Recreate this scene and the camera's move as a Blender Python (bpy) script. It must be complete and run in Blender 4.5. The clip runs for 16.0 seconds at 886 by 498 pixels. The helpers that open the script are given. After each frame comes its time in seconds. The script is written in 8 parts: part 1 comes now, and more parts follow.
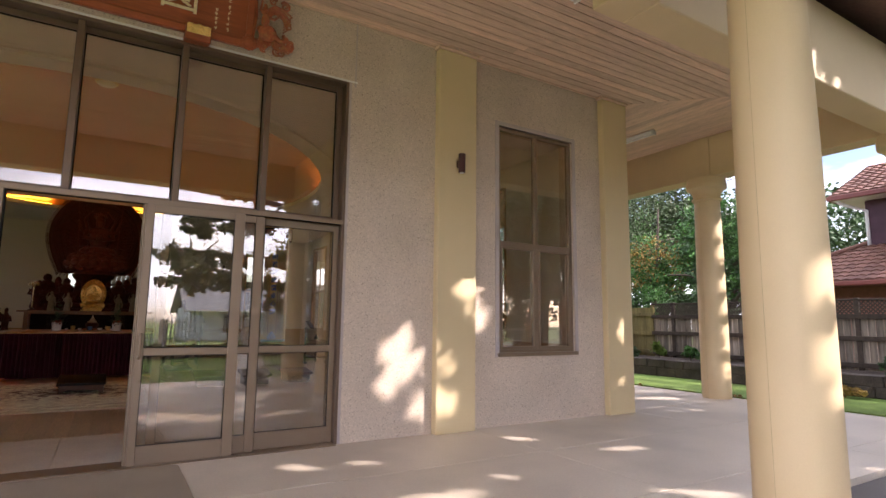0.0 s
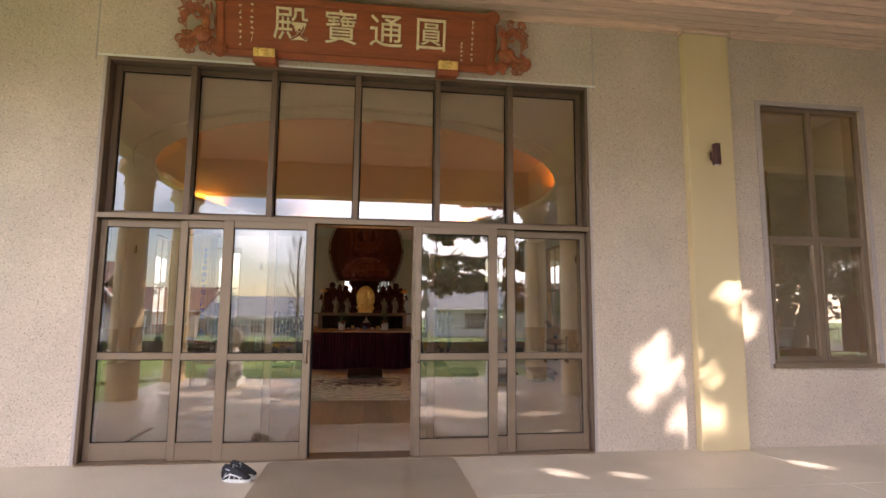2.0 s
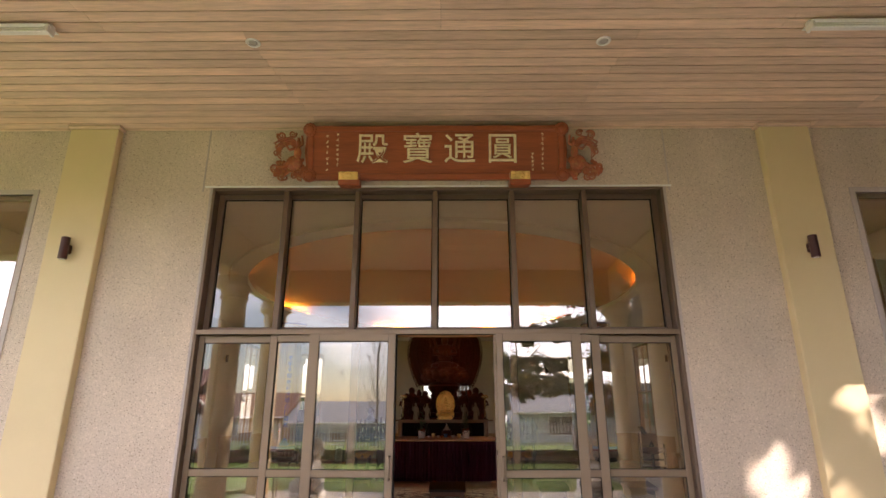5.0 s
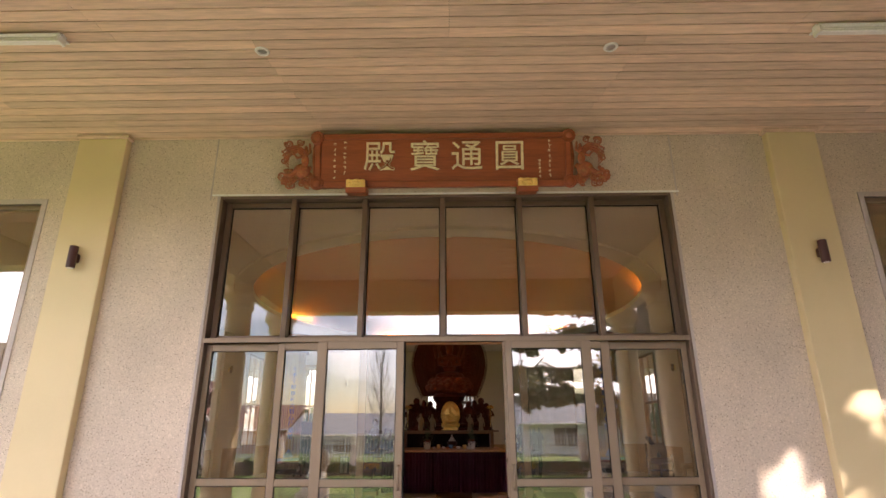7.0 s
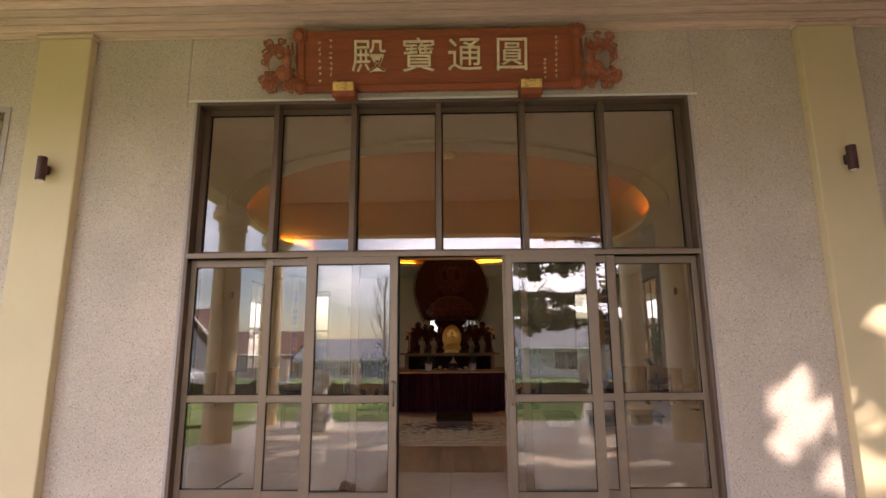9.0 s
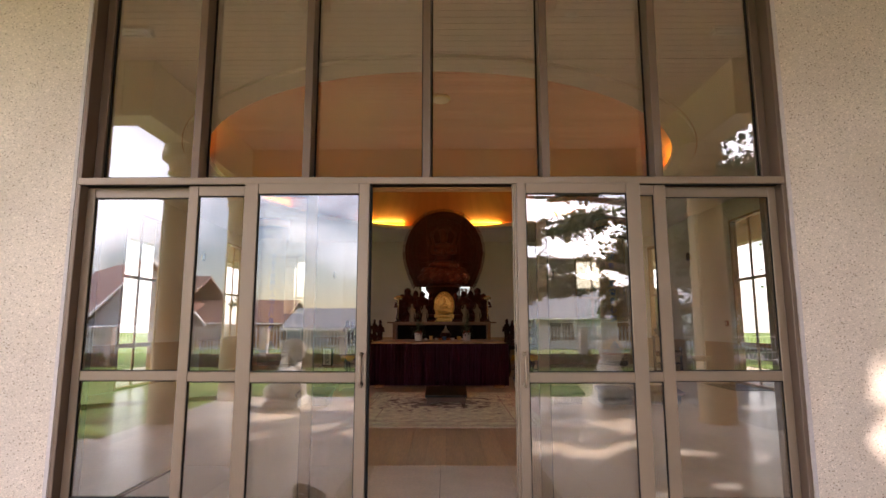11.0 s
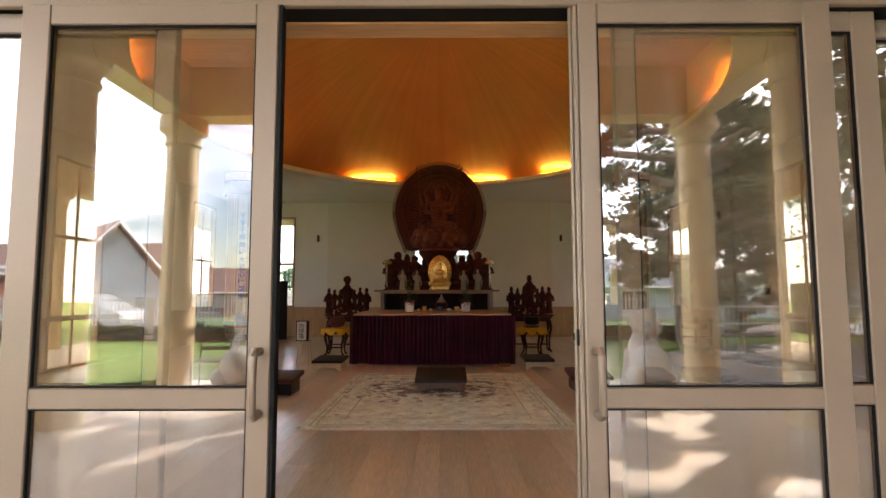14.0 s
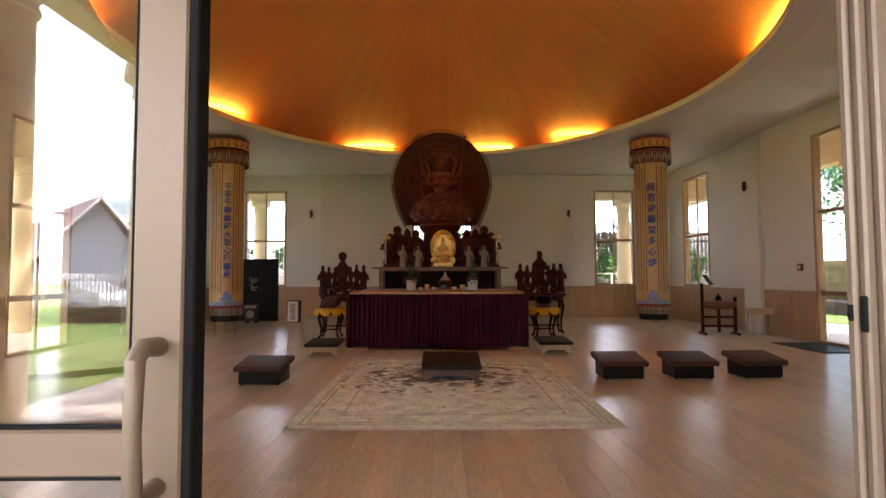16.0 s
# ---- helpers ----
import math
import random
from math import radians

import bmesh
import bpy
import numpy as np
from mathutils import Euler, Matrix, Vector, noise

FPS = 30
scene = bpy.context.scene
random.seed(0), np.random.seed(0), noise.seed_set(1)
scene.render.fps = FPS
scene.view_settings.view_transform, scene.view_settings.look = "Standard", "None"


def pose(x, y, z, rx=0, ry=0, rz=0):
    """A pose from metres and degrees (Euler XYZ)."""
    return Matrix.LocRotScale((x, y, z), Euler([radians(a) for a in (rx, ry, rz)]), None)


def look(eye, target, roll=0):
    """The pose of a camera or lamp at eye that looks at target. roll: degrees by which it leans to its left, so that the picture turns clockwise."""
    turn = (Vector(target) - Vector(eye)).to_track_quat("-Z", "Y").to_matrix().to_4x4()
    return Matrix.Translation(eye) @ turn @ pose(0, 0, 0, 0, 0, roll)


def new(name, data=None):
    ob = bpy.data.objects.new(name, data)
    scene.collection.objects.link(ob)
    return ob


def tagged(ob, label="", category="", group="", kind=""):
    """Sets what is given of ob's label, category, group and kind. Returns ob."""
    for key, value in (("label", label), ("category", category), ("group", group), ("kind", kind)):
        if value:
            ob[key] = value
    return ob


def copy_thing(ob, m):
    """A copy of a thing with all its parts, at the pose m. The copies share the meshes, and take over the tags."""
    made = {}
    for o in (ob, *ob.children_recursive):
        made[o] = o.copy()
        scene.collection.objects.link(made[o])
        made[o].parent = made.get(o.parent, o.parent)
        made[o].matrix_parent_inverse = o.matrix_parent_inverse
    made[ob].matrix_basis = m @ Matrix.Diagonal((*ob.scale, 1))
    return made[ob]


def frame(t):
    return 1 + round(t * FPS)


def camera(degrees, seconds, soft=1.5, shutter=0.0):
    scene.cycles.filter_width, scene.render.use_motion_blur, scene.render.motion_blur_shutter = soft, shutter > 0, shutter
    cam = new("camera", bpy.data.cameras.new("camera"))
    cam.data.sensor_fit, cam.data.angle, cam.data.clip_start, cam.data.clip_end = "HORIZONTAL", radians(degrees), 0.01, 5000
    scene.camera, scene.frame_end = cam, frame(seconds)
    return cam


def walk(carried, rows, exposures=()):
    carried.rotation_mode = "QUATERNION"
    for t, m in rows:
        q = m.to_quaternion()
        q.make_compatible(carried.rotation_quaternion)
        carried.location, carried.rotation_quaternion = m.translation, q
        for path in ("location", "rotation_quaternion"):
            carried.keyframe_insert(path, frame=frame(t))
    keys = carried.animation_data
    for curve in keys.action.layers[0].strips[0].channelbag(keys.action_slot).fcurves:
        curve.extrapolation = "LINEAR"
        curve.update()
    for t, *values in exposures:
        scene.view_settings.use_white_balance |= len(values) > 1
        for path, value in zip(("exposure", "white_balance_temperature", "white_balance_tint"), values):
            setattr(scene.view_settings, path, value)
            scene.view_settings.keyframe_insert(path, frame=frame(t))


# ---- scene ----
cam = camera(78.2, 16.0)
PATH = [
    (0, (0.33, -5.976, 1.343), (1.362, -4.283, 1.607), 0.7),
    (0.5, (0.303, -6.008, 1.418), (1.072, -4.178, 1.667), 0.9),
    (1, (0.272, -6.001, 1.415), (0.83, -4.098, 1.671), 0.9),
    (1.5, (0.161, -5.986, 1.451), (0.575, -4.045, 1.696), 0.7),
    (2, (0.083, -5.999, 1.478), (0.348, -4.031, 1.716), 0.5),
    (2.5, (0.071, -6.001, 1.511), (0.246, -4.022, 1.741), 0.4),
    (3, (0.065, -6.001, 1.518), (0.19, -4.018, 1.75), 0.3),
    (3.5, (0.054, -6.004, 1.539), (0.134, -4.021, 1.789), 0.3),
    (4, (0.04, -6.003, 1.56), (0.082, -4.032, 1.901), 0.1),
    (4.5, (0.046, -6.011, 1.586), (0.054, -4.066, 2.051), 0.1),
    (5, (0.053, -6.016, 1.575), (0.037, -4.105, 2.164), 0.0),
    (5.2, (0.05, -6.011, 1.582), (0.03, -4.108, 2.196), -0.1),
    (7.3, (-0.016, -5.98, 1.519), (-0.041, -4.082, 2.147), -0.3),
    (7.5, (0.036, -5.939, 1.509), (-0.007, -4.037, 2.126), -0.2),
    (8, (0.003, -5.904, 1.491), (-0.038, -3.979, 2.033), -0.3),
    (8.5, (-0.01, -5.831, 1.47), (-0.051, -3.887, 1.937), -0.3),
    (9, (0.056, -5.569, 1.442), (0.018, -3.606, 1.824), -0.4),
    (9.2, (0.069, -5.445, 1.453), (0.034, -3.477, 1.805), -0.4),
    (11.3, (0.065, -3.843, 1.384), (0.05, -1.862, 1.659), 0.0),
    (11.5, (0.075, -3.71, 1.385), (0.057, -1.728, 1.655), 0.0),
    (12, (0.112, -3.339, 1.377), (0.099, -1.354, 1.622), -0.1),
    (12.5, (0.106, -3.017, 1.356), (0.092, -1.029, 1.571), -0.1),
    (13, (0.094, -2.659, 1.363), (0.082, -0.668, 1.548), 0.0),
    (13.5, (0.134, -2.305, 1.376), (0.126, -0.312, 1.542), -0.2),
    (14, (0.092, -2.033, 1.38), (0.087, -0.04, 1.548), -0.1),
    (14.5, (0.003, -1.789, 1.38), (0.001, 0.204, 1.552), 0.1),
    (15, (0.002, -1.509, 1.342), (0.005, 0.484, 1.504), -0.1),
    (15.5, (-0.015, -1.278, 1.347), (-0.007, 0.718, 1.47), -0.3),
    (16, (-0.113, -0.988, 1.295), (-0.098, 1.01, 1.395), -0.2),
]
EXPOSURES = [(0.0, 0.93, 6470, 25), (0.5, 1.07, 6470, 25), (1.0, 1.24, 6470, 24), (1.5, 1.34, 6500, 24), (2.5, 1.3, 6550, 22), (3.5, 1.18, 6550, 20), (4.5, 1.15, 6720, 22), (5.0, 1.16, 6820, 25), (7.5, 1.32, 6770, 26), (8.0, 1.16, 6720, 26), (9.0, 0.96, 6620, 26), (11.5, 1.57, 6470, 23), (13.0, 1.87, 6420, 20), (14.5, 2.1, 6270, 16), (16.0, 2.27, 6170, 20)]
walk(cam, [(t, look(eye, target, roll)) for t, eye, target, roll in PATH], EXPOSURES)

# ---- world, sun and exposure ----
SUN_AZ, SUN_EL = 45.0, 29.0  # from -y towards +x; above the horizon
sun_dir = Vector((math.sin(radians(SUN_AZ)) * math.cos(radians(SUN_EL)), -math.cos(radians(SUN_AZ)) * math.cos(radians(SUN_EL)), math.sin(radians(SUN_EL))))
world = bpy.data.worlds.new("sky")
scene.world = world
world.use_nodes = True
wt = world.node_tree
wt.nodes.clear()
w_out = wt.nodes.new("ShaderNodeOutputWorld")
w_bg = wt.nodes.new("ShaderNodeBackground")
w_sky = wt.nodes.new("ShaderNodeTexSky")
w_sky.sky_type, w_sky.sun_disc = "NISHITA", False
w_sky.sun_elevation, w_sky.sun_rotation = radians(SUN_EL), radians(180 - SUN_AZ)
w_geo = wt.nodes.new("ShaderNodeTexCoord")
w_map = wt.nodes.new("ShaderNodeMapping")
w_map.inputs["Scale"].default_value = (1.0, 1.0, 2.6)
w_noise = wt.nodes.new("ShaderNodeTexNoise")
w_noise.inputs["Scale"].default_value, w_noise.inputs["Detail"].default_value = 2.3, 7.0
w_ramp = wt.nodes.new("ShaderNodeValToRGB")
w_ramp.color_ramp.elements[0].position, w_ramp.color_ramp.elements[1].position = 0.42, 0.63
w_mix = wt.nodes.new("ShaderNodeMixRGB")
w_mix.inputs["Color2"].default_value = (17.7, 18.7, 20.3, 1)
wt.links.new(w_geo.outputs["Generated"], w_map.inputs["Vector"])
wt.links.new(w_map.outputs["Vector"], w_noise.inputs["Vector"])
wt.links.new(w_noise.outputs["Fac"], w_ramp.inputs["Fac"])
wt.links.new(w_ramp.outputs["Color"], w_mix.inputs["Fac"])
wt.links.new(w_sky.outputs["Color"], w_mix.inputs["Color1"])
wt.links.new(w_mix.outputs["Color"], w_bg.inputs["Color"])
w_bg.inputs["Strength"].default_value = 0.15
wt.links.new(w_bg.outputs["Background"], w_out.inputs["Surface"])

sun = new("sun", bpy.data.lights.new("sun", "SUN"))
sun.data.energy, sun.data.angle, sun.data.color = 5.0, radians(0.36), (1.0, 0.93, 0.82)
sun.matrix_world = look(sun_dir * 60, (0, 0, 0))


def window_light(name, at, towards, w, h, power, color=(0.9, 0.95, 1.0)):
    lamp = new(name, bpy.data.lights.new(name, "AREA"))
    lamp.data.shape, lamp.data.size, lamp.data.size_y = "RECTANGLE", w, h
    lamp.data.energy, lamp.data.color = power, color
    lamp.matrix_world = look(at, towards)
    return lamp


# ---- materials ----
def mat(name, color, rough=0.6, metal=0.0, var=0.12, scale=3.0, fine=60.0, fine_amt=0.06, bump=0.15, bump_scale=None,
        stretch=(1, 1, 1), spec=0.5, per_object=0.0, coat=0.0, emit=None, emit_strength=0.0, dirt=None, dirt_amt=0.0, dirt_scale=1.2, island=0.0, placed=False):
    """Noise at two scales over a base colour, with fine relief; optional dirt patches and variation by object."""
    m = bpy.data.materials.new(name)
    m.use_nodes = True
    nt = m.node_tree
    b = nt.nodes["Principled BSDF"]
    b.inputs["Roughness"].default_value = rough
    b.inputs["Metallic"].default_value = metal
    b.inputs["Specular IOR Level"].default_value = spec
    b.inputs["Coat Weight"].default_value = coat
    b.inputs["Coat Roughness"].default_value = 0.28
    tc = nt.nodes.new("ShaderNodeTexCoord")
    mp = nt.nodes.new("ShaderNodeMapping")
    mp.inputs["Scale"].default_value = stretch
    where = nt.nodes.new("ShaderNodeNewGeometry").outputs["Position"] if placed else tc.outputs["Object"]
    nt.links.new(where, mp.inputs["Vector"])
    n1 = nt.nodes.new("ShaderNodeTexNoise")
    n1.inputs["Scale"].default_value, n1.inputs["Detail"].default_value = scale, 5
    n2 = nt.nodes.new("ShaderNodeTexNoise")
    n2.inputs["Scale"].default_value, n2.inputs["Detail"].default_value = fine, 3
    for n in (n1, n2):
        nt.links.new(mp.outputs["Vector"], n.inputs["Vector"])

    def ramp(src, amount):
        r = nt.nodes.new("ShaderNodeMapRange")
        r.inputs["From Min"].default_value, r.inputs["From Max"].default_value = 0.3, 0.7
        r.inputs["To Min"].default_value, r.inputs["To Max"].default_value = 1 - amount, 1 + amount
        nt.links.new(src, r.inputs["Value"])
        return r.outputs["Result"]

    def mul(a, c):
        k = nt.nodes.new("ShaderNodeMath")
        k.operation = "MULTIPLY"
        nt.links.new(a, k.inputs[0]), nt.links.new(c, k.inputs[1])
        return k.outputs[0]
    v = mul(ramp(n1.outputs["Fac"], var), ramp(n2.outputs["Fac"], fine_amt))
    if per_object:
        oi = nt.nodes.new("ShaderNodeObjectInfo")
        r = nt.nodes.new("ShaderNodeMapRange")
        r.inputs["To Min"].default_value, r.inputs["To Max"].default_value = 1 - per_object, 1 + per_object
        nt.links.new(oi.outputs["Random"], r.inputs["Value"])
        v = mul(v, r.outputs["Result"])
    if island:
        gi = nt.nodes.new("ShaderNodeNewGeometry")
        r = nt.nodes.new("ShaderNodeMapRange")
        r.inputs["To Min"].default_value, r.inputs["To Max"].default_value = 1 - island, 1 + island
        nt.links.new(gi.outputs["Random Per Island"], r.inputs["Value"])
        v = mul(v, r.outputs["Result"])
    base = nt.nodes.new("ShaderNodeVectorMath")
    base.operation = "SCALE"
    base.inputs[0].default_value = color[:3]
    nt.links.new(v, base.inputs["Scale"])
    col = base.outputs["Vector"]
    if dirt:
        n3 = nt.nodes.new("ShaderNodeTexNoise")
        n3.inputs["Scale"].default_value, n3.inputs["Detail"].default_value = dirt_scale, 6
        nt.links.new(mp.outputs["Vector"] if placed else where, n3.inputs["Vector"])
        cr = nt.nodes.new("ShaderNodeMapRange")
        cr.inputs["From Min"].default_value, cr.inputs["From Max"].default_value = 0.5, 0.72
        cr.inputs["To Max"].default_value = dirt_amt
        nt.links.new(n3.outputs["Fac"], cr.inputs["Value"])
        mx = nt.nodes.new("ShaderNodeMixRGB")
        mx.inputs["Color2"].default_value = (*dirt[:3], 1)
        nt.links.new(cr.outputs["Result"], mx.inputs["Fac"]), nt.links.new(col, mx.inputs["Color1"])
        col = mx.outputs["Color"]
    nt.links.new(col, b.inputs["Base Color"])
    if bump:
        bp = nt.nodes.new("ShaderNodeBump")
        bp.inputs["Strength"].default_value, bp.inputs["Distance"].default_value = bump, 0.01
        src = n2
        if bump_scale:
            src = nt.nodes.new("ShaderNodeTexNoise")
            src.inputs["Scale"].default_value, src.inputs["Detail"].default_value = bump_scale, 4
            nt.links.new(mp.outputs["Vector"], src.inputs["Vector"])
        nt.links.new(src.outputs["Fac"], bp.inputs["Height"])
        nt.links.new(bp.outputs["Normal"], b.inputs["Normal"])
    if emit:
        b.inputs["Emission Color"].default_value = (*emit[:3], 1)
        b.inputs["Emission Strength"].default_value = emit_strength
    return m


def pebble_mat(name, color):
    """Exposed aggregate plaster: pale matrix with small stones, rough."""
    m = bpy.data.materials.new(name)
    m.use_nodes = True
    nt = m.node_tree
    b = nt.nodes["Principled BSDF"]
    b.inputs["Roughness"].default_value = 0.9
    tc = nt.nodes.new("ShaderNodeTexCoord")
    vo = nt.nodes.new("ShaderNodeTexVoronoi")
    vo.inputs["Scale"].default_value = 125
    no = nt.nodes.new("ShaderNodeTexNoise")
    no.inputs["Scale"].default_value, no.inputs["Detail"].default_value = 1.3, 6
    nt.links.new(tc.outputs["Object"], vo.inputs["Vector"]), nt.links.new(tc.outputs["Object"], no.inputs["Vector"])
    bw = nt.nodes.new("ShaderNodeSeparateColor")
    nt.links.new(vo.outputs["Color"], bw.inputs["Color"])
    cr = nt.nodes.new("ShaderNodeValToRGB")
    e = cr.color_ramp.elements
    e[0].position, e[0].color = 0.0, (color[0] * 0.46, color[1] * 0.40, color[2] * 0.35, 1)
    e[1].position, e[1].color = 1.0, (min(color[0] * 1.28, 0.9), min(color[1] * 1.31, 0.9), min(color[2] * 1.36, 0.9), 1)
    for p, k in ((0.06, 0.82), (0.15, 0.96), (0.55, 1.0), (0.86, 1.05)):
        x = e.new(p)
        x.color = (color[0] * k, color[1] * k, color[2] * k, 1)
    nt.links.new(bw.outputs["Red"], cr.inputs["Fac"])
    mr = nt.nodes.new("ShaderNodeMapRange")
    mr.inputs["From Min"].default_value, mr.inputs["From Max"].default_value = 0.3, 0.7
    mr.inputs["To Min"].default_value, mr.inputs["To Max"].default_value = 0.9, 1.08
    nt.links.new(no.outputs["Fac"], mr.inputs["Value"])
    sc = nt.nodes.new("ShaderNodeVectorMath")
    sc.operation = "SCALE"
    nt.links.new(cr.outputs["Color"], sc.inputs[0]), nt.links.new(mr.outputs["Result"], sc.inputs["Scale"])
    nt.links.new(sc.outputs["Vector"], b.inputs["Base Color"])
    bp = nt.nodes.new("ShaderNodeBump")
    bp.inputs["Strength"].default_value, bp.inputs["Distance"].default_value = 0.8, 0.004
    nt.links.new(vo.outputs["Distance"], bp.inputs["Height"]), nt.links.new(bp.outputs["Normal"], b.inputs["Normal"])
    return m


def glass_mat(name, tint, reflect, dust=0.0):
    """A pane: clear tinted view through it and a mirror image on it."""
    m = bpy.data.materials.new(name)
    m.use_nodes = True
    nt = m.node_tree
    nt.nodes.clear()
    out = nt.nodes.new("ShaderNodeOutputMaterial")
    tr = nt.nodes.new("ShaderNodeBsdfTransparent")
    tr.inputs["Color"].default_value = (*tint, 1)
    gl = nt.nodes.new("ShaderNodeBsdfGlossy")
    gl.inputs["Roughness"].default_value = 0.0
    lw = nt.nodes.new("ShaderNodeLayerWeight")
    lw.inputs["Blend"].default_value = 0.5
    fr = nt.nodes.new("ShaderNodeMath")
    fr.operation = "POWER"
    fr.inputs[1].default_value = 5.0
    nt.links.new(lw.outputs["Facing"], fr.inputs[0])
    ad = nt.nodes.new("ShaderNodeMath")
    ad.operation, ad.use_clamp = "ADD", True
    ad.inputs[1].default_value = reflect + 0.042
    mx = nt.nodes.new("ShaderNodeMixShader")
    nt.links.new(fr.outputs[0], ad.inputs[0]), nt.links.new(ad.outputs[0], mx.inputs["Fac"])
    nt.links.new(tr.outputs[0], mx.inputs[1]), nt.links.new(gl.outputs[0], mx.inputs[2])
    # a thin uneven film of dust and wiped streaks
    tc = nt.nodes.new("ShaderNodeTexCoord")
    mp = nt.nodes.new("ShaderNodeMapping")
    mp.inputs["Scale"].default_value = (7.0, 7.0, 1.1)
    no = nt.nodes.new("ShaderNodeTexNoise")
    no.inputs["Scale"].default_value, no.inputs["Detail"].default_value, no.inputs["Distortion"].default_value = 1.6, 6, 1.2
    mr = nt.nodes.new("ShaderNodeMapRange")
    mr.inputs["From Min"].default_value, mr.inputs["From Max"].default_value = 0.42, 0.75
    mr.inputs["To Min"].default_value, mr.inputs["To Max"].default_value = dust * 0.35, dust * 1.9
    df = nt.nodes.new("ShaderNodeBsdfDiffuse")
    df.inputs["Color"].default_value = (0.75, 0.72, 0.66, 1)
    mx2 = nt.nodes.new("ShaderNodeMixShader")
    nt.links.new(tc.outputs["Object"], mp.inputs["Vector"]), nt.links.new(mp.outputs[0], no.inputs["Vector"])
    nt.links.new(no.outputs["Fac"], mr.inputs["Value"]), nt.links.new(mr.outputs[0], mx2.inputs["Fac"])
    nt.links.new(mx.outputs[0], mx2.inputs[1]), nt.links.new(df.outputs[0], mx2.inputs[2])
    nt.links.new(mx2.outputs[0], out.inputs["Surface"])
    return m


def rug_mat(name):
    """Worn wool: pale field, tan ornament in fine mottles, and sharp dark patches where the pile is left."""
    m = mat(name, (0.83, 0.90, 0.72), 0.95, var=0.2, scale=5, fine=70, fine_amt=0.25, bump=0.5, dirt=(0.40, 0.40, 0.29), dirt_amt=0.45, dirt_scale=24)
    nt = m.node_tree
    b = nt.nodes["Principled BSDF"]
    src = b.inputs["Base Color"].links[0].from_socket
    tc = nt.nodes.new("ShaderNodeTexCoord")
    big = nt.nodes.new("ShaderNodeTexNoise")
    big.inputs["Scale"].default_value, big.inputs["Detail"].default_value, big.inputs["Roughness"].default_value, big.inputs["Distortion"].default_value = 4.6, 10, 0.74, 0.4
    nt.links.new(tc.outputs["Object"], big.inputs["Vector"])
    mr = nt.nodes.new("ShaderNodeMapRange")
    mr.inputs["From Min"].default_value, mr.inputs["From Max"].default_value, mr.inputs["To Max"].default_value = 0.475, 0.56, 0.94
    worn = nt.nodes.new("ShaderNodeMapping")  # the pile is left mostly round the kneeler
    worn.inputs["Location"].default_value, worn.inputs["Scale"].default_value = (0.05, -0.42, 0), (0.72, 0.85, 0)
    far_ = nt.nodes.new("ShaderNodeVectorMath")
    far_.operation = "LENGTH"
    fade = nt.nodes.new("ShaderNodeMapRange")
    fade.inputs["From Min"].default_value, fade.inputs["From Max"].default_value, fade.inputs["To Min"].default_value, fade.inputs["To Max"].default_value = 0.30, 1.25, 0.05, -0.11
    less = nt.nodes.new("ShaderNodeMath")
    nt.links.new(tc.outputs["Object"], worn.inputs["Vector"]), nt.links.new(worn.outputs[0], far_.inputs[0])
    nt.links.new(far_.outputs["Value"], fade.inputs["Value"]), nt.links.new(fade.outputs["Result"], less.inputs[0])
    nt.links.new(big.outputs["Fac"], less.inputs[1]), nt.links.new(less.outputs[0], mr.inputs["Value"])
    mx = nt.nodes.new("ShaderNodeMixRGB")
    mx.inputs["Color2"].default_value = (0.12, 0.095, 0.07, 1)
    nt.links.new(mr.outputs["Result"], mx.inputs["Fac"]), nt.links.new(src, mx.inputs["Color1"])
    nt.links.new(mx.outputs["Color"], b.inputs["Base Color"])
    return m


def wood_mat(name, color, rough, along=(1, 1, 1), var=0.2, per_object=0.0, coat=0.0, spec=0.5, bump=0.08, island=0.0, placed=False, **more):
    return mat(name, color, rough, var=var, scale=2.0, fine=14, fine_amt=0.14, bump=bump, stretch=along, per_object=per_object, coat=coat, spec=spec, island=island, placed=placed, **more)


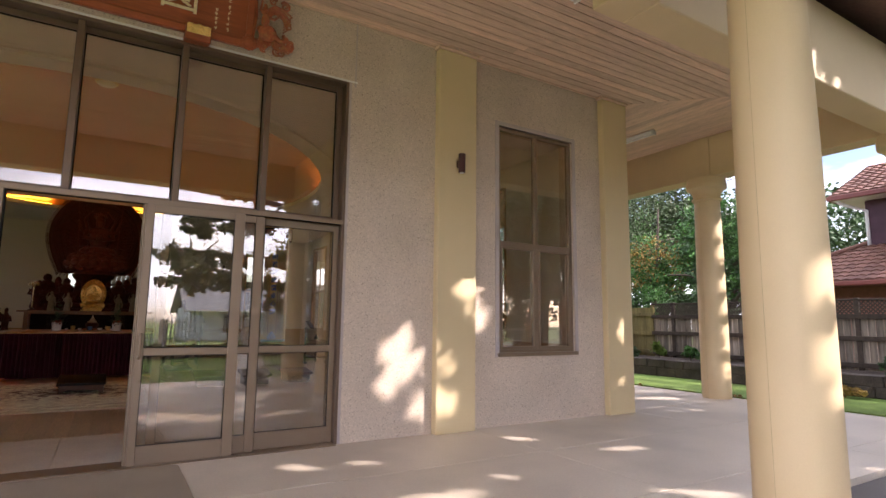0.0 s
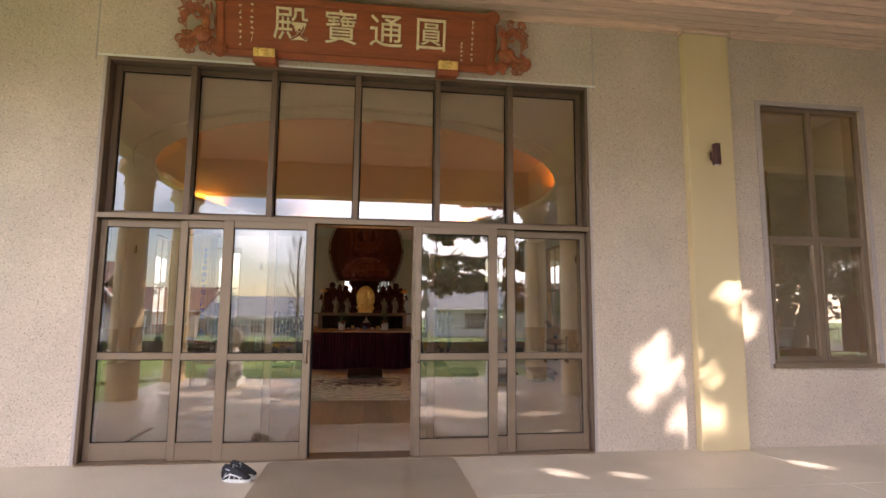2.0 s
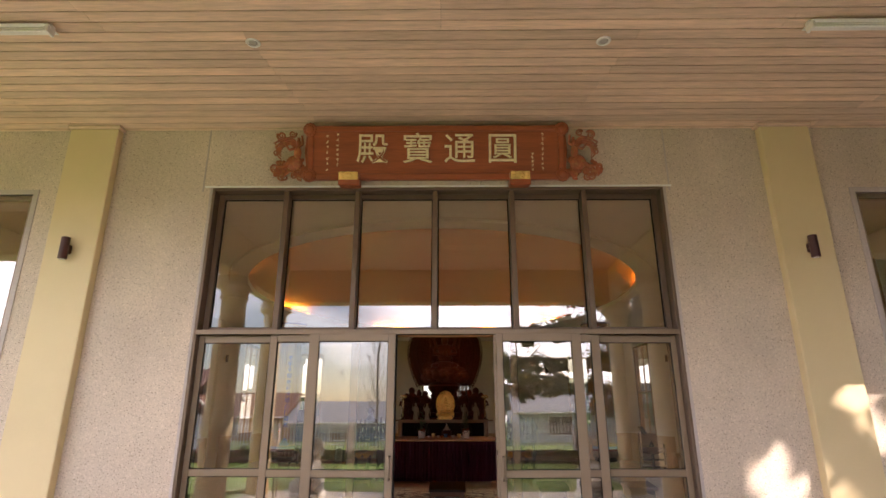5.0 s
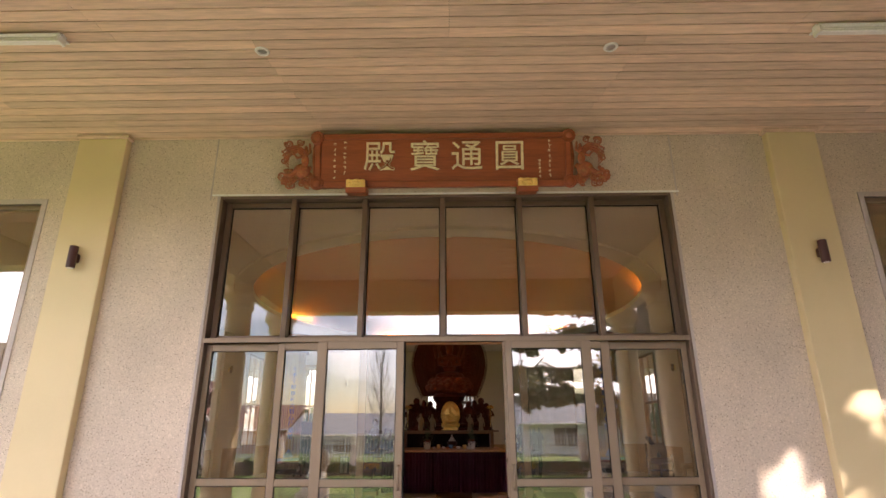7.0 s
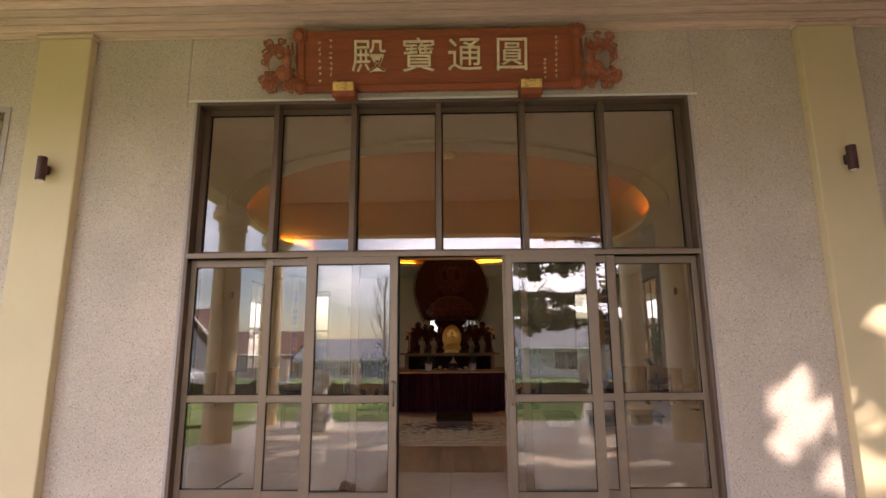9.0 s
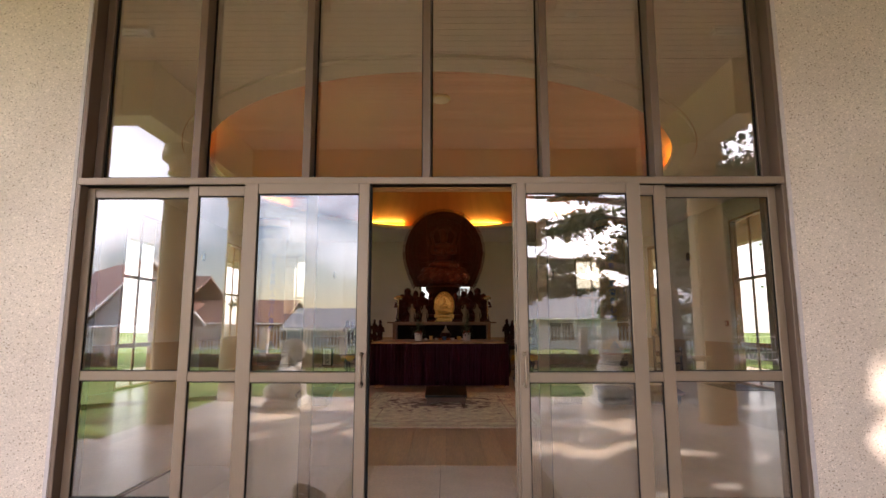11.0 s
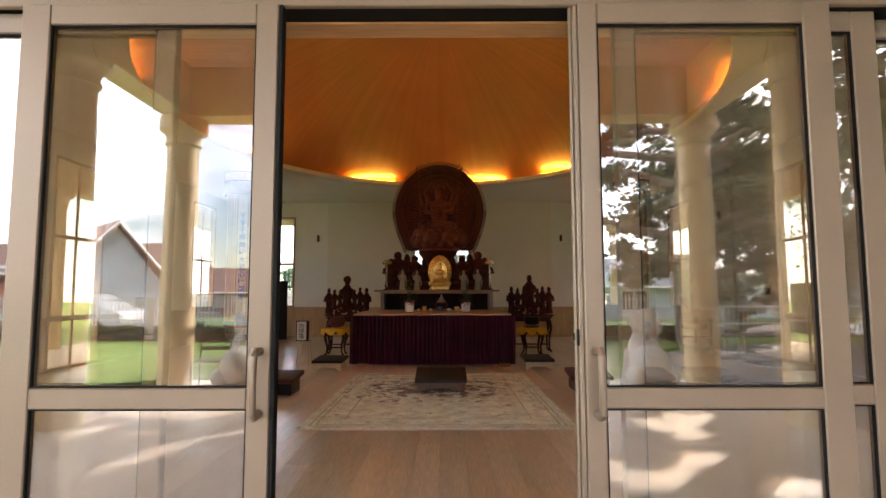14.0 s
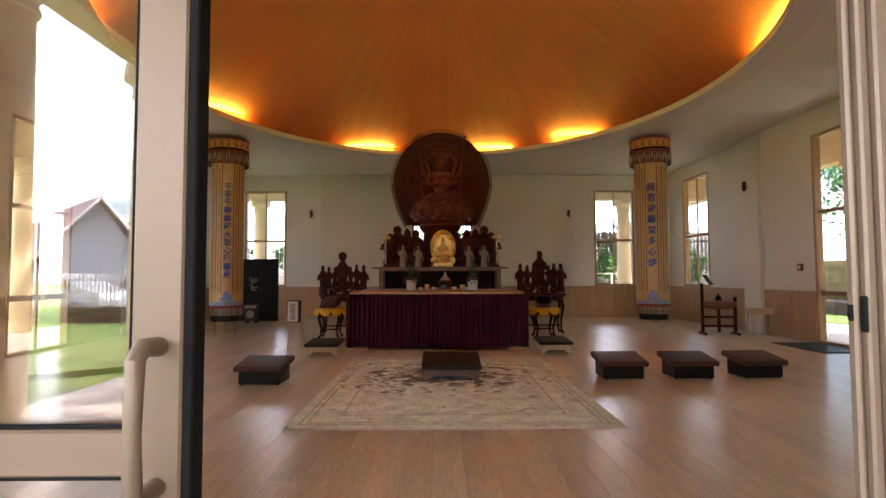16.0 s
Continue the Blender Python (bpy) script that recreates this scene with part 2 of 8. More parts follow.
def gore_mat(name, color):
    """Veneer laid in narrow gores that run from the rim to the crown."""
    m = mat(name, color, 0.55, var=0.06, scale=1.2, fine=30, fine_amt=0.03, bump=0.03, spec=0.3)
    nt = m.node_tree
    b = nt.nodes["Principled BSDF"]
    src = b.inputs["Base Color"].links[0].from_socket
    tc = nt.nodes.new("ShaderNodeTexCoord")
    sp = nt.nodes.new("ShaderNodeSeparateXYZ")
    nt.links.new(tc.outputs["Object"], sp.inputs[0])
    dy = nt.nodes.new("ShaderNodeMath")
    dy.operation = "SUBTRACT"
    dy.inputs[1].default_value = 7.70
    nt.links.new(sp.outputs["Y"], dy.inputs[0])
    an = nt.nodes.new("ShaderNodeMath")
    an.operation = "ARCTAN2"
    nt.links.new(dy.outputs[0], an.inputs[0]), nt.links.new(sp.outputs["X"], an.inputs[1])
    cb = nt.nodes.new("ShaderNodeCombineXYZ")
    nt.links.new(an.outputs[0], cb.inputs["X"]), nt.links.new(sp.outputs["Z"], cb.inputs["Y"])
    mp = nt.nodes.new("ShaderNodeMapping")
    mp.inputs["Scale"].default_value = (22.0, 0.55, 1.0)
    nt.links.new(cb.outputs[0], mp.inputs["Vector"])
    no = nt.nodes.new("ShaderNodeTexNoise")
    no.inputs["Scale"].default_value, no.inputs["Detail"].default_value = 1.0, 7
    nt.links.new(mp.outputs[0], no.inputs["Vector"])
    mr = nt.nodes.new("ShaderNodeMapRange")
    mr.inputs["From Min"].default_value, mr.inputs["From Max"].default_value = 0.3, 0.7
    mr.inputs["To Min"].default_value, mr.inputs["To Max"].default_value = 0.92, 1.09
    nt.links.new(no.outputs["Fac"], mr.inputs["Value"])
    sc = nt.nodes.new("ShaderNodeVectorMath")
    sc.operation = "SCALE"
    nt.links.new(src, sc.inputs[0]), nt.links.new(mr.outputs["Result"], sc.inputs["Scale"])
    nt.links.new(sc.outputs["Vector"], b.inputs["Base Color"])
    return m


WALL = pebble_mat("aggregate_plaster", (0.635, 0.525, 0.42))
CREAM = mat("cream_paint", (0.72, 0.56, 0.33), 0.55, var=0.05, scale=1.1, fine=120, fine_amt=0.02, bump=0.06, dirt=(0.50, 0.38, 0.22), dirt_amt=0.18, dirt_scale=0.7)
PILASTER = mat("ochre_paint", (0.70, 0.56, 0.325), 0.6, var=0.05, scale=0.9, fine=120, fine_amt=0.02, bump=0.06)
CONCRETE = mat("porch_concrete", (0.66, 0.58, 0.475), 0.5, var=0.08, scale=0.9, fine=45, fine_amt=0.05, bump=0.08, dirt=(0.30, 0.26, 0.21), dirt_amt=0.35, dirt_scale=0.5)
SLAB_EDGE = mat("pale_concrete", (0.50, 0.43, 0.40), 0.8, var=0.1, scale=2, fine=60, fine_amt=0.08)
DRIVE = mat("drive_concrete", (0.15, 0.14, 0.13), 0.85, var=0.12, scale=0.8, fine=50, fine_amt=0.1, bump=0.2)
PLANK = wood_mat("limewashed_timber", (0.70, 0.505, 0.375), 0.6, (0.35, 4, 4), var=0.12, island=0.13)
PLANK_SIDE = wood_mat("limewashed_timber_side", (0.70, 0.505, 0.375), 0.6, (4, 0.35, 4), var=0.12, island=0.13)
BRONZE_DARK = mat("dark_bronze_aluminium", (0.165, 0.112, 0.078), 0.45, metal=0.4, var=0.05, scale=1.5, fine=90, fine_amt=0.02, bump=0.03)
BRONZE = mat("bronze_aluminium", (0.25, 0.18, 0.12), 0.42, metal=0.3, var=0.05, scale=1.5, fine=90, fine_amt=0.02, bump=0.03)
SEAM = mat("paint_seam", (0.48, 0.36, 0.20), 0.8, var=0.3, scale=2)
DARK_GASKET = mat("black_rubber", (0.012, 0.011, 0.010), 0.7, var=0.05, spec=0.1)
GLASS = glass_mat("tinted_glass", (0.92, 0.875, 0.80), 0.125, 0.014)
CLEAR = glass_mat("clear_glass", (0.97, 0.975, 0.97), 0.02)
STEEL = mat("brushed_steel", (0.55, 0.54, 0.52), 0.35, metal=1.0, var=0.05)
RED_WOOD = wood_mat("red_lacquered_wood", (0.31, 0.075, 0.024), 0.42, (0.5, 6, 6), var=0.15)
CARVED = mat("carved_lacquer", (0.33, 0.085, 0.03), 0.4, var=0.3, scale=14, fine=50, fine_amt=0.2, bump=0.3, dirt=(0.5, 0.30, 0.10), dirt_amt=0.5, dirt_scale=26)
GOLD = mat("gold_leaf", (0.86, 0.60, 0.20), 0.32, metal=0.6, var=0.15, scale=8, fine=80, fine_amt=0.1, bump=0.1)
GILT = mat("bright_gilt", (0.88, 0.62, 0.20), 0.28, metal=1.0, var=0.25, scale=30, fine=90, fine_amt=0.2, bump=0.5, bump_scale=60)
PALE_GOLD = mat("pale_gold", (0.85, 0.74, 0.48), 0.4, metal=0.45, var=0.12, scale=20, fine=80, fine_amt=0.1)
LOTUS = mat("pale_gilt_lotus", (0.92, 0.78, 0.46), 0.22, metal=0.75, var=0.1, scale=20, fine=80, fine_amt=0.1)
MAROON = mat("maroon_metal", (0.07, 0.022, 0.022), 0.45, var=0.1)
WHITE = mat("white_enamel", (0.82, 0.80, 0.76), 0.35, var=0.03)
TUBE = mat("lamp_tube", (0.85, 0.85, 0.82), 0.3, var=0.02)
DOORMAT = mat("door_mat", (0.35, 0.285, 0.21), 0.95, var=0.1, scale=1.4, fine=160, fine_amt=0.25, bump=0.6)
PLASTER_IN = mat("interior_plaster", (0.84, 0.80, 0.70), 0.8, var=0.03, scale=0.8, fine=90, fine_amt=0.015, bump=0.04)
CEIL_IN = mat("interior_ceiling", (0.85, 0.81, 0.71), 0.8, var=0.03, scale=0.8, bump=0.03)
RING = mat("ring_plaster", (0.80, 0.73, 0.62), 0.75, var=0.03, scale=1.0, bump=0.03)
DOME = gore_mat("dome_veneer", (0.51, 0.156, 0.061))
FLOOR = wood_mat("polished_floorboard", (0.66, 0.535, 0.36), 0.28, (5, 0.35, 5), var=0.07, per_object=0.13, coat=0.2, bump=0.02, placed=True)
FLOOR_DARK = mat("board_joint", (0.10, 0.055, 0.03), 0.7)
GROOVE = mat("board_groove", (0.03, 0.018, 0.012), 0.9)
PLASTER_MID = mat("warm_plaster", (0.80, 0.735, 0.595), 0.8, var=0.03, scale=0.8, fine=90, fine_amt=0.015, bump=0.04)
RUG_LINE = mat("rug_border", (0.52, 0.48, 0.38), 0.95, var=0.45, scale=9, fine=90, fine_amt=0.3)
WAINSCOT = wood_mat("wainscot_plywood", (0.52, 0.33, 0.17), 0.45, (4, 4, 0.5), var=0.12, per_object=0.05)
WIN_WOOD = wood_mat("window_timber", (0.45, 0.27, 0.12), 0.45, (4, 4, 0.5), var=0.12)
TILE = mat("entry_tile", (0.72, 0.66, 0.56), 0.45, var=0.08, scale=3, fine=40, fine_amt=0.08)
RUG = rug_mat("faded_rug")
FRINGE_GREY = mat("grey_tassel", (0.36, 0.28, 0.22), 0.85, var=0.35, scale=20, per_object=0.45)
FRINGE = mat("rug_fringe", (0.80, 0.75, 0.66), 0.95, var=0.1, scale=20)
SKIRT = mat("purple_velvet", (0.15, 0.019, 0.062), 0.45, var=0.2, scale=3, fine=120, fine_amt=0.15, bump=0.2)
SKIRT_RED = mat("maroon_velvet", (0.12, 0.022, 0.04), 0.85, var=0.2, scale=3, fine=120, fine_amt=0.15, bump=0.2)
SHELF_WOOD = wood_mat("brown_shelf_wood", (0.25, 0.145, 0.085), 0.42, (0.5, 5, 5), var=0.18)
HONEY_HEAD = wood_mat("honey_head_band", (0.62, 0.33, 0.14), 0.4, (0.4, 5, 5), var=0.12)
OAK = wood_mat("honey_oak", (0.47, 0.29, 0.15), 0.45, (0.5, 5, 5), var=0.15)
KNEELER_WOOD = wood_mat("brown_kneeler_wood", (0.13, 0.062, 0.035), 0.5, (0.6, 5, 5), var=0.2)
ROSEWOOD = wood_mat("dark_rosewood", (0.042, 0.013, 0.009), 0.45, (3, 3, 0.6), var=0.25, spec=0.18)
BLACK_WOOD = wood_mat("blackened_wood", (0.016, 0.008, 0.006), 0.6, (3, 3, 0.6), var=0.25, spec=0.1)
STATUE = mat("carved_rosewood", (0.112, 0.023, 0.016), 0.42, spec=0.4, var=0.25, scale=9, fine=70, fine_amt=0.15, bump=0.4, bump_scale=40)
STATUE_BODY = mat("lighter_rosewood", (0.165, 0.038, 0.024), 0.38, spec=0.45, var=0.25, scale=9, fine=70, fine_amt=0.15, bump=0.4, bump_scale=40)
STATUE_DARK = mat("dark_carving", (0.062, 0.013, 0.009), 0.42, spec=0.15, var=0.45, scale=7, fine=70, fine_amt=0.15, bump=0.4, bump_scale=50)
IVORY = mat("ivory_figure", (0.29, 0.24, 0.165), 0.5, var=0.25, scale=30, fine=90, fine_amt=0.2, bump=0.3)
LEATHER = mat("brown_leather", (0.070, 0.027, 0.020), 0.42, spec=0.3, var=0.15, scale=6, fine=160, fine_amt=0.1, bump=0.15)
BLACK_LEATHER = mat("black_leather", (0.014, 0.011, 0.011), 0.5, spec=0.2, var=0.15, scale=6, fine=160, fine_amt=0.1, bump=0.15)
BLACK = mat("black_lacquer", (0.009, 0.008, 0.008), 0.28, spec=0.22, var=0.1)
PALE_WOOD = wood_mat("pale_pine", (0.62, 0.47, 0.30), 0.5, (0.6, 5, 5), var=0.1)
YELLOW = mat("yellow_satin", (0.80, 0.46, 0.015), 0.6, var=0.15, scale=8, fine=120, fine_amt=0.1, bump=0.2)
WHITE_POT = mat("white_porcelain", (0.80, 0.79, 0.76), 0.25, var=0.03)
BLUE_POT = mat("blue_porcelain", (0.10, 0.20, 0.38), 0.25, var=0.3, scale=30)
BRASS = mat("brass", (0.78, 0.55, 0.22), 0.28, metal=1.0, var=0.1)
BANNER = mat("yellow_brocade", (0.68, 0.45, 0.17), 0.5, coat=0.35, var=0.1, scale=10, fine=120, fine_amt=0.12, bump=0.2)
BANNER_RED = mat("red_brocade", (0.27, 0.05, 0.03), 0.6, var=0.3, scale=24, fine=120, fine_amt=0.15, bump=0.2)
BANNER_MULTI = mat("woven_fringe", (0.22, 0.11, 0.06), 0.8, var=0.4, scale=24, fine=140, fine_amt=0.3, bump=0.4, dirt=(0.30, 0.06, 0.04), dirt_amt=0.8, dirt_scale=16)
BAND_ORANGE = mat("orange_brocade", (0.72, 0.36, 0.09), 0.55, coat=0.3, var=0.2, scale=22, fine=120, fine_amt=0.15, bump=0.2)
BEAD = mat("pale_beads", (0.55, 0.46, 0.34), 0.4, per_object=0.5)
INK_BLUE = mat("blue_embroidery", (0.04, 0.09, 0.42), 0.6, var=0.2, scale=30)
INK_BROWN = mat("brown_embroidery", (0.10, 0.05, 0.02), 0.7, var=0.2, scale=30)
SILVER_BLUE = mat("wave_embroidery", (0.30, 0.42, 0.62), 0.5, var=0.5, scale=28, fine=60, fine_amt=0.3)
ORANGE_PRINT = mat("red_print", (0.46, 0.05, 0.02), 0.6, var=0.2, scale=30)
PAPER = mat("white_card", (0.80, 0.77, 0.72), 0.7, var=0.03)
INK = mat("black_ink", (0.02, 0.02, 0.02), 0.7, var=0.05)
LEAF = mat("dark_leaf", (0.045, 0.10, 0.03), 0.55, var=0.3, scale=4, island=0.45, bump=0.1)
FERN = mat("bright_leaf", (0.06, 0.17, 0.03), 0.5, var=0.3, scale=3, island=0.45, bump=0.1)
AUTUMN = mat("autumn_leaf", (0.30, 0.19, 0.04), 0.6, var=0.3, scale=2, island=0.5, bump=0.1)
NEEDLE = mat("conifer_needles", (0.055, 0.085, 0.03), 0.65, var=0.3, scale=2, island=0.4, bump=0.1)
BARK = mat("grey_bark", (0.11, 0.085, 0.065), 0.9, var=0.3, scale=6, fine=30, fine_amt=0.3, bump=0.8, stretch=(3, 3, 0.6))
GRASS = mat("lawn_grass", (0.125, 0.205, 0.03), 0.9, var=0.22, scale=1.2, fine=90, fine_amt=0.45, bump=1.0, dirt=(0.185, 0.26, 0.045), dirt_amt=0.5, dirt_scale=0.6)
SOIL = mat("garden_soil", (0.045, 0.030, 0.020), 0.95, var=0.3, scale=6, fine=50, fine_amt=0.4, bump=1.0)
ASPHALT = mat("asphalt", (0.055, 0.055, 0.057), 0.9, var=0.15, scale=2, fine=150, fine_amt=0.3, bump=0.5)
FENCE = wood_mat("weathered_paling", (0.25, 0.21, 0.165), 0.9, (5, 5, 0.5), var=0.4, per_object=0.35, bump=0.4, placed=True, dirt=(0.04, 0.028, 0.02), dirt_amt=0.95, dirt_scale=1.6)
FENCE_DARK = wood_mat("dark_fence_timber", (0.055, 0.040, 0.028), 0.9, (0.6, 5, 5), var=0.3, per_object=0.15, bump=0.4)
GATE_WOOD = wood_mat("mossy_gate_timber", (0.17, 0.14, 0.05), 0.9, (5, 5, 0.5), var=0.3, per_object=0.2, bump=0.4, placed=True)
STONE = mat("stone_wall", (0.075, 0.06, 0.05), 0.9, var=0.3, scale=3, fine=40, fine_amt=0.3, bump=0.8, per_object=0.25, placed=True)
GRANITE = mat("pale_granite", (0.68, 0.68, 0.66), 0.8, var=0.12, scale=5, fine=120, fine_amt=0.2, bump=0.3)
ROOF_TILE = mat("terracotta_roof_tile", (0.23, 0.115, 0.085), 0.75, var=0.2, scale=1.4, fine=30, fine_amt=0.15, bump=0.3, island=0.2)
GUTTER = mat("rust_red_gutter", (0.22, 0.06, 0.045), 0.5, var=0.08)
FENCE_STEEL = mat("galvanised_picket", (0.52, 0.53, 0.54), 0.5, metal=0.2, var=0.08, per_object=0.12)
PURPLE_BOARD = mat("plum_weatherboard", (0.075, 0.030, 0.045), 0.6, var=0.1, per_object=0.08)
GREY_BOARD = mat("grey_weatherboard", (0.50, 0.55, 0.58), 0.7, var=0.06, per_object=0.06)
WHITE_PAINT = mat("white_paint", (0.80, 0.79, 0.76), 0.5, var=0.04, fine=90, fine_amt=0.03, per_object=0.05)
BRICK_WALL = mat("brick_red_wall", (0.24, 0.095, 0.065), 0.85, var=0.15, scale=6, fine=50, fine_amt=0.15, bump=0.4)
SHED_RED = mat("red_corrugated_wall", (0.27, 0.10, 0.08), 0.6, var=0.1, scale=2, fine=60, fine_amt=0.08, bump=0.4, stretch=(6, 6, 0.3))
BLUE_WALL = mat("blue_grey_wall", (0.14, 0.20, 0.27), 0.7, var=0.08)
RED_ROOF = mat("red_metal_roof", (0.19, 0.06, 0.05), 0.55, var=0.12, scale=1, fine=20, fine_amt=0.1)
METAL_ROOF = mat("pale_metal_roof", (0.20, 0.21, 0.23), 0.45, var=0.08, scale=0.8)
BROWN_ROOF = mat("brown_roof", (0.16, 0.085, 0.065), 0.7, var=0.15, scale=1, fine=20, fine_amt=0.15, bump=0.3)
SHOE_BLACK = mat("shoe_mesh", (0.02, 0.02, 0.024), 0.7, var=0.2, scale=30)
SHOE_WHITE = mat("shoe_sole", (0.72, 0.72, 0.70), 0.6, var=0.08, scale=20)
SHOE_GREY = mat("shoe_lining", (0.38, 0.38, 0.42), 0.8, var=0.15, scale=30)
COVE = mat("cove_tube", (1.0, 0.85, 0.4), 0.5, emit=(1.0, 0.62, 0.03), emit_strength=5.0, bump=0)
SCREEN = mat("dark_window", (0.02, 0.022, 0.025), 0.08, var=0.05)
CAR_PAINT = mat("silver_car_paint", (0.55, 0.56, 0.57), 0.25, metal=0.4, var=0.03, coat=0.5)


# ---- building helpers ----
def box(x0, x1, y0, y1, z0, z1, bev=0.0, seg=1):
    bm = bmesh.new()
    bmesh.ops.create_cube(bm, size=1.0, matrix=Matrix.Translation(((x0 + x1) / 2, (y0 + y1) / 2, (z0 + z1) / 2)) @ Matrix.Diagonal((x1 - x0, y1 - y0, z1 - z0, 1)))
    if bev:
        bmesh.ops.bevel(bm, geom=bm.edges[:], offset=bev, segments=seg, profile=0.6, affect="EDGES")
    return bm


def join(*bms):
    """All the meshes in the first."""
    first = bms[0]
    for other in bms[1:]:
        tmp = bpy.data.meshes.new("tmp")
        other.to_mesh(tmp)
        first.from_mesh(tmp)
        bpy.data.meshes.remove(tmp)
        other.free()
    return first


def moved(bm, m):
    bmesh.ops.transform(bm, matrix=m, verts=bm.verts[:])
    return bm


def lathe(profile, seg=24, sx=1.0, sy=1.0, cx=0.0, cy=0.0, caps=True):
    """A turned form from (radius, height) pairs."""
    bm = bmesh.new()
    rings = []
    for r, z in profile:
        rings.append([bm.verts.new((cx + sx * r * math.cos(2 * math.pi * i / seg), cy + sy * r * math.sin(2 * math.pi * i / seg), z)) for i in range(seg)])
    for a, b in zip(rings, rings[1:]):
        for i in range(seg):
            bm.faces.new((a[i], a[(i + 1) % seg], b[(i + 1) % seg], b[i]))
    if caps:
        bm.faces.new(list(reversed(rings[0])))
        bm.faces.new(rings[-1])
    return bm


def tube(points, radii, seg=8):
    """A round bar along points."""
    bm = bmesh.new()
    pts = [Vector(p) for p in points]
    if isinstance(radii, (int, float)):
        radii = [radii] * len(pts)
    rings = []
    side = None
    for i, p in enumerate(pts):
        d = (pts[min(i + 1, len(pts) - 1)] - pts[max(i - 1, 0)]).normalized()
        if side is None:
            side = d.cross(Vector((0, 0, 1)) if abs(d.z) < 0.9 else Vector((1, 0, 0))).normalized()
        side = (side - d * side.dot(d)).normalized()
        up = d.cross(side)
        rings.append([bm.verts.new(p + radii[i] * (math.cos(2 * math.pi * k / seg) * side + math.sin(2 * math.pi * k / seg) * up)) for k in range(seg)])
    for a, b in zip(rings, rings[1:]):
        for k in range(seg):
            bm.faces.new((a[k], a[(k + 1) % seg], b[(k + 1) % seg], b[k]))
    bm.faces.new(list(reversed(rings[0]))), bm.faces.new(rings[-1])
    bmesh.ops.recalc_face_normals(bm, faces=bm.faces[:])
    return bm


def ball(x, y, z, rx, ry, rz, u=12, v=8):
    bm = bmesh.new()
    bmesh.ops.create_uvsphere(bm, u_segments=u, v_segments=v, radius=1.0, matrix=Matrix.Translation((x, y, z)) @ Matrix.Diagonal((rx, ry, rz, 1)))
    return bm


def prism(outline, z0, z1, bev=0.0):
    """A flat outline in x, y raised from z0 to z1."""
    bm = bmesh.new()
    lo = [bm.verts.new((x, y, z0)) for x, y in outline]
    hi = [bm.verts.new((x, y, z1)) for x, y in outline]
    n = len(lo)
    bm.faces.new(list(reversed(lo))), bm.faces.new(hi)
    for i in range(n):
        bm.faces.new((lo[i], lo[(i + 1) % n], hi[(i + 1) % n], hi[i]))
    bmesh.ops.recalc_face_normals(bm, faces=bm.faces[:])
    if bev:
        bmesh.ops.bevel(bm, geom=bm.edges[:], offset=bev, segments=1, affect="EDGES")
    return bm


def part(name, bm, material, parent=None, label="", smooth=False, at=None):
    me = bpy.data.meshes.new(name)
    bm.to_mesh(me)
    bm.free()
    me.materials.append(material)
    if smooth:
        me.polygons.foreach_set("use_smooth", [True] * len(me.polygons))
        me.set_sharp_from_angle(angle=radians(40))
    ob = new(name, me)
    if parent:
        ob.parent = parent
    if at:
        ob.location = at
    if label:
        ob["label"] = label
    return ob


def piece(name, me, parent, m):
    """One more object on a shared mesh."""
    ob = new(name, me)
    ob.parent = parent
    ob.matrix_basis = m
    return ob


def thing(name, at, label, category, group="", kind="", turn=0.0):
    ob = new(name)
    ob.location = at
    ob.rotation_euler = (0, 0, radians(turn))
    ob.empty_display_size = 0.1
    return tagged(ob, label, category, group, kind)


def carved(bm, amp, scale, cuts=1):
    """Uneven tool marks and folds over a carved form."""
    if cuts:
        bmesh.ops.subdivide_edges(bm, edges=bm.edges[:], cuts=cuts, use_grid_fill=True)
    bm.normal_update()
    for v in bm.verts:
        v.co += v.normal * amp * (noise.noise(v.co * scale) + 0.6 * noise.noise(v.co * scale * 2.3 + Vector((7, 3, 1))))
    return bm


def setting(name, bm, material, label, category="", smooth=False):
    return tagged(part(name, bm, material, smooth=smooth), label, category, kind="structure")


def pane(name, x0, x1, y, z0, z1, material, parent, axis="x"):
    """A sheet of glass 6 mm thick, across x at y, or across y at x."""
    bm = box(x0, x1, y - 0.003, y + 0.003, z0, z1) if axis == "x" else box(y - 0.003, y + 0.003, x0, x1, z0, z1)
    ob = part(name, bm, material, parent)
    ob.visible_shadow = False
    return ob


def text(name, body, size, material, parent, m, depth=0.004, label="", bevel=0.0, offset=0.0):
    """Lettering as a mesh, centred, in the plane of m."""
    c = bpy.data.curves.new(name, "FONT")
    c.body, c.size, c.extrude, c.align_x, c.align_y, c.bevel_depth, c.offset = body, size, depth, "CENTER", "CENTER", bevel, offset
    c.resolution_u = 2
    tmp = new("tmp_text", c)
    bpy.context.view_layer.update()
    me = bpy.data.meshes.new_from_object(tmp.evaluated_get(bpy.context.evaluated_depsgraph_get()))
    bpy.data.objects.remove(tmp)
    me.materials.clear()
    me.materials.append(material)
    ob = new(name, me)
    ob.parent, ob.matrix_basis = parent, m
    if label:
        ob["label"] = label
    return ob



# ---- the building: fitted plan ----
FACE = -0.10          # outer face of the entrance wall
CEIL_OUT = 4.94       # porch ceiling
CEIL_IN_Z = 4.50      # hall ceiling
HALL_X, HALL_Y = 7.12, 16.2
OPEN_L, OPEN_R, OPEN_TOP = -2.71, 2.58, 4.16
WIN_Z0, WIN_Z1 = 0.92, 4.08


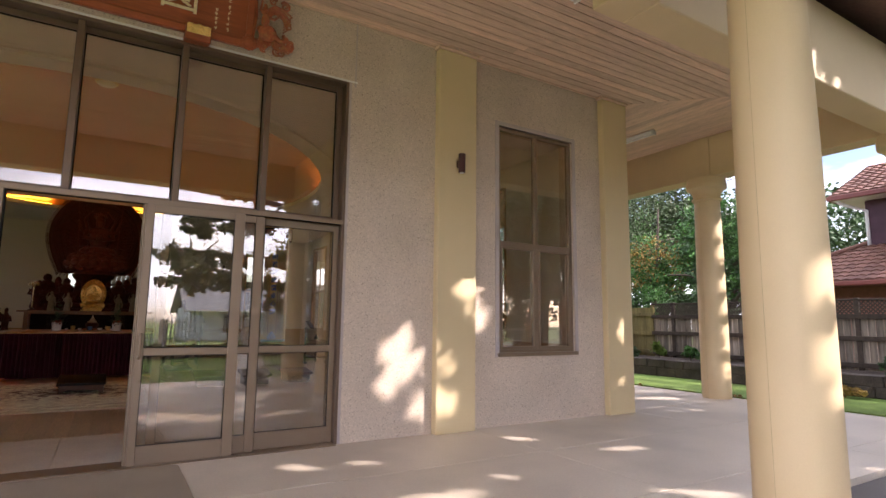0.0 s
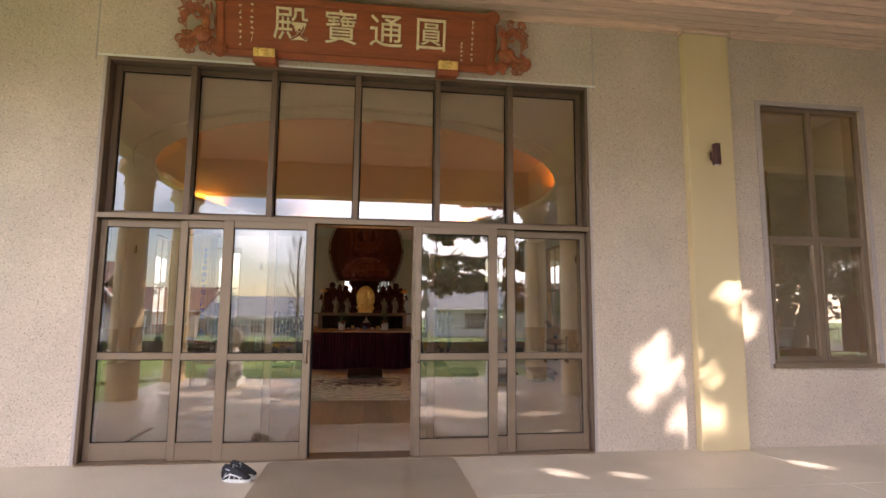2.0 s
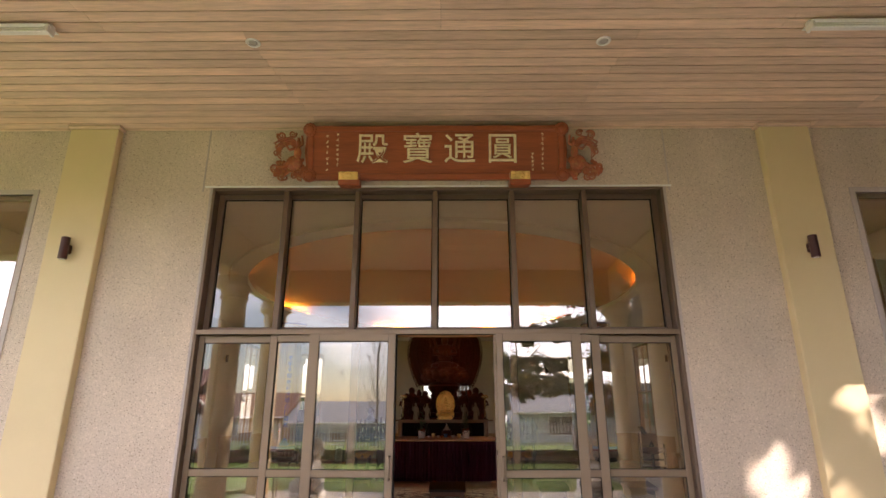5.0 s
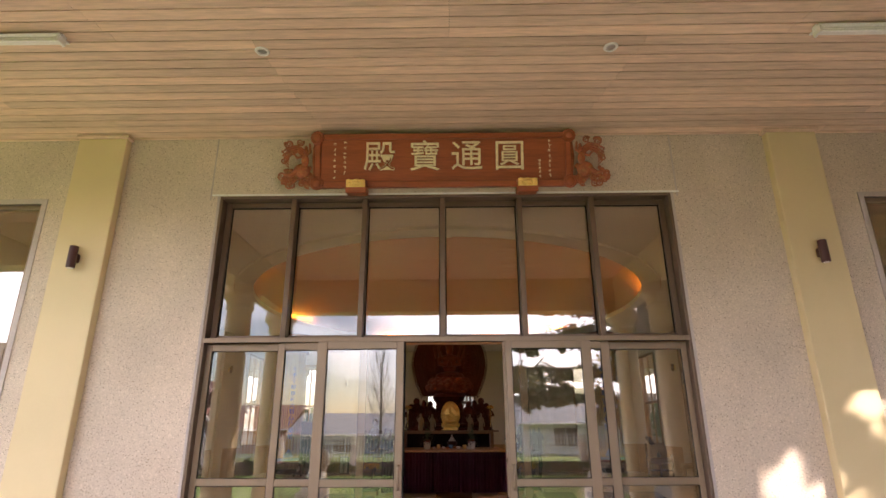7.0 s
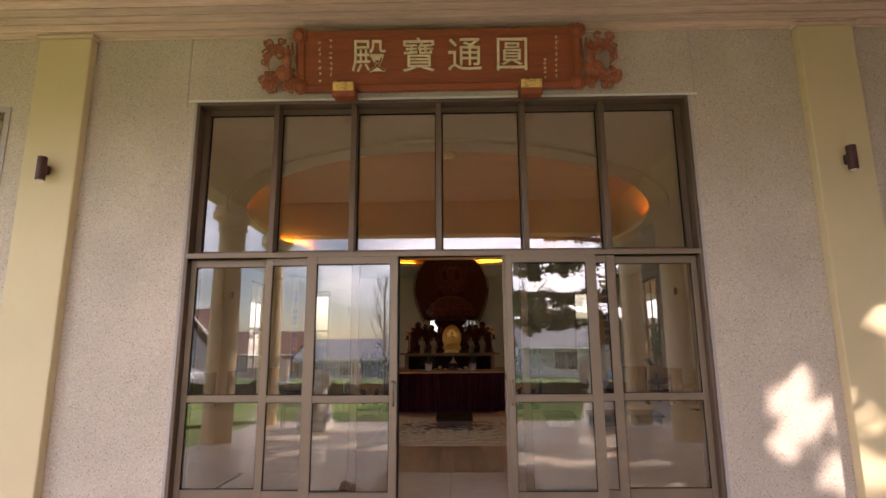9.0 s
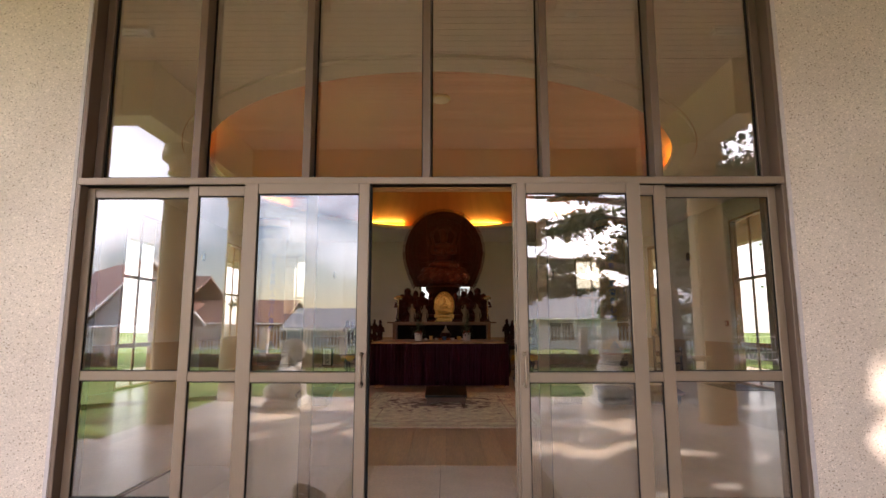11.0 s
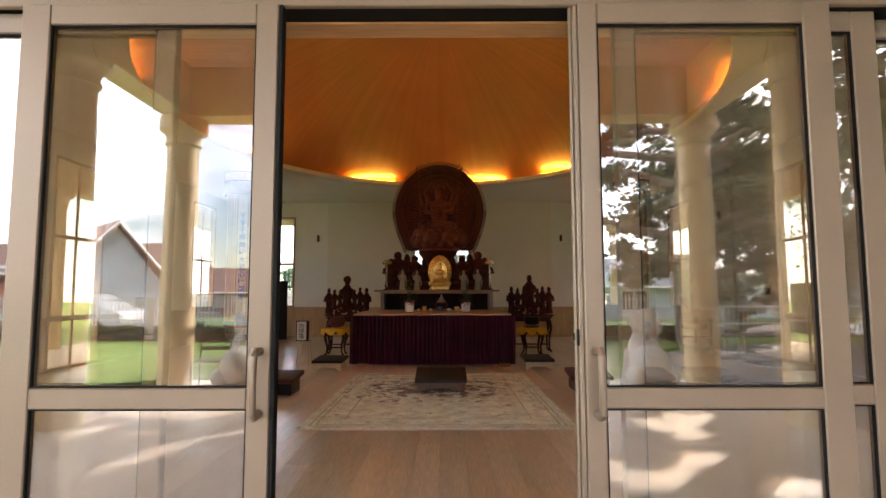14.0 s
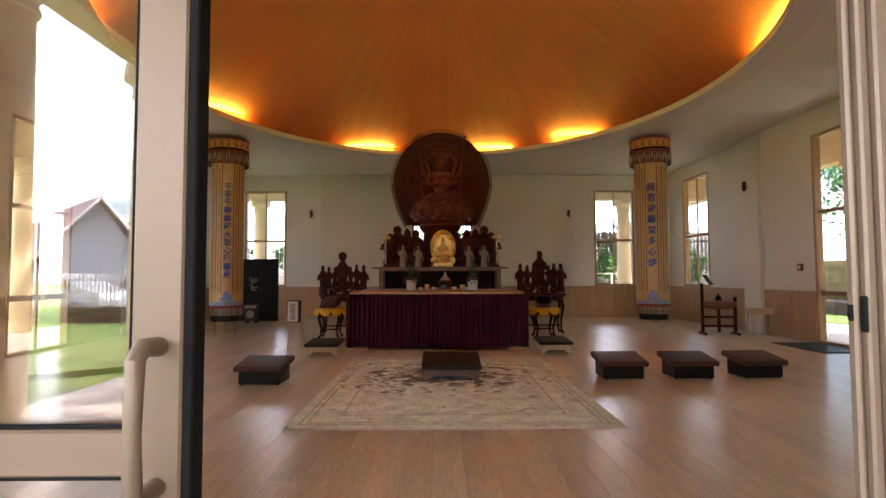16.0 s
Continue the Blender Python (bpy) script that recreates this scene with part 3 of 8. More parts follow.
def wall_along_x(y0, y1, x0, x1, z1, openings):
    """A wall with rectangular openings (x0, x1, z0, z1) cut through it, as one mesh of blocks end to end."""
    bms = []
    x = x0
    for a, b, lo, hi in sorted(openings):
        bms.append(box(x, a, y0, y1, 0, z1))
        if lo > 0:
            bms.append(box(a, b, y0, y1, 0, lo))
        if hi < z1:
            bms.append(box(a, b, y0, y1, hi, z1))
        x = b
    bms.append(box(x, x1, y0, y1, 0, z1))
    return join(*bms)


def turned(bm):
    """x and y exchanged."""
    for v in bm.verts:
        v.co.x, v.co.y = v.co.y, v.co.x
    bmesh.ops.reverse_faces(bm, faces=bm.faces[:])
    return bm


# ground, lawn, drive
ground = setting("ground", box(-150, 150, -180, 120, -0.6, -0.12), GRASS, "wide flat ground of mown grass to the horizon", "ground")


def sheet(name, outline, z0, z1, material, label, category):
    return setting(name, prism(outline, z0, z1), material, label, category)


sheet("driveway", [(4.385, -3.56), (10.5, -3.56), (10.5, -7.6), (40, -7.6), (40, -13.5), (8.0, -14.2), (4.6, -11.0), (4.385, -7.6)], -0.2, -0.06, DRIVE, "grey concrete drive beside the lawn", "drive")
front_lawn = sheet("lawn", [(-26, -15.4), (-26, -3.9), (-10.4, -3.9), (-6.5, -6.2), (-4.7, -7.6), (4.4, -7.6), (4.4, -11.2), (7.8, -14.4), (7.8, -15.4)], -0.2, -0.03, GRASS, "bright green mown lawn before the porch", "lawn")
side_lawn = sheet("side_lawn", [(10.75, -7.4), (13.0, -7.4), (13.0, 26), (10.75, 26)], -0.2, -0.02, GRASS, "narrow strip of bright green lawn beside the porch", "lawn")
sheet("garden_bed", [(10.5, -7.4), (10.75, -7.4), (10.75, 26), (10.5, 26)], -0.2, -0.05, SOIL, "narrow strip of dark bare soil along the paving", "soil")
sheet("raised_bed", [(13.32, -7.4), (15.2, -7.4), (15.2, 26), (13.32, 26)], -0.2, 0.36, SOIL, "raised planting bed of dark soil behind a stone edging", "soil")
sheet("road", [(-90, -24.5), (90, -24.5), (90, -17.6), (-90, -17.6)], -0.2, -0.07, ASPHALT, "grey asphalt street behind the picket fence", "road")

# porch slab: poured bays with open joints
porch = thing("porch_floor", (0, 0, 0), "smooth beige-grey poured concrete porch floor in large bays", "floor", kind="structure")
bays_x = [-10.4, -7.3, -4.28, 0.05, 4.38, 7.4, 10.4]
bays_y = [-7.3, -5.2, -2.95, -1.42, 0.02]
for i in range(6):
    for j in range(4):
        if bays_y[j + 1] < -2.9 and (bays_x[i] < -4.3 or bays_x[i] > 4.3):
            continue
        part("slab", box(bays_x[i] + 0.003, bays_x[i + 1] - 0.003, bays_y[j] + 0.003, bays_y[j + 1] - 0.003, -0.16, 0.0, 0.003), CONCRETE, porch)
for j in range(7):
    for s in (-1, 1):
        a, b = sorted((s * 7.303, s * 10.397))
        part("slab", box(a, b, 0.026 + j * 3.4, 0.02 + (j + 1) * 3.4, -0.16, 0.0, 0.003), CONCRETE, porch)
for i in (4, 5):
    part("slab", box(bays_x[i] + 0.003, bays_x[i + 1] - 0.003, -3.55, -2.953, -0.16, 0.0, 0.003), CONCRETE, porch)
part("bed_joint", join(box(-10.4, 10.4, -2.95, 24, -0.17, -0.15), box(-4.28, 4.38, -7.3, -2.95, -0.17, -0.15), box(4.38, 10.4, -3.55, -2.95, -0.17, -0.15)), FLOOR_DARK, porch)
part("slab", box(-7.29, 7.29, HALL_Y + 0.31, 20.3, -0.16, 0.0, 0.003), CONCRETE, porch)
setting("paving_edge", box(10.41, 10.5, -3, 24, -0.2, -0.01, 0.01), SLAB_EDGE, "pale concrete edging along the porch paving", "kerb")

# entrance wall
LWIN, RWIN = (-6.22, -4.82), (4.80, 6.19)
wall_south = setting("wall_south", wall_along_x(FACE, 0.18, -7.25, 7.25, 5.2, [(LWIN[0], LWIN[1], WIN_Z0, WIN_Z1), (OPEN_L, OPEN_R, 0.0, OPEN_TOP), (RWIN[0], RWIN[1], WIN_Z0, WIN_Z1)]), WALL,
                     "entrance wall of pale exposed-aggregate plaster with small stones", "wall")
lining = join(box(-HALL_X, LWIN[0], 0.183, 0.2, 0, 4.6), box(LWIN[1], OPEN_L, 0.183, 0.2, 0, 4.6), box(OPEN_R, RWIN[0], 0.183, 0.2, 0, 4.6), box(RWIN[1], HALL_X, 0.183, 0.2, 0, 4.6),
              box(OPEN_L, OPEN_R, 0.183, 0.2, OPEN_TOP, 4.6), *[box(a, b, 0.183, 0.2, z0, z1) for a, b in (LWIN, RWIN) for z0, z1 in ((0, WIN_Z0), (WIN_Z1, 4.6))])
setting("wall_south_lining", lining, PLASTER_IN, "off-white plaster on the hall side of the entrance wall", "wall")
# control joints and the thin bead round the opening
trim = thing("plaster_bead", (0, 0, 0), "thin pale metal bead and control joints on the plaster round the entrance", "trim", kind="structure")
for x in (OPEN_L - 0.115, OPEN_R + 0.075):
    part("joint_bead", box(x - 0.008, x + 0.008, FACE - 0.006, FACE + 0.01, OPEN_TOP - 0.05, CEIL_OUT), SLAB_EDGE, trim)
part("head_bead", box(OPEN_L - 0.1, OPEN_R + 0.1, FACE - 0.008, FACE + 0.01, OPEN_TOP + 0.002, OPEN_TOP + 0.022), WHITE_PAINT, trim)
for x0, x1 in ((OPEN_L - 0.03, OPEN_L - 0.002), (OPEN_R + 0.002, OPEN_R + 0.03)):
    part("side_bead", box(x0, x1, FACE - 0.006, FACE + 0.01, 0, OPEN_TOP), SLAB_EDGE, trim)

# other walls of the hall
BACK_WIN = [(-6.22, -4.92), (4.81, 6.07)]
wall_north = setting("wall_north", wall_along_x(HALL_Y, HALL_Y + 0.3, -7.3, 7.3, 5.2, [(a, b, 0.985, 4.0) for a, b in BACK_WIN] + [(-0.95, 0.95, 0.95, 2.95)]), PLASTER_IN, "plain off-white plaster back wall of the hall", "wall")
SIDE_DOOR, SIDE_WIN = (7.9, 9.42), (13.5, 15.0)
for s, nm in ((1, "wall_east"), (-1, "wall_west")):
    bm = turned(wall_along_x(HALL_X, HALL_X + 0.14, 0.18, HALL_Y, 5.2, [(SIDE_DOOR[0], SIDE_DOOR[1], 0.0, 4.0), (SIDE_WIN[0], SIDE_WIN[1], 0.985, 4.1), (2.7, 4.1, 0.985, 4.1)]))
    if s < 0:
        moved(bm, Matrix.Scale(-1, 4, (1, 0, 0)))
        bmesh.ops.reverse_faces(bm, faces=bm.faces[:])
    setting(nm, bm, PLASTER_IN, "off-white plaster side wall of the hall with tall windows", "wall")
    piers = thing("wall_pier", (0, 0, 0), "shallow off-white plaster pier on the hall wall", "pier", kind="structure")
    for y0, y1 in ((11.1, 11.75), (5.3, 5.95)):
        part("pier", box(*sorted((s * (HALL_X - 0.09), s * (HALL_X - 0.001))), y0, y1, 0, CEIL_IN_Z, 0.004), PLASTER_IN, piers)
setting("back_panel", join(box(-3.8, -0.96, HALL_Y - 0.12, HALL_Y - 0.001, 0, CEIL_IN_Z), box(0.96, 3.66, HALL_Y - 0.12, HALL_Y - 0.001, 0, CEIL_IN_Z), box(-0.96, 0.96, HALL_Y - 0.12, HALL_Y - 0.001, 2.96, CEIL_IN_Z), box(-0.96, 0.96, HALL_Y - 0.12, HALL_Y - 0.001, 0, 0.94)),
        PLASTER_MID, "wide shallow plaster panel in the middle of the back wall", "wall")
# outer skin of the side walls
for s in (-1, 1):
    x0, x1 = sorted((s * (HALL_X + 0.141), s * (HALL_X + 0.16)))
    bm = join(*[box(x0, x1, a, b, lo, hi) for a, b, lo, hi in ((0.19, 2.7, 0, 5.2), (2.7, 4.1, 0, 0.985), (2.7, 4.1, 4.1, 5.2), (4.1, SIDE_DOOR[0], 0, 5.2), (*SIDE_DOOR, 4.0, 5.2), (SIDE_DOOR[1], SIDE_WIN[0], 0, 5.2), (*SIDE_WIN, 0, 0.985), (*SIDE_WIN, 4.1, 5.2), (SIDE_WIN[1], 16.5, 0, 5.2))])
    setting("side_render", bm, WALL, "pale aggregate plaster on the outside of the side wall", "wall")

# pilasters on the facade
for x0, x1 in ((-7.3, -6.72), (-4.47, -3.89), (3.77, 4.35), (6.77, 7.32)):
    p = thing("pilaster", ((x0 + x1) / 2, FACE, 0), "flat square pilaster painted ochre cream on the entrance wall", "pilaster", group="pilasters on the facade", kind="structure")
    w = (x1 - x0) / 2
    part("shaft", box(-w, w, -0.11, -0.001, 0, CEIL_OUT - 0.055, 0.008), PILASTER, p)
    part("cap_strip", box(-w - 0.025, w + 0.025, -0.135, -0.001, CEIL_OUT - 0.05, CEIL_OUT - 0.012, 0.004), PLANK, p)

# ---- porch roof: beams, columns, boarded ceiling ----
BEAM_Z = 4.16
beams = [("beam", -10.35, -4.27, -3.12, -2.72), ("beam", 4.27, 10.35, -3.12, -2.72), ("beam", -10.35, -9.95, -2.715, 24), ("beam", 9.95, 10.35, -2.715, 24),
         ("beam", -4.27, -3.87, -6.5, -2.72), ("beam", 3.87, 4.27, -6.5, -2.72), ("beam", -4.27, 4.27, -6.95, -6.505), ("beam", -9.94, 9.94, 19.5, 19.9)]
for nm, x0, x1, y0, y1 in beams:
    setting("roof_beam", box(x0, x1, y0, y1, BEAM_Z, CEIL_OUT + 0.25, 0.012), CREAM, "deep cream-painted plaster beam over the porch columns", "beam")


def boards_along_x(x0, x1, y0, y1, step, cut):
    """Boards across x with an open joint between them, as plan outlines; cut(y) gives where they end."""
    outlines = []
    y = y1
    while y > y0 + 0.02:
        ya, yb = max(y - step + 0.012, y0), y
        (a0, b0), (a1, b1) = cut(ya), cut(yb)
        n = max(1, round((b0 - a0) / 3.3))
        for k in range(n):
            l0, l1 = (a0, a1) if k == 0 else (a0 + (b0 - a0) * k / n + 0.002,) * 2
            r0, r1 = (b0, b1) if k == n - 1 else (a0 + (b0 - a0) * (k + 1) / n,) * 2
            outlines.append(((l0, ya), (r0, ya), (r1, yb), (l1, yb)))
        y -= step
    return outlines


def rect(xa, xb, ya, yb):
    return ((xa, ya), (xb, ya), (xb, yb), (xa, yb))


def blocks(outlines, z0, z1):
    """Many plain blocks over four-cornered outlines as one mesh."""
    verts, faces = [], []
    for o in outlines:
        k = len(verts)
        verts += [(x, y, z0) for x, y in o] + [(x, y, z1) for x, y in o]
        faces += [(k, k + 3, k + 2, k + 1), (k + 4, k + 5, k + 6, k + 7), (k, k + 1, k + 5, k + 4), (k + 1, k + 2, k + 6, k + 5), (k + 2, k + 3, k + 7, k + 6), (k + 3, k, k + 4, k + 7)]
    return verts, faces


def mesh_from(name, verts, faces, material):
    me = bpy.data.meshes.new(name)
    me.from_pydata(verts, [], faces)
    me.materials.append(material)
    return new(name, me)


STEP = 0.134
front = boards_along_x(-9.95, 9.95, -2.72, FACE - 0.02, STEP, lambda y: (-7.33 + (y + 0.12), 7.33 - (y + 0.12)))
mid = boards_along_x(-3.87, 3.87, -6.5, -2.75, STEP, lambda y: (-3.87, 3.87))
tagged(mesh_from("porch_ceiling", *blocks(front + mid, CEIL_OUT, CEIL_OUT + 0.045), PLANK), "limewashed pinkish timber boards on the porch ceiling", "ceiling", kind="structure")
side = []
x = 7.335
while x < 9.94:
    xa, xb = x, x + STEP - 0.012
    for k in range(5):
        lo_a, lo_b = (7.33 - 0.12 - xa, 7.33 - 0.12 - xb) if k == 0 else (4.8 * k, 4.8 * k)
        side.append(((xa, lo_a + 0.006), (xb, lo_b + 0.006), (xb, 4.8 * (k + 1) - 0.002), (xa, 4.8 * (k + 1) - 0.002)))
    x += STEP
side += [((-b[0], b[1]), (-a[0], a[1]), (-d[0], d[1]), (-c[0], c[1])) for a, b, c, d in side]
tagged(mesh_from("side_porch_ceiling", *blocks(side, CEIL_OUT, CEIL_OUT + 0.045), PLANK_SIDE), "limewashed timber boards on the side porch ceiling", "ceiling", kind="structure")
setting("ceiling_backing", join(box(-10.3, 10.3, -3.1, FACE, CEIL_OUT + 0.046, CEIL_OUT + 0.075), box(-4.2, 4.2, -6.9, -3.1, CEIL_OUT + 0.046, CEIL_OUT + 0.075), box(7.2, 10.3, FACE, 24, CEIL_OUT + 0.046, CEIL_OUT + 0.075), box(-10.3, -7.2, FACE, 24, CEIL_OUT + 0.046, CEIL_OUT + 0.075), box(-7.2, 7.2, HALL_Y + 0.3, 19.9, CEIL_OUT + 0.046, CEIL_OUT + 0.075)),
        GROOVE, "dark backing above the porch boards", "ceiling")
setting("ceiling_bead", join(box(-7.2, 7.2, FACE - 0.03, FACE - 0.001, CEIL_OUT - 0.022, CEIL_OUT - 0.001, 0.004)), PLANK, "thin timber bead where the porch ceiling meets the wall", "trim")

# main roof over hall and porch
bm = bmesh.new()
lo = [bm.verts.new(p) for p in ((-10.9, -3.6, 5.2), (10.9, -3.6, 5.2), (10.9, 24.5, 5.2), (-10.9, 24.5, 5.2))]
hi = [bm.verts.new(p) for p in ((-1.5, 7.5, 9.4), (1.5, 7.5, 9.4), (1.5, 13.5, 9.4), (-1.5, 13.5, 9.4))]
for k in range(4):
    bm.faces.new((lo[k], lo[(k + 1) % 4], hi[(k + 1) % 4], hi[k]))
bm.faces.new(hi)
setting("roof", join(bm, box(-4.9, 4.9, -7.5, -3.61, 5.2, 5.5, 0.02)), BROWN_ROOF, "low hipped brown roof over the hall and porch", "roof")


def column(x, y):
    c = thing("column", (x, y, 0), "round smooth cream-painted column with a moulded round capital", "column", group="porch columns", kind="structure")
    part("shaft", lathe([(0.25, 0.0), (0.254, 0.02), (0.254, 0.6), (0.252, 1.6), (0.242, 2.8), (0.23, 3.72)], 40), CREAM, c, smooth=True)
    for s in (-1, 1):
        part("mould_seam", tube([(s * 0.2535, 0.01, 0.02), (s * 0.2535, 0.01, 0.6), (s * 0.2515, 0.01, 1.6), (s * 0.2415, 0.01, 2.8), (s * 0.2295, 0.01, 3.715)], 0.0013, 6), SEAM, c, "faint dark vertical seam")
    part("capital", lathe([(0.23, 3.722), (0.268, 3.73), (0.272, 3.75), (0.266, 3.775), (0.245, 3.785), (0.25, 3.84), (0.275, 3.90), (0.325, 3.945), (0.355, 3.96), (0.362, 3.985), (0.362, 4.06), (0.35, 4.075), (0.35, BEAM_Z - 0.002)], 40), CREAM, c, smooth=True)
    return c


COLUMN_AT = [(4.0, -4.15), (-4.05, -4.15), (4.05, -6.72), (-4.05, -6.72), (10.15, 0.25), (-10.15, 0.25), (10.15, -2.92), (-10.15, -2.92)]
COLUMN_AT += [(-6.88, 19.7), (6.93, 19.7), (-2.0, 19.7), (2.0, 19.7)]
COLUMN_AT += [(s * 10.15, y) for s in (-1, 1) for y in (4.2, 8.2, 12.2, 16.2)]
first = column(*COLUMN_AT[0])
for x, y in COLUMN_AT[1:]:
    copy_thing(first, pose(x, y, 0))

# shallow pilaster strips on the beam over the side column
setting("beam_strip", box(9.925, 9.949, 0.02, 0.48, BEAM_Z, CEIL_OUT - 0.001, 0.004), CREAM, "raised cream strip on the beam above the column", "trim")


# ---- the glazed entrance ----
def bar(x0, x1, y0, y1, z0, z1):
    return box(x0, x1, y0, y1, z0, z1, 0.004)


glaz = thing("entrance_glazing", (0, 0, 0), "tall bronze aluminium entrance frame with six high panes over sliding doors", "window", kind="structure")
GY = 0.06
frame_y0, frame_y1 = FACE - 0.004, 0.12
part("jamb", bar(OPEN_L + 0.001, OPEN_L + 0.035, frame_y0, frame_y1, 0, OPEN_TOP - 0.002), BRONZE_DARK, glaz)
part("jamb", bar(OPEN_R - 0.035, OPEN_R - 0.001, frame_y0, frame_y1, 0, OPEN_TOP - 0.002), BRONZE_DARK, glaz)
part("head", bar(OPEN_L + 0.036, OPEN_R - 0.036, frame_y0, frame_y1, OPEN_TOP - 0.036, OPEN_TOP - 0.002), BRONZE_DARK, glaz)
part("inner_jamb", bar(OPEN_L + 0.036, OPEN_L + 0.10, GY - 0.035, GY + 0.035, 0, OPEN_TOP - 0.037), BRONZE_DARK, glaz)
part("inner_jamb", bar(OPEN_R - 0.10, OPEN_R - 0.036, GY - 0.035, GY + 0.035, 0, OPEN_TOP - 0.037), BRONZE_DARK, glaz)
part("transom", bar(OPEN_L + 0.03, OPEN_R - 0.03, FACE - 0.03, FACE - 0.005, 2.43, 2.482), BRONZE, glaz)
part("head_track", box(OPEN_L + 0.03, OPEN_R - 0.03, FACE - 0.0045, 0.0, 2.436, 2.481), DARK_GASKET, glaz, "dark door track under the transom")
# honey-coloured grained band along the underside behind the track
part("head_lining", bar(OPEN_L + 0.03, OPEN_R - 0.03, 0.001, 0.125, 2.43, 2.482), HONEY_HEAD, glaz, "honey-coloured band under the transom")
part("upper_rail", bar(OPEN_L + 0.101, OPEN_R - 0.101, GY - 0.03, GY + 0.03, OPEN_TOP - 0.095, OPEN_TOP - 0.037), BRONZE_DARK, glaz)
part("upper_sill", bar(OPEN_L + 0.101, OPEN_R - 0.101, GY - 0.03, GY + 0.03, 2.483, 2.53), BRONZE_DARK, glaz)
part("track", bar(OPEN_L + 0.03, OPEN_R - 0.03, FACE - 0.07, 0.12, -0.004, 0.012), BRONZE, glaz, "worn aluminium floor track")
MULL = [-1.84, -1.0, -0.09, 0.81, 1.655]
edges = [OPEN_L + 0.10] + MULL + [OPEN_R - 0.10]
for x in MULL:
    part("mullion", bar(x - 0.03, x + 0.03, GY - 0.14, GY + 0.035, 2.483, OPEN_TOP - 0.037), BRONZE_DARK, glaz)
for i in range(6):
    a = edges[i] + (0.031 if i else 0.001)
    b = edges[i + 1] - (0.031 if i < 5 else 0.001)
    pane("pane", a, b, GY, 2.531, OPEN_TOP - 0.096, GLASS, glaz)
    gz0, gz1 = 2.531, OPEN_TOP - 0.096
    part("gasket", join(box(a, a + 0.012, GY - 0.012, GY - 0.004, gz0, gz1), box(b - 0.012, b, GY - 0.012, GY - 0.004, gz0, gz1), box(a + 0.012, b - 0.012, GY - 0.012, GY - 0.004, gz1 - 0.012, gz1)), DARK_GASKET, glaz)


def door_leaf(name, x0, x1, y, label, stile_l, stile_r, handle=None, lock=0):
    """A sliding or fixed leaf: stiles, three rails, two panes, gaskets, and a pull handle at the x given."""
    d = thing(name, ((x0 + x1) / 2, y, 0), label, "door", kind="structure")
    w = (x1 - x0) / 2
    t = 0.022
    part("stile", bar(-w, -w + stile_l, -t, t, 0.014, 2.429), BRONZE, d)
    part("stile", bar(w - stile_r, w, -t, t, 0.014, 2.429), BRONZE, d)
    a, b = -w + stile_l + 0.0005, w - stile_r - 0.0005
    part("top_rail", bar(a, b, -t, t, 2.352, 2.429), BRONZE, d)
    part("middle_rail", bar(a, b, -t, t, 0.995, 1.065), BRONZE, d)
    part("bottom_rail", bar(a, b, -t, t, 0.014, 0.185), BRONZE, d)
    for z0, z1 in ((0.186, 0.994), (1.066, 2.351)):
        pane("pane", a, b, 0.0, z0, z1, GLASS, d)
        part("gasket", join(*[box(xa, xb, -0.016, -0.004, za, zb) for xa, xb, za, zb in ((a, a + 0.005, z0, z1), (b - 0.005, b, z0, z1), (a + 0.005, b - 0.005, z0, z0 + 0.005), (a + 0.005, b - 0.005, z1 - 0.005, z1))]), DARK_GASKET, d)
    if handle is not None:
        hx = handle * (w - 0.035)
        bend = [(hx, -t, 1.19), (hx, -t - 0.045, 1.194), (hx, -t - 0.064, 1.178), (hx, -t - 0.068, 1.08), (hx, -t - 0.064, 0.992), (hx, -t - 0.045, 0.977), (hx, -t, 0.981)]
        part("handle", tube(bend, [0.015, 0.014, 0.0135, 0.012, 0.0135, 0.014, 0.015], 12), BRONZE, d, "curved bronze pull handle", smooth=True)
        ex = handle * (w + 0.003)
        if handle > 0:
            part("edge_seal", box(ex - 0.002, ex + 0.014, -0.021, 0.021, 0.03, 2.425, 0.003), DARK_GASKET, d, "black rubber edge seal")
        if handle < 0:
            part("edge_channel", bar(-w - 0.018, -w - 0.0005, -0.010, 0.014, 0.02, 2.425), BRONZE, d, "stepped closing edge")
            part("edge_lip", bar(-w - 0.030, -w - 0.0185, 0.002, 0.021, 0.02, 2.425), BRONZE, d, "thin closing lip")
            part("lock_plate", join(box(-w - 0.024, -w - 0.0185, -0.012, 0.0015, 1.205, 1.262, 0.002), box(-w - 0.036, -w - 0.0305, 0.003, 0.012, 1.222, 1.248, 0.0015)), DARK_GASKET, d, "small black lock")
    return d


LEAF_Y, SECOND_Y, FIX_Y = FACE - 0.03, FACE + 0.035, FACE + 0.1
door_leaf("door_1", -1.428, -0.503, LEAF_Y, "bronze aluminium sliding glass door slid partly open", 0.104, 0.078, handle=1)
door_leaf("door_2", 0.574, 1.478, LEAF_Y, "bronze aluminium sliding glass door slid partly open", 0.066, 0.1, handle=-1)
door_leaf("door_3", -1.87, -0.90, SECOND_Y, "bronze sliding glass door standing behind the open leaf", 0.075, 0.075)
door_leaf("door_4", 0.72, 1.69, SECOND_Y, "bronze sliding glass door standing behind the open leaf", 0.075, 0.09)
door_leaf("window_1", OPEN_L + 0.037, -1.84, FIX_Y, "fixed bronze glazed side panel of the entrance", 0.06, 0.05)
door_leaf("window_2", 1.66, OPEN_R - 0.037, FIX_Y, "fixed bronze glazed side panel of the entrance", 0.05, 0.06)


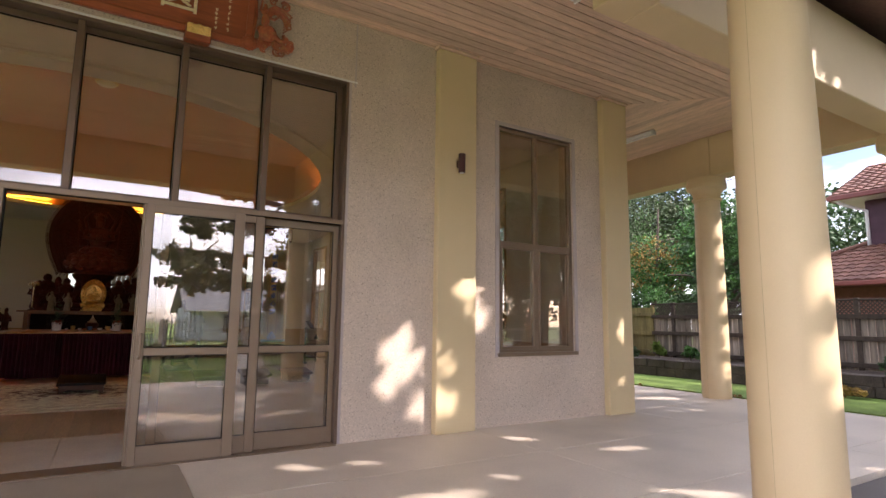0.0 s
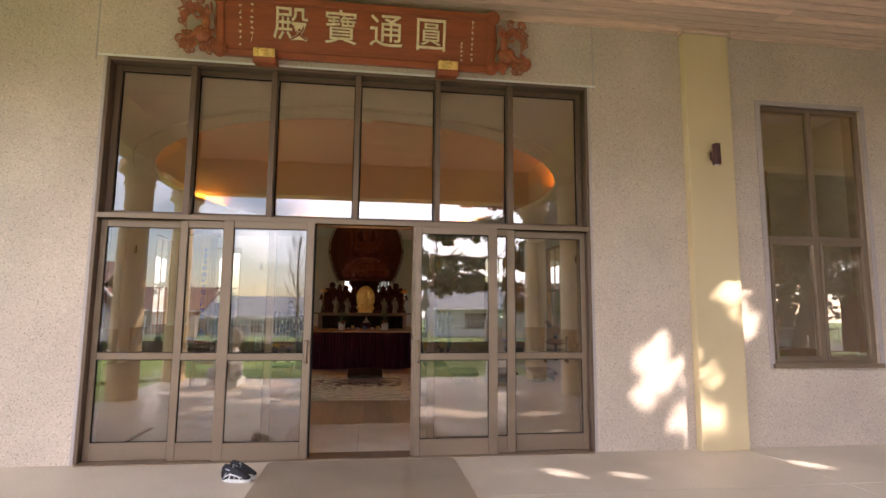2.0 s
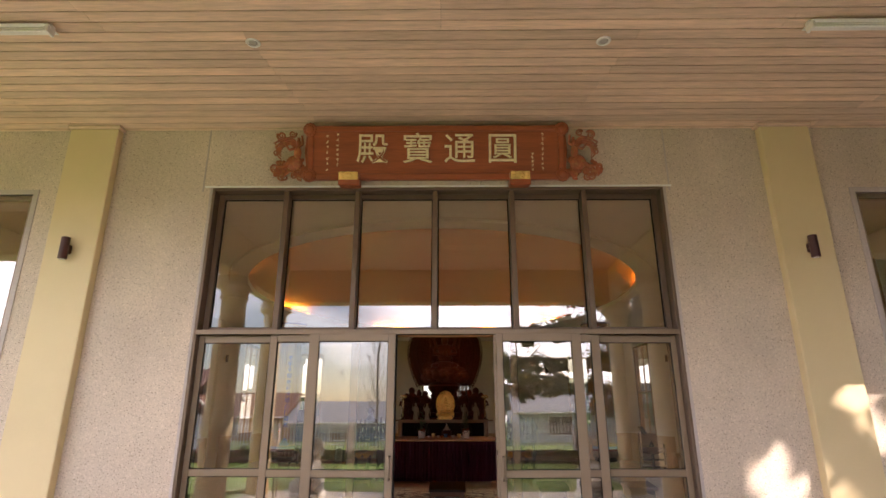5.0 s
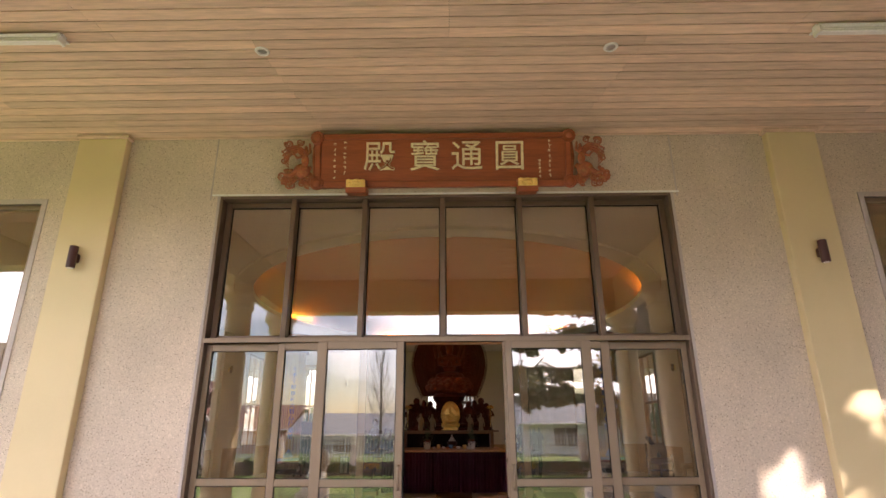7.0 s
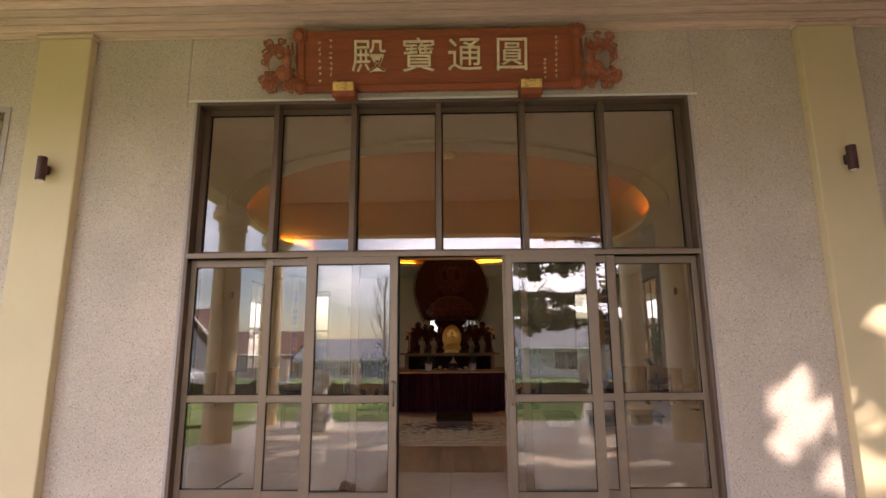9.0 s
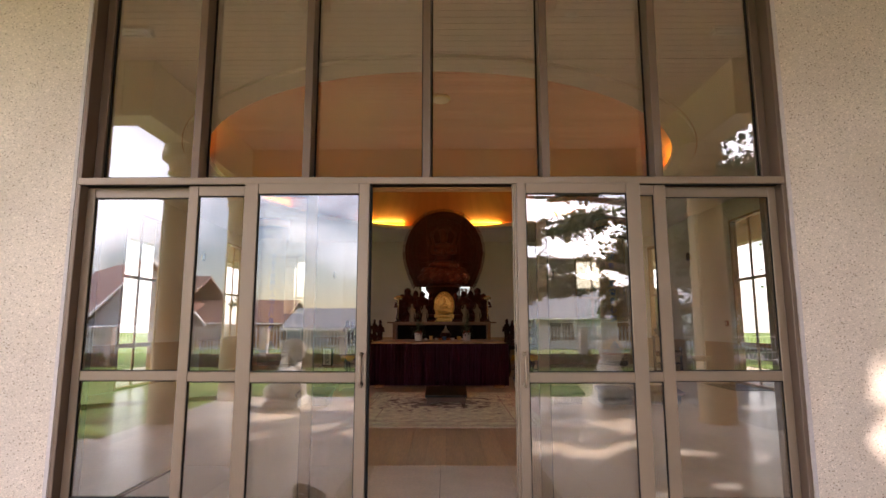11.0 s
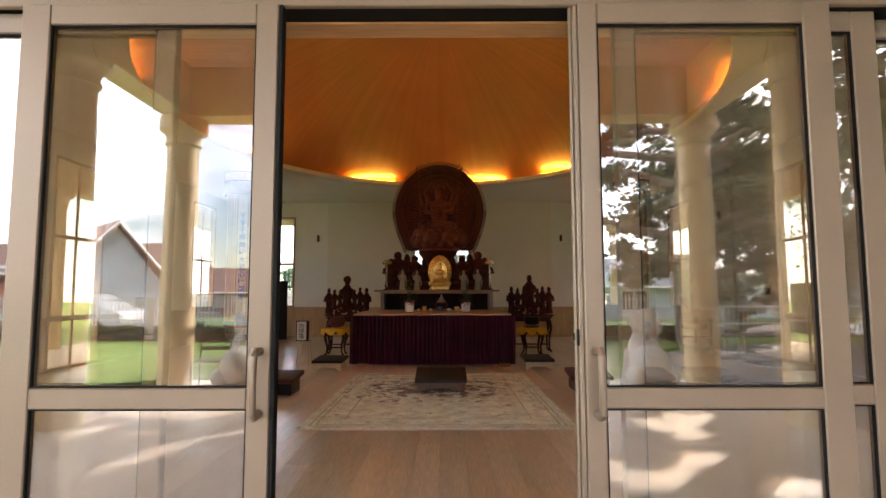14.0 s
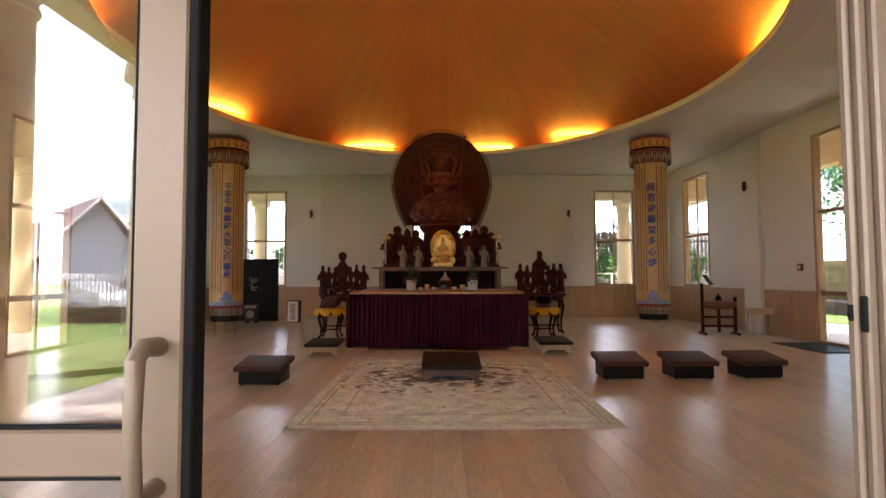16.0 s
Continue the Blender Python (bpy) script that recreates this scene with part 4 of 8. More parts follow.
def facade_window(name, x0, x1):
    w = thing(name, ((x0 + x1) / 2, FACE, 0), "tall four-pane bronze aluminium window in a pale plaster surround", "window", kind="structure")
    h = (x1 - x0) / 2
    y0, y1 = 0.03, 0.10
    z0, z1, zm = WIN_Z0, WIN_Z1, 2.42
    for nm, bm in (("surround", join(box(-h - 0.06, -h, -0.012, 0.03, z0 - 0.03, z1 + 0.06), box(h, h + 0.06, -0.012, 0.03, z0 - 0.03, z1 + 0.06), box(-h, h, -0.012, 0.03, z1, z1 + 0.06))),):
        part(nm, bm, SLAB_EDGE, w, "thin pale plaster surround")
    part("window_frame", join(bar(-h, -h + 0.05, y0, y1, z0, z1), bar(h - 0.05, h, y0, y1, z0, z1), bar(-h + 0.05, h - 0.05, y0, y1, z1 - 0.05, z1), bar(-h + 0.05, h - 0.05, y0, y1, z0, z0 + 0.06)), BRONZE, w)
    part("window_sill", bar(-h - 0.03, h + 0.03, -0.04, y0, z0 - 0.03, z0 + 0.02), BRONZE, w)
    part("middle_rail", bar(-h + 0.05, h - 0.05, y0, y1, zm - 0.035, zm + 0.035), BRONZE, w)
    part("mullion", bar(-0.03, 0.03, y0 + 0.002, y1, z0 + 0.06, zm - 0.036), BRONZE, w)
    part("mullion", bar(-0.03, 0.03, y0 + 0.002, y1, zm + 0.036, z1 - 0.05), BRONZE, w)
    for a, b in ((-h + 0.051, -0.031), (0.031, h - 0.051)):
        pane("pane", a, b, y0 + 0.035, zm + 0.036, z1 - 0.051, GLASS, w)
        sash = part("sash", join(bar(a, a + 0.035, y0 - 0.01, y1 - 0.02, z0 + 0.061, zm - 0.036), bar(b - 0.035, b, y0 - 0.01, y1 - 0.02, z0 + 0.061, zm - 0.036), bar(a + 0.035, b - 0.035, y0 - 0.01, y1 - 0.02, zm - 0.07, zm - 0.036), bar(a + 0.035, b - 0.035, y0 - 0.01, y1 - 0.02, z0 + 0.061, z0 + 0.1)), BRONZE, w)
        pane("pane", a + 0.036, b - 0.036, y0 + 0.03, z0 + 0.101, zm - 0.071, GLASS, sash)
        part("stay", bar((a + b) / 2 + 0.16, (a + b) / 2 + 0.18, y1 - 0.018, y1 + 0.02, z0 + 0.2, z0 + 0.34), WHITE, sash, "pale window stay")
    return w


facade_window("window_3", *LWIN)
facade_window("window_4", *RWIN)


def hall_window(name, a, b, z0, z1, zm, place, leafs=2):
    """Timber-framed window of the hall, built across x with its inner side towards -y, then placed."""
    w = thing(name, (0, 0, 0), "tall honey-coloured timber window with four clear panes", "window", kind="structure")
    w.matrix_basis = place
    h = (b - a) / 2
    part("window_frame", join(bar(-h + 0.002, -h + 0.06, -0.02, 0.12, z0 + 0.002, z1 - 0.002), bar(h - 0.06, h - 0.002, -0.02, 0.12, z0 + 0.002, z1 - 0.002), bar(-h + 0.06, h - 0.06, -0.02, 0.12, z1 - 0.06, z1 - 0.002), bar(-h + 0.06, h - 0.06, -0.02, 0.12, z0 + 0.002, z0 + 0.06)), WIN_WOOD, w)
    part("middle_rail", bar(-h + 0.06, h - 0.06, 0.03, 0.09, zm - 0.035, zm + 0.035), WIN_WOOD, w)
    for za, zb in ((z0 + 0.06, zm - 0.036), (zm + 0.036, z1 - 0.06)):
        part("mullion", bar(-0.025, 0.025, 0.04, 0.08, za, zb), WIN_WOOD, w)
        for xa, xb in ((-h + 0.061, -0.026), (0.026, h - 0.061)):
            pane("pane", xa, xb, 0.06, za + 0.001, zb - 0.001, CLEAR, w)
    return w


for k, (a, b) in enumerate(BACK_WIN):
    hall_window("window_%d" % (5 + k), a, b, 0.985, 4.0, 2.42, pose((a + b) / 2, HALL_Y, 0))
hall_window("window_7", -0.95, 0.95, 0.95, 2.95, 2.0, pose(0, HALL_Y, 0))
for k, (s, a, b, z0, zm) in enumerate(((1, *SIDE_WIN, 0.985, 2.42), (-1, *SIDE_WIN, 0.985, 2.42), (1, 2.7, 4.1, 0.985, 2.42), (-1, 2.7, 4.1, 0.985, 2.42))):
    hall_window("window_%d" % (8 + k), a, b, z0, 4.1, zm, pose(s * HALL_X, (a + b) / 2, 0, 0, 0, -90 * s))
for k, s in enumerate((1, -1)):
    d = hall_window("door_%d" % (5 + k), *SIDE_DOOR, 0.0, 4.0, 2.5, pose(s * HALL_X, sum(SIDE_DOOR) / 2, 0, 0, 0, -90 * s))
    tagged(d, "tall glazed double door in a honey-coloured timber frame", "door")
    for xa, xb in ((-0.688, -0.036), (0.036, 0.688)):
        part("door_rail", bar(xa, xb, 0.03, 0.09, 0.9, 1.0), WIN_WOOD, d)

# ---- the hall: floor, ceiling, dome ----
ELL_A, ELL_B, ELL_X, ELL_Y = 4.60, 5.50, -0.08, 7.70


def ellipse_ring(a0, b0, a1, b1, z0, z1, seg=96):
    """A flat oval ring with thickness."""
    bm = bmesh.new()
    rows = []
    for a, b, z in ((a0, b0, z0), (a1, b1, z0), (a1, b1, z1), (a0, b0, z1)):
        rows.append([bm.verts.new((ELL_X + a * math.cos(2 * math.pi * i / seg), ELL_Y + b * math.sin(2 * math.pi * i / seg), z)) for i in range(seg)])
    for k in range(4):
        p, q = rows[k], rows[(k + 1) % 4]
        for i in range(seg):
            bm.faces.new((p[i], p[(i + 1) % seg], q[(i + 1) % seg], q[i]))
    bmesh.ops.recalc_face_normals(bm, faces=bm.faces[:])
    return bm


SEG = 96
bm = bmesh.new()
corners = [(HALL_X, HALL_Y), (-HALL_X, HALL_Y), (-HALL_X, 0.2), (HALL_X, 0.2)]
corner_at = {round(math.atan2((cy_ - ELL_Y) / (ELL_B + 0.25), (cx_ - ELL_X) / (ELL_A + 0.28)) % (2 * math.pi) / (2 * math.pi) * SEG) % SEG: (cx_, cy_) for cx_, cy_ in corners}
loops = {}
for z in (CEIL_IN_Z, CEIL_IN_Z + 0.12):
    inn, out_ = [], []
    for i in range(SEG):
        c, s_ = math.cos(2 * math.pi * i / SEG), math.sin(2 * math.pi * i / SEG)
        px, py = (ELL_A + 0.28) * c, (ELL_B + 0.25) * s_
        k = min((HALL_X - ELL_X if c > 0 else HALL_X + ELL_X) / max(abs(px), 1e-6), ((HALL_Y - ELL_Y) if s_ > 0 else (ELL_Y - 0.2)) / max(abs(py), 1e-6))
        inn.append(bm.verts.new((ELL_X + px, ELL_Y + py, z)))
        ox, oy = corner_at.get(i, (ELL_X + px * k, ELL_Y + py * k))
        out_.append(bm.verts.new((ox, oy, z)))
    loops[z] = (inn, out_)
(in0, out0), (in1, out1) = loops.values()
for i in range(SEG):
    n_ = (i + 1) % SEG
    for quad in ((in0[i], in0[n_], out0[n_], out0[i]), (in1[i], out1[i], out1[n_], in1[n_]), (in0[i], in1[i], in1[n_], in0[n_]), (out0[i], out0[n_], out1[n_], out1[i])):
        bm.faces.new(quad)
bmesh.ops.recalc_face_normals(bm, faces=bm.faces[:])
setting("ceiling", bm, CEIL_IN, "flat off-white hall ceiling with a large oval opening", "ceiling")
setting("ceiling_cover", join(box(-7.25, 7.25, 0.1, HALL_Y + 0.3, 6.55, 6.59), box(-7.25, -7.2, 0.1, HALL_Y + 0.3, 4.65, 6.55), box(7.2, 7.25, 0.1, HALL_Y + 0.3, 4.65, 6.55), box(-7.2, 7.2, 0.1, 0.15, 4.65, 6.55), box(-7.2, 7.2, HALL_Y + 0.25, HALL_Y + 0.3, 4.65, 6.55)), FLOOR_DARK, "closed roof space above the hall ceiling", "ceiling")
setting("ceiling_ring", join(ellipse_ring(ELL_A, ELL_B, ELL_A + 0.38, ELL_B + 0.35, CEIL_IN_Z - 0.05, CEIL_IN_Z - 0.003), ellipse_ring(ELL_A, ELL_B, ELL_A + 0.06, ELL_B + 0.06, CEIL_IN_Z - 0.0025, CEIL_IN_Z + 0.055)), RING, "smooth cream oval ring round the dome opening", "ceiling", smooth=True)
bm = bmesh.new()
rings = []
NR = 18
for j in range(NR + 1):
    k = 1 - j / NR
    z = CEIL_IN_Z - 0.01 + 2.02 * (1 - k * k)
    rings.append([bm.verts.new((ELL_X + (ELL_A + 0.40) * k * math.cos(2 * math.pi * i / SEG), ELL_Y + (ELL_B + 0.40) * k * math.sin(2 * math.pi * i / SEG), z)) for i in range(SEG)] if j < NR else [bm.verts.new((ELL_X, ELL_Y, z))])
for j in range(NR - 1):
    for i in range(SEG):
        bm.faces.new((rings[j][i], rings[j + 1][i], rings[j + 1][(i + 1) % SEG], rings[j][(i + 1) % SEG]))
for i in range(SEG):
    bm.faces.new((rings[NR - 1][i], rings[NR][0], rings[NR - 1][(i + 1) % SEG]))
setting("dome", bm, DOME, "shallow oval dome lined with orange-brown timber veneer", "ceiling", smooth=True)

# cove lamps behind the ring
for deg, span in ((-68, 16), (-22.5, 15), (16, 14), (43, 15), (105, 18), (150, 16), (-115, 18), (-150, 16)):
    pts = []
    for k in range(7):
        a = radians(deg + span * (k / 6 - 0.5))
        pts.append((ELL_X + (ELL_A + 0.12) * math.sin(a), ELL_Y + (ELL_B + 0.13) * math.cos(a), CEIL_IN_Z + 0.065))
    tagged(part("cove_lamp", tube(pts, 0.03, 8), COVE, smooth=True), "warm yellow tube lamp hidden behind the dome ring", "lamp", group="cove lamps")
    mid_pt = Vector(pts[3])
    lamp = window_light("cove_glow", mid_pt + Vector((0, 0, 0.06)), Vector((ELL_X + (mid_pt.x - ELL_X) * 0.93, ELL_Y + (mid_pt.y - ELL_Y) * 0.93, mid_pt.z + 1.1)), 1.2, 0.06, 3.2, (0.92, 1.0, 0.16))

# threshold and boards
setting("hall_subfloor", box(-HALL_X, HALL_X, 0.0, HALL_Y, -0.2, -0.021), FLOOR_DARK, "dark base under the hall floorboards", "floor")
entry = thing("entry_floor", (0, 0, 0), "pale tiled strip inside the entrance doors", "floor", kind="structure")
for k in range(8):
    part("tile", box(-2.6 + k * 0.65, -1.953 + k * 0.65, 0.13, 1.65, -0.02, 0.0, 0.002), TILE, entry)
floor = thing("floor", (0, 0, 0), "polished reddish-brown timber floorboards of the hall", "floor", kind="structure")
BW = 0.21
board_meshes = {}
rng = random.Random(4)
rest = []
count = 0
cols = int(2 * HALL_X / BW)
for i in range(cols):
    x0 = -HALL_X + i * BW + 0.03
    y = 1.655 if abs(x0 + BW / 2) < 2.6 else 0.21
    first_len = rng.choice((0.9, 1.5, 2.1, 2.7))
    ln = first_len
    while y < HALL_Y - 0.01:
        ln = min(ln, HALL_Y - y)
        near = abs(x0) < 4.4 and y < 11.0
        if near and count < 300:
            key = round(ln, 2)
            if key not in board_meshes:
                me = bpy.data.meshes.new("floorboard")
                b_ = box(0.0006, BW - 0.0006, 0.0005, ln - 0.0005, -0.02, 0.0, 0.0006)
                b_.to_mesh(me)
                b_.free()
                me.materials.append(FLOOR)
                board_meshes[key] = me
            piece("floorboard", board_meshes[key], floor, pose(x0, y, 0))
            count += 1
        else:
            rest.append(rect(x0 + 0.0012, x0 + BW - 0.0012, y + 0.001, y + ln - 0.001))
        y += ln
        ln = rng.choice((2.4, 3.0, 3.6))
rest_ob = mesh_from("far_floorboards", *blocks(rest, -0.02, 0.0), wood_mat("polished_floorboard_far", (0.66, 0.535, 0.36), 0.28, (5, 0.35, 5), var=0.07, island=0.13, coat=0.2, bump=0.02))
rest_ob.parent = floor
rest_ob["kind"] = "stuff"


def wainscot(name, length, place):
    """A run of plywood panels with a cap, along x."""
    w = thing(name, (0, 0, 0), "honey plywood wainscot panels along the hall wall", "panelling", kind="structure")
    w.matrix_basis = place
    n = max(1, round(length / 1.2))
    for k in range(n):
        part("panel", box(length * k / n + 0.002, length * (k + 1) / n - 0.002, -0.018, -0.001, 0.001, 0.962, 0.002), WAINSCOT, w)
    part("cap", box(0, length, -0.022, -0.0012, 0.963, 0.982, 0.003), WAINSCOT, w)


for x0, x1 in ((-HALL_X + 0.02, -3.802), (3.662, HALL_X - 0.02)):
    wainscot("wainscot", x1 - x0, pose(x0, HALL_Y, 0))
for x0, x1 in ((-3.8, -0.97), (0.97, 3.66)):
    wainscot("wainscot", x1 - x0, pose(x0, HALL_Y - 0.12, 0))
for y0, y1 in ((0.22, 5.29), (5.96, SIDE_DOOR[0] - 0.01), (SIDE_DOOR[1] + 0.01, 11.09), (11.76, 16.16)):
    wainscot("wainscot", y1 - y0, pose(HALL_X, y1, 0, 0, 0, -90))
    wainscot("wainscot", y1 - y0, pose(-HALL_X, y0, 0, 0, 0, 90))


# ---- things on the facade ----
def name_board():
    """The carved board over the entrance, leaning a little forward."""
    b = thing("sign_board", (-0.08, FACE - 0.06, 4.22), "long red lacquered name board with gold characters above the entrance", "sign")
    b.rotation_euler = (radians(12), 0, 0)
    W, H = 1.50, 0.645
    part("panel", box(-W + 0.05, W - 0.05, -0.03, 0.03, 0.04, H - 0.04, 0.006), RED_WOOD, b)
    part("frame", join(box(-W, W, -0.055, 0.035, H - 0.07, H, 0.012), box(-W, W, -0.055, 0.035, 0, 0.075, 0.012), box(-W, -W + 0.07, -0.055, 0.035, 0.075, H - 0.07, 0.01), box(W - 0.07, W, -0.055, 0.035, 0.075, H - 0.07, 0.01)), RED_WOOD, b)
    for sx in (-1, 1):
        for z in (0.05, H - 0.05):
            petals = [ball(sx * (W - 0.03) + 0.06 * math.cos(a), -0.06, z + 0.06 * math.sin(a), 0.024, 0.018, 0.024, 8, 6) for a in [k * math.pi / 6 for k in range(12)]]
            part("corner_rosette", join(*petals, ball(sx * (W - 0.03), -0.068, z, 0.055, 0.028, 0.055, 12, 8)), RED_WOOD, b, "carved rosette", smooth=True)
        carve = []
        cx = sx * (W + 0.20)

        def curl(x, z, r, turns, a0, way, thick, y=-0.03):
            """A small spiral scroll."""
            n = int(turns * 9)
            return tube([(x + r * (1 - k / (n + 2)) * math.cos(a0 + way * k * 0.7), y - 0.012 * k / n, z + r * (1 - k / (n + 2)) * math.sin(a0 + way * k * 0.7)) for k in range(n)], [thick * (1 - 0.5 * k / n) for k in range(n)], 6)
        # bank of cloud scrolls along the foot
        for k in range(24):
            carve.append(curl(cx + sx * (-0.19 + 0.42 * rng.random()), 0.03 + rng.uniform(0, 0.13), rng.uniform(0.03, 0.05), 1.6, rng.uniform(0, 6.28), rng.choice((-1, 1)), 0.013))
        # robed dancer: skirt, body, raised arms
        carve += [ball(cx - sx * 0.05, -0.05, 0.20, 0.10, 0.04, 0.09, 12, 8), ball(cx - sx * 0.09, -0.06, 0.32, 0.045, 0.035, 0.085, 10, 8), ball(cx - sx * 0.10, -0.065, 0.435, 0.03, 0.03, 0.038, 10, 8), ball(cx - sx * 0.10, -0.06, 0.475, 0.02, 0.02, 0.024, 8, 6),
                  tube([(cx - sx * 0.09, -0.06, 0.38), (cx + sx * 0.0, -0.07, 0.35), (cx + sx * 0.06, -0.06, 0.42)], [0.02, 0.016, 0.012], 6), tube([(cx - sx * 0.09, -0.06, 0.38), (cx - sx * 0.15, -0.07, 0.42), (cx - sx * 0.14, -0.06, 0.52)], [0.02, 0.016, 0.012], 6),
                  tube([(cx + sx * 0.0, -0.05, 0.2), (cx + sx * 0.08, -0.05, 0.15), (cx + sx * 0.17, -0.04, 0.17)], [0.04, 0.03, 0.014], 7)]
        # ribbons
        for q in range(4):
            base_ = 0.03 * q
            carve.append(tube([(cx - sx * 0.10, -0.03, 0.34 + base_), (cx + sx * 0.01, -0.02, 0.44 + base_ * 0.8), (cx + sx * 0.10, -0.03, 0.40 + base_), (cx + sx * (0.16 + 0.01 * q), -0.03, 0.30 + base_ * 1.6), (cx + sx * 0.11, -0.03, 0.25 + base_)], [0.013, 0.015, 0.016, 0.014, 0.008], 6))
        carve += [curl(cx + sx * 0.11, 0.53, 0.055, 1.9, 2.6, -sx, 0.015), curl(cx - sx * 0.02, 0.55, 0.045, 1.7, 0.4, sx, 0.013), curl(cx + sx * 0.17, 0.33, 0.04, 1.6, 1.0, sx, 0.012)]
        carve += [ball(cx + sx * rng.uniform(-0.15, 0.17), -0.02, rng.uniform(0.05, 0.26), rng.uniform(0.018, 0.034), 0.02, rng.uniform(0.018, 0.03), 8, 5) for _ in range(22)]
        carve.append(tube([(sx * (W + 0.0), -0.01, 0.12), (sx * (W + 0.02), -0.01, 0.35), (sx * (W - 0.0), -0.01, 0.56)], [0.02, 0.022, 0.02], 6))
        part("carved_end", join(*carve), CARVED, b, "pierced gilded carving of a dancer, ribbons and clouds", smooth=True)
    for x in (-1.0, 0.97):
        part("bracket", join(box(x - 0.12, x + 0.12, -0.15, 0.05, -0.085, -0.002, 0.012), box(x - 0.12, x + 0.12, -0.15, -0.057, -0.002, 0.075, 0.012)), RED_WOOD, b, "red bracket under the board")
        part("bracket_carving", join(box(x - 0.11, x + 0.11, -0.156, -0.148, -0.02, 0.07, 0.003), *[ball(x + 0.09 * math.sin(k * 2.1), -0.156, 0.028 + 0.034 * math.cos(k * 1.3), 0.03, 0.012, 0.014, 8, 5) for k in range(14)], ball(x, -0.158, 0.03, 0.05, 0.02, 0.022, 10, 6)), GOLD, b, "gilded leaf carving", smooth=True)
    for ch, x in (("\u6bbf", -0.74), ("\u5bf6", -0.21), ("\u901a", 0.28), ("\u5713", 0.78)):
        text("character", ch, 0.385, PALE_GOLD, b, pose(x, -0.036, 0.345, 90), 0.013, "raised gold character", bevel=0.004, offset=-0.0035)
    # small inscriptions: unreadable, plain strokes
    for x, z0, z1, n in ((-1.27, 0.09, 0.56, 7), (-1.15, 0.16, 0.57, 7), (1.25, 0.10, 0.57, 8), (1.13, 0.10, 0.33, 5)):
        for k in range(n):
            z = z0 + (z1 - z0) * (k + 0.5) / n
            strokes = [moved(box(-q, q, -0.0335, -0.031, -0.0022, 0.0022), pose(x + rng.uniform(-0.008, 0.008), 0, z + rng.uniform(-0.014, 0.014), 0, rng.choice((0, 8, 60, 95, 130)), 0)) for q in (0.016, 0.013, 0.011, 0.012, 0.008)]
            part("inscription_stroke", join(*strokes), PALE_GOLD, b)
    return b


name_board()


def wall_light(x):
    w = thing("wall_light", (x, FACE - 0.11, 3.36), "small maroon cylinder up-and-down wall light on a pilaster", "wall light", group="pilaster lights")
    part("bracket", box(-0.03, 0.03, -0.05, 0.0, -0.05, 0.05, 0.01), MAROON, w)
    part("body", lathe([(0.036, -0.125), (0.045, -0.12), (0.045, 0.12), (0.036, 0.125)], 20, cy=-0.09), MAROON, w, smooth=True)
    part("lens", lathe([(0.03, -0.131), (0.03, -0.126)], 16, cy=-0.09), WHITE, w, "frosted lens")
    return w


for x in (-4.18, 4.06):
    wall_light(x)


def tube_light(x, y, turn=0.0):
    f = thing("batten_light", (x, y, CEIL_OUT), "white fluorescent batten light on the porch ceiling, switched off", "ceiling light", group="porch battens", turn=turn)
    part("body", box(-0.62, 0.62, -0.03, 0.03, -0.055, -0.001, 0.006), WHITE, f)
    part("reflector", join(box(-0.62, 0.62, -0.075, -0.032, -0.04, -0.034), box(-0.62, 0.62, 0.032, 0.075, -0.04, -0.034)), WHITE, f)
    part("tube", moved(lathe([(0.013, -0.58), (0.014, -0.575), (0.014, 0.575), (0.013, 0.58)], 12), pose(0, -0.03, -0.078, 0, 90, 0)), TUBE, f, "frosted lamp tube", smooth=True)
    for s in (-1, 1):
        part("end_cap", box(s * 0.6 - 0.015, s * 0.6 + 0.015, -0.06, 0.04, -0.1, -0.03, 0.006), WHITE, f)


tube_light(-4.1, -1.95)
tube_light(3.87, -1.95)
tube_light(8.75, 0.95, 90)
tube_light(-8.75, 0.95, 90)


def downlight(x, y):
    d = thing("downlight", (x, y, CEIL_OUT), "small round recessed white downlight in the boarded ceiling", "ceiling light", group="porch downlights")
    part("rim", lathe([(0.045, -0.001), (0.047, -0.008), (0.062, -0.01), (0.07, -0.001)], 24), WHITE, d, smooth=True)
    part("lens", lathe([(0.04, -0.0012), (0.035, -0.006)], 20), STEEL, d, "dull metal lamp face")


for x in (-1.77, 1.52):
    downlight(x, -1.7)

# door mat and shoes
m = thing("door_mat", (0.065, -1.05, 0.0), "large plain brown rubber-backed mat before the doors", "mat")
outline = []
for cx, cy, a0 in ((0.85, 0.75, 0), (-0.85, 0.75, 90), (-0.85, -0.75, 180), (0.85, -0.75, 270)):
    outline += [(cx + 0.08 * math.cos(radians(a0 + k * 15)), cy + 0.08 * math.sin(radians(a0 + k * 15))) for k in range(7)]
part("mat_surface", prism(outline, 0.001, 0.012, 0.003), DOORMAT, m)


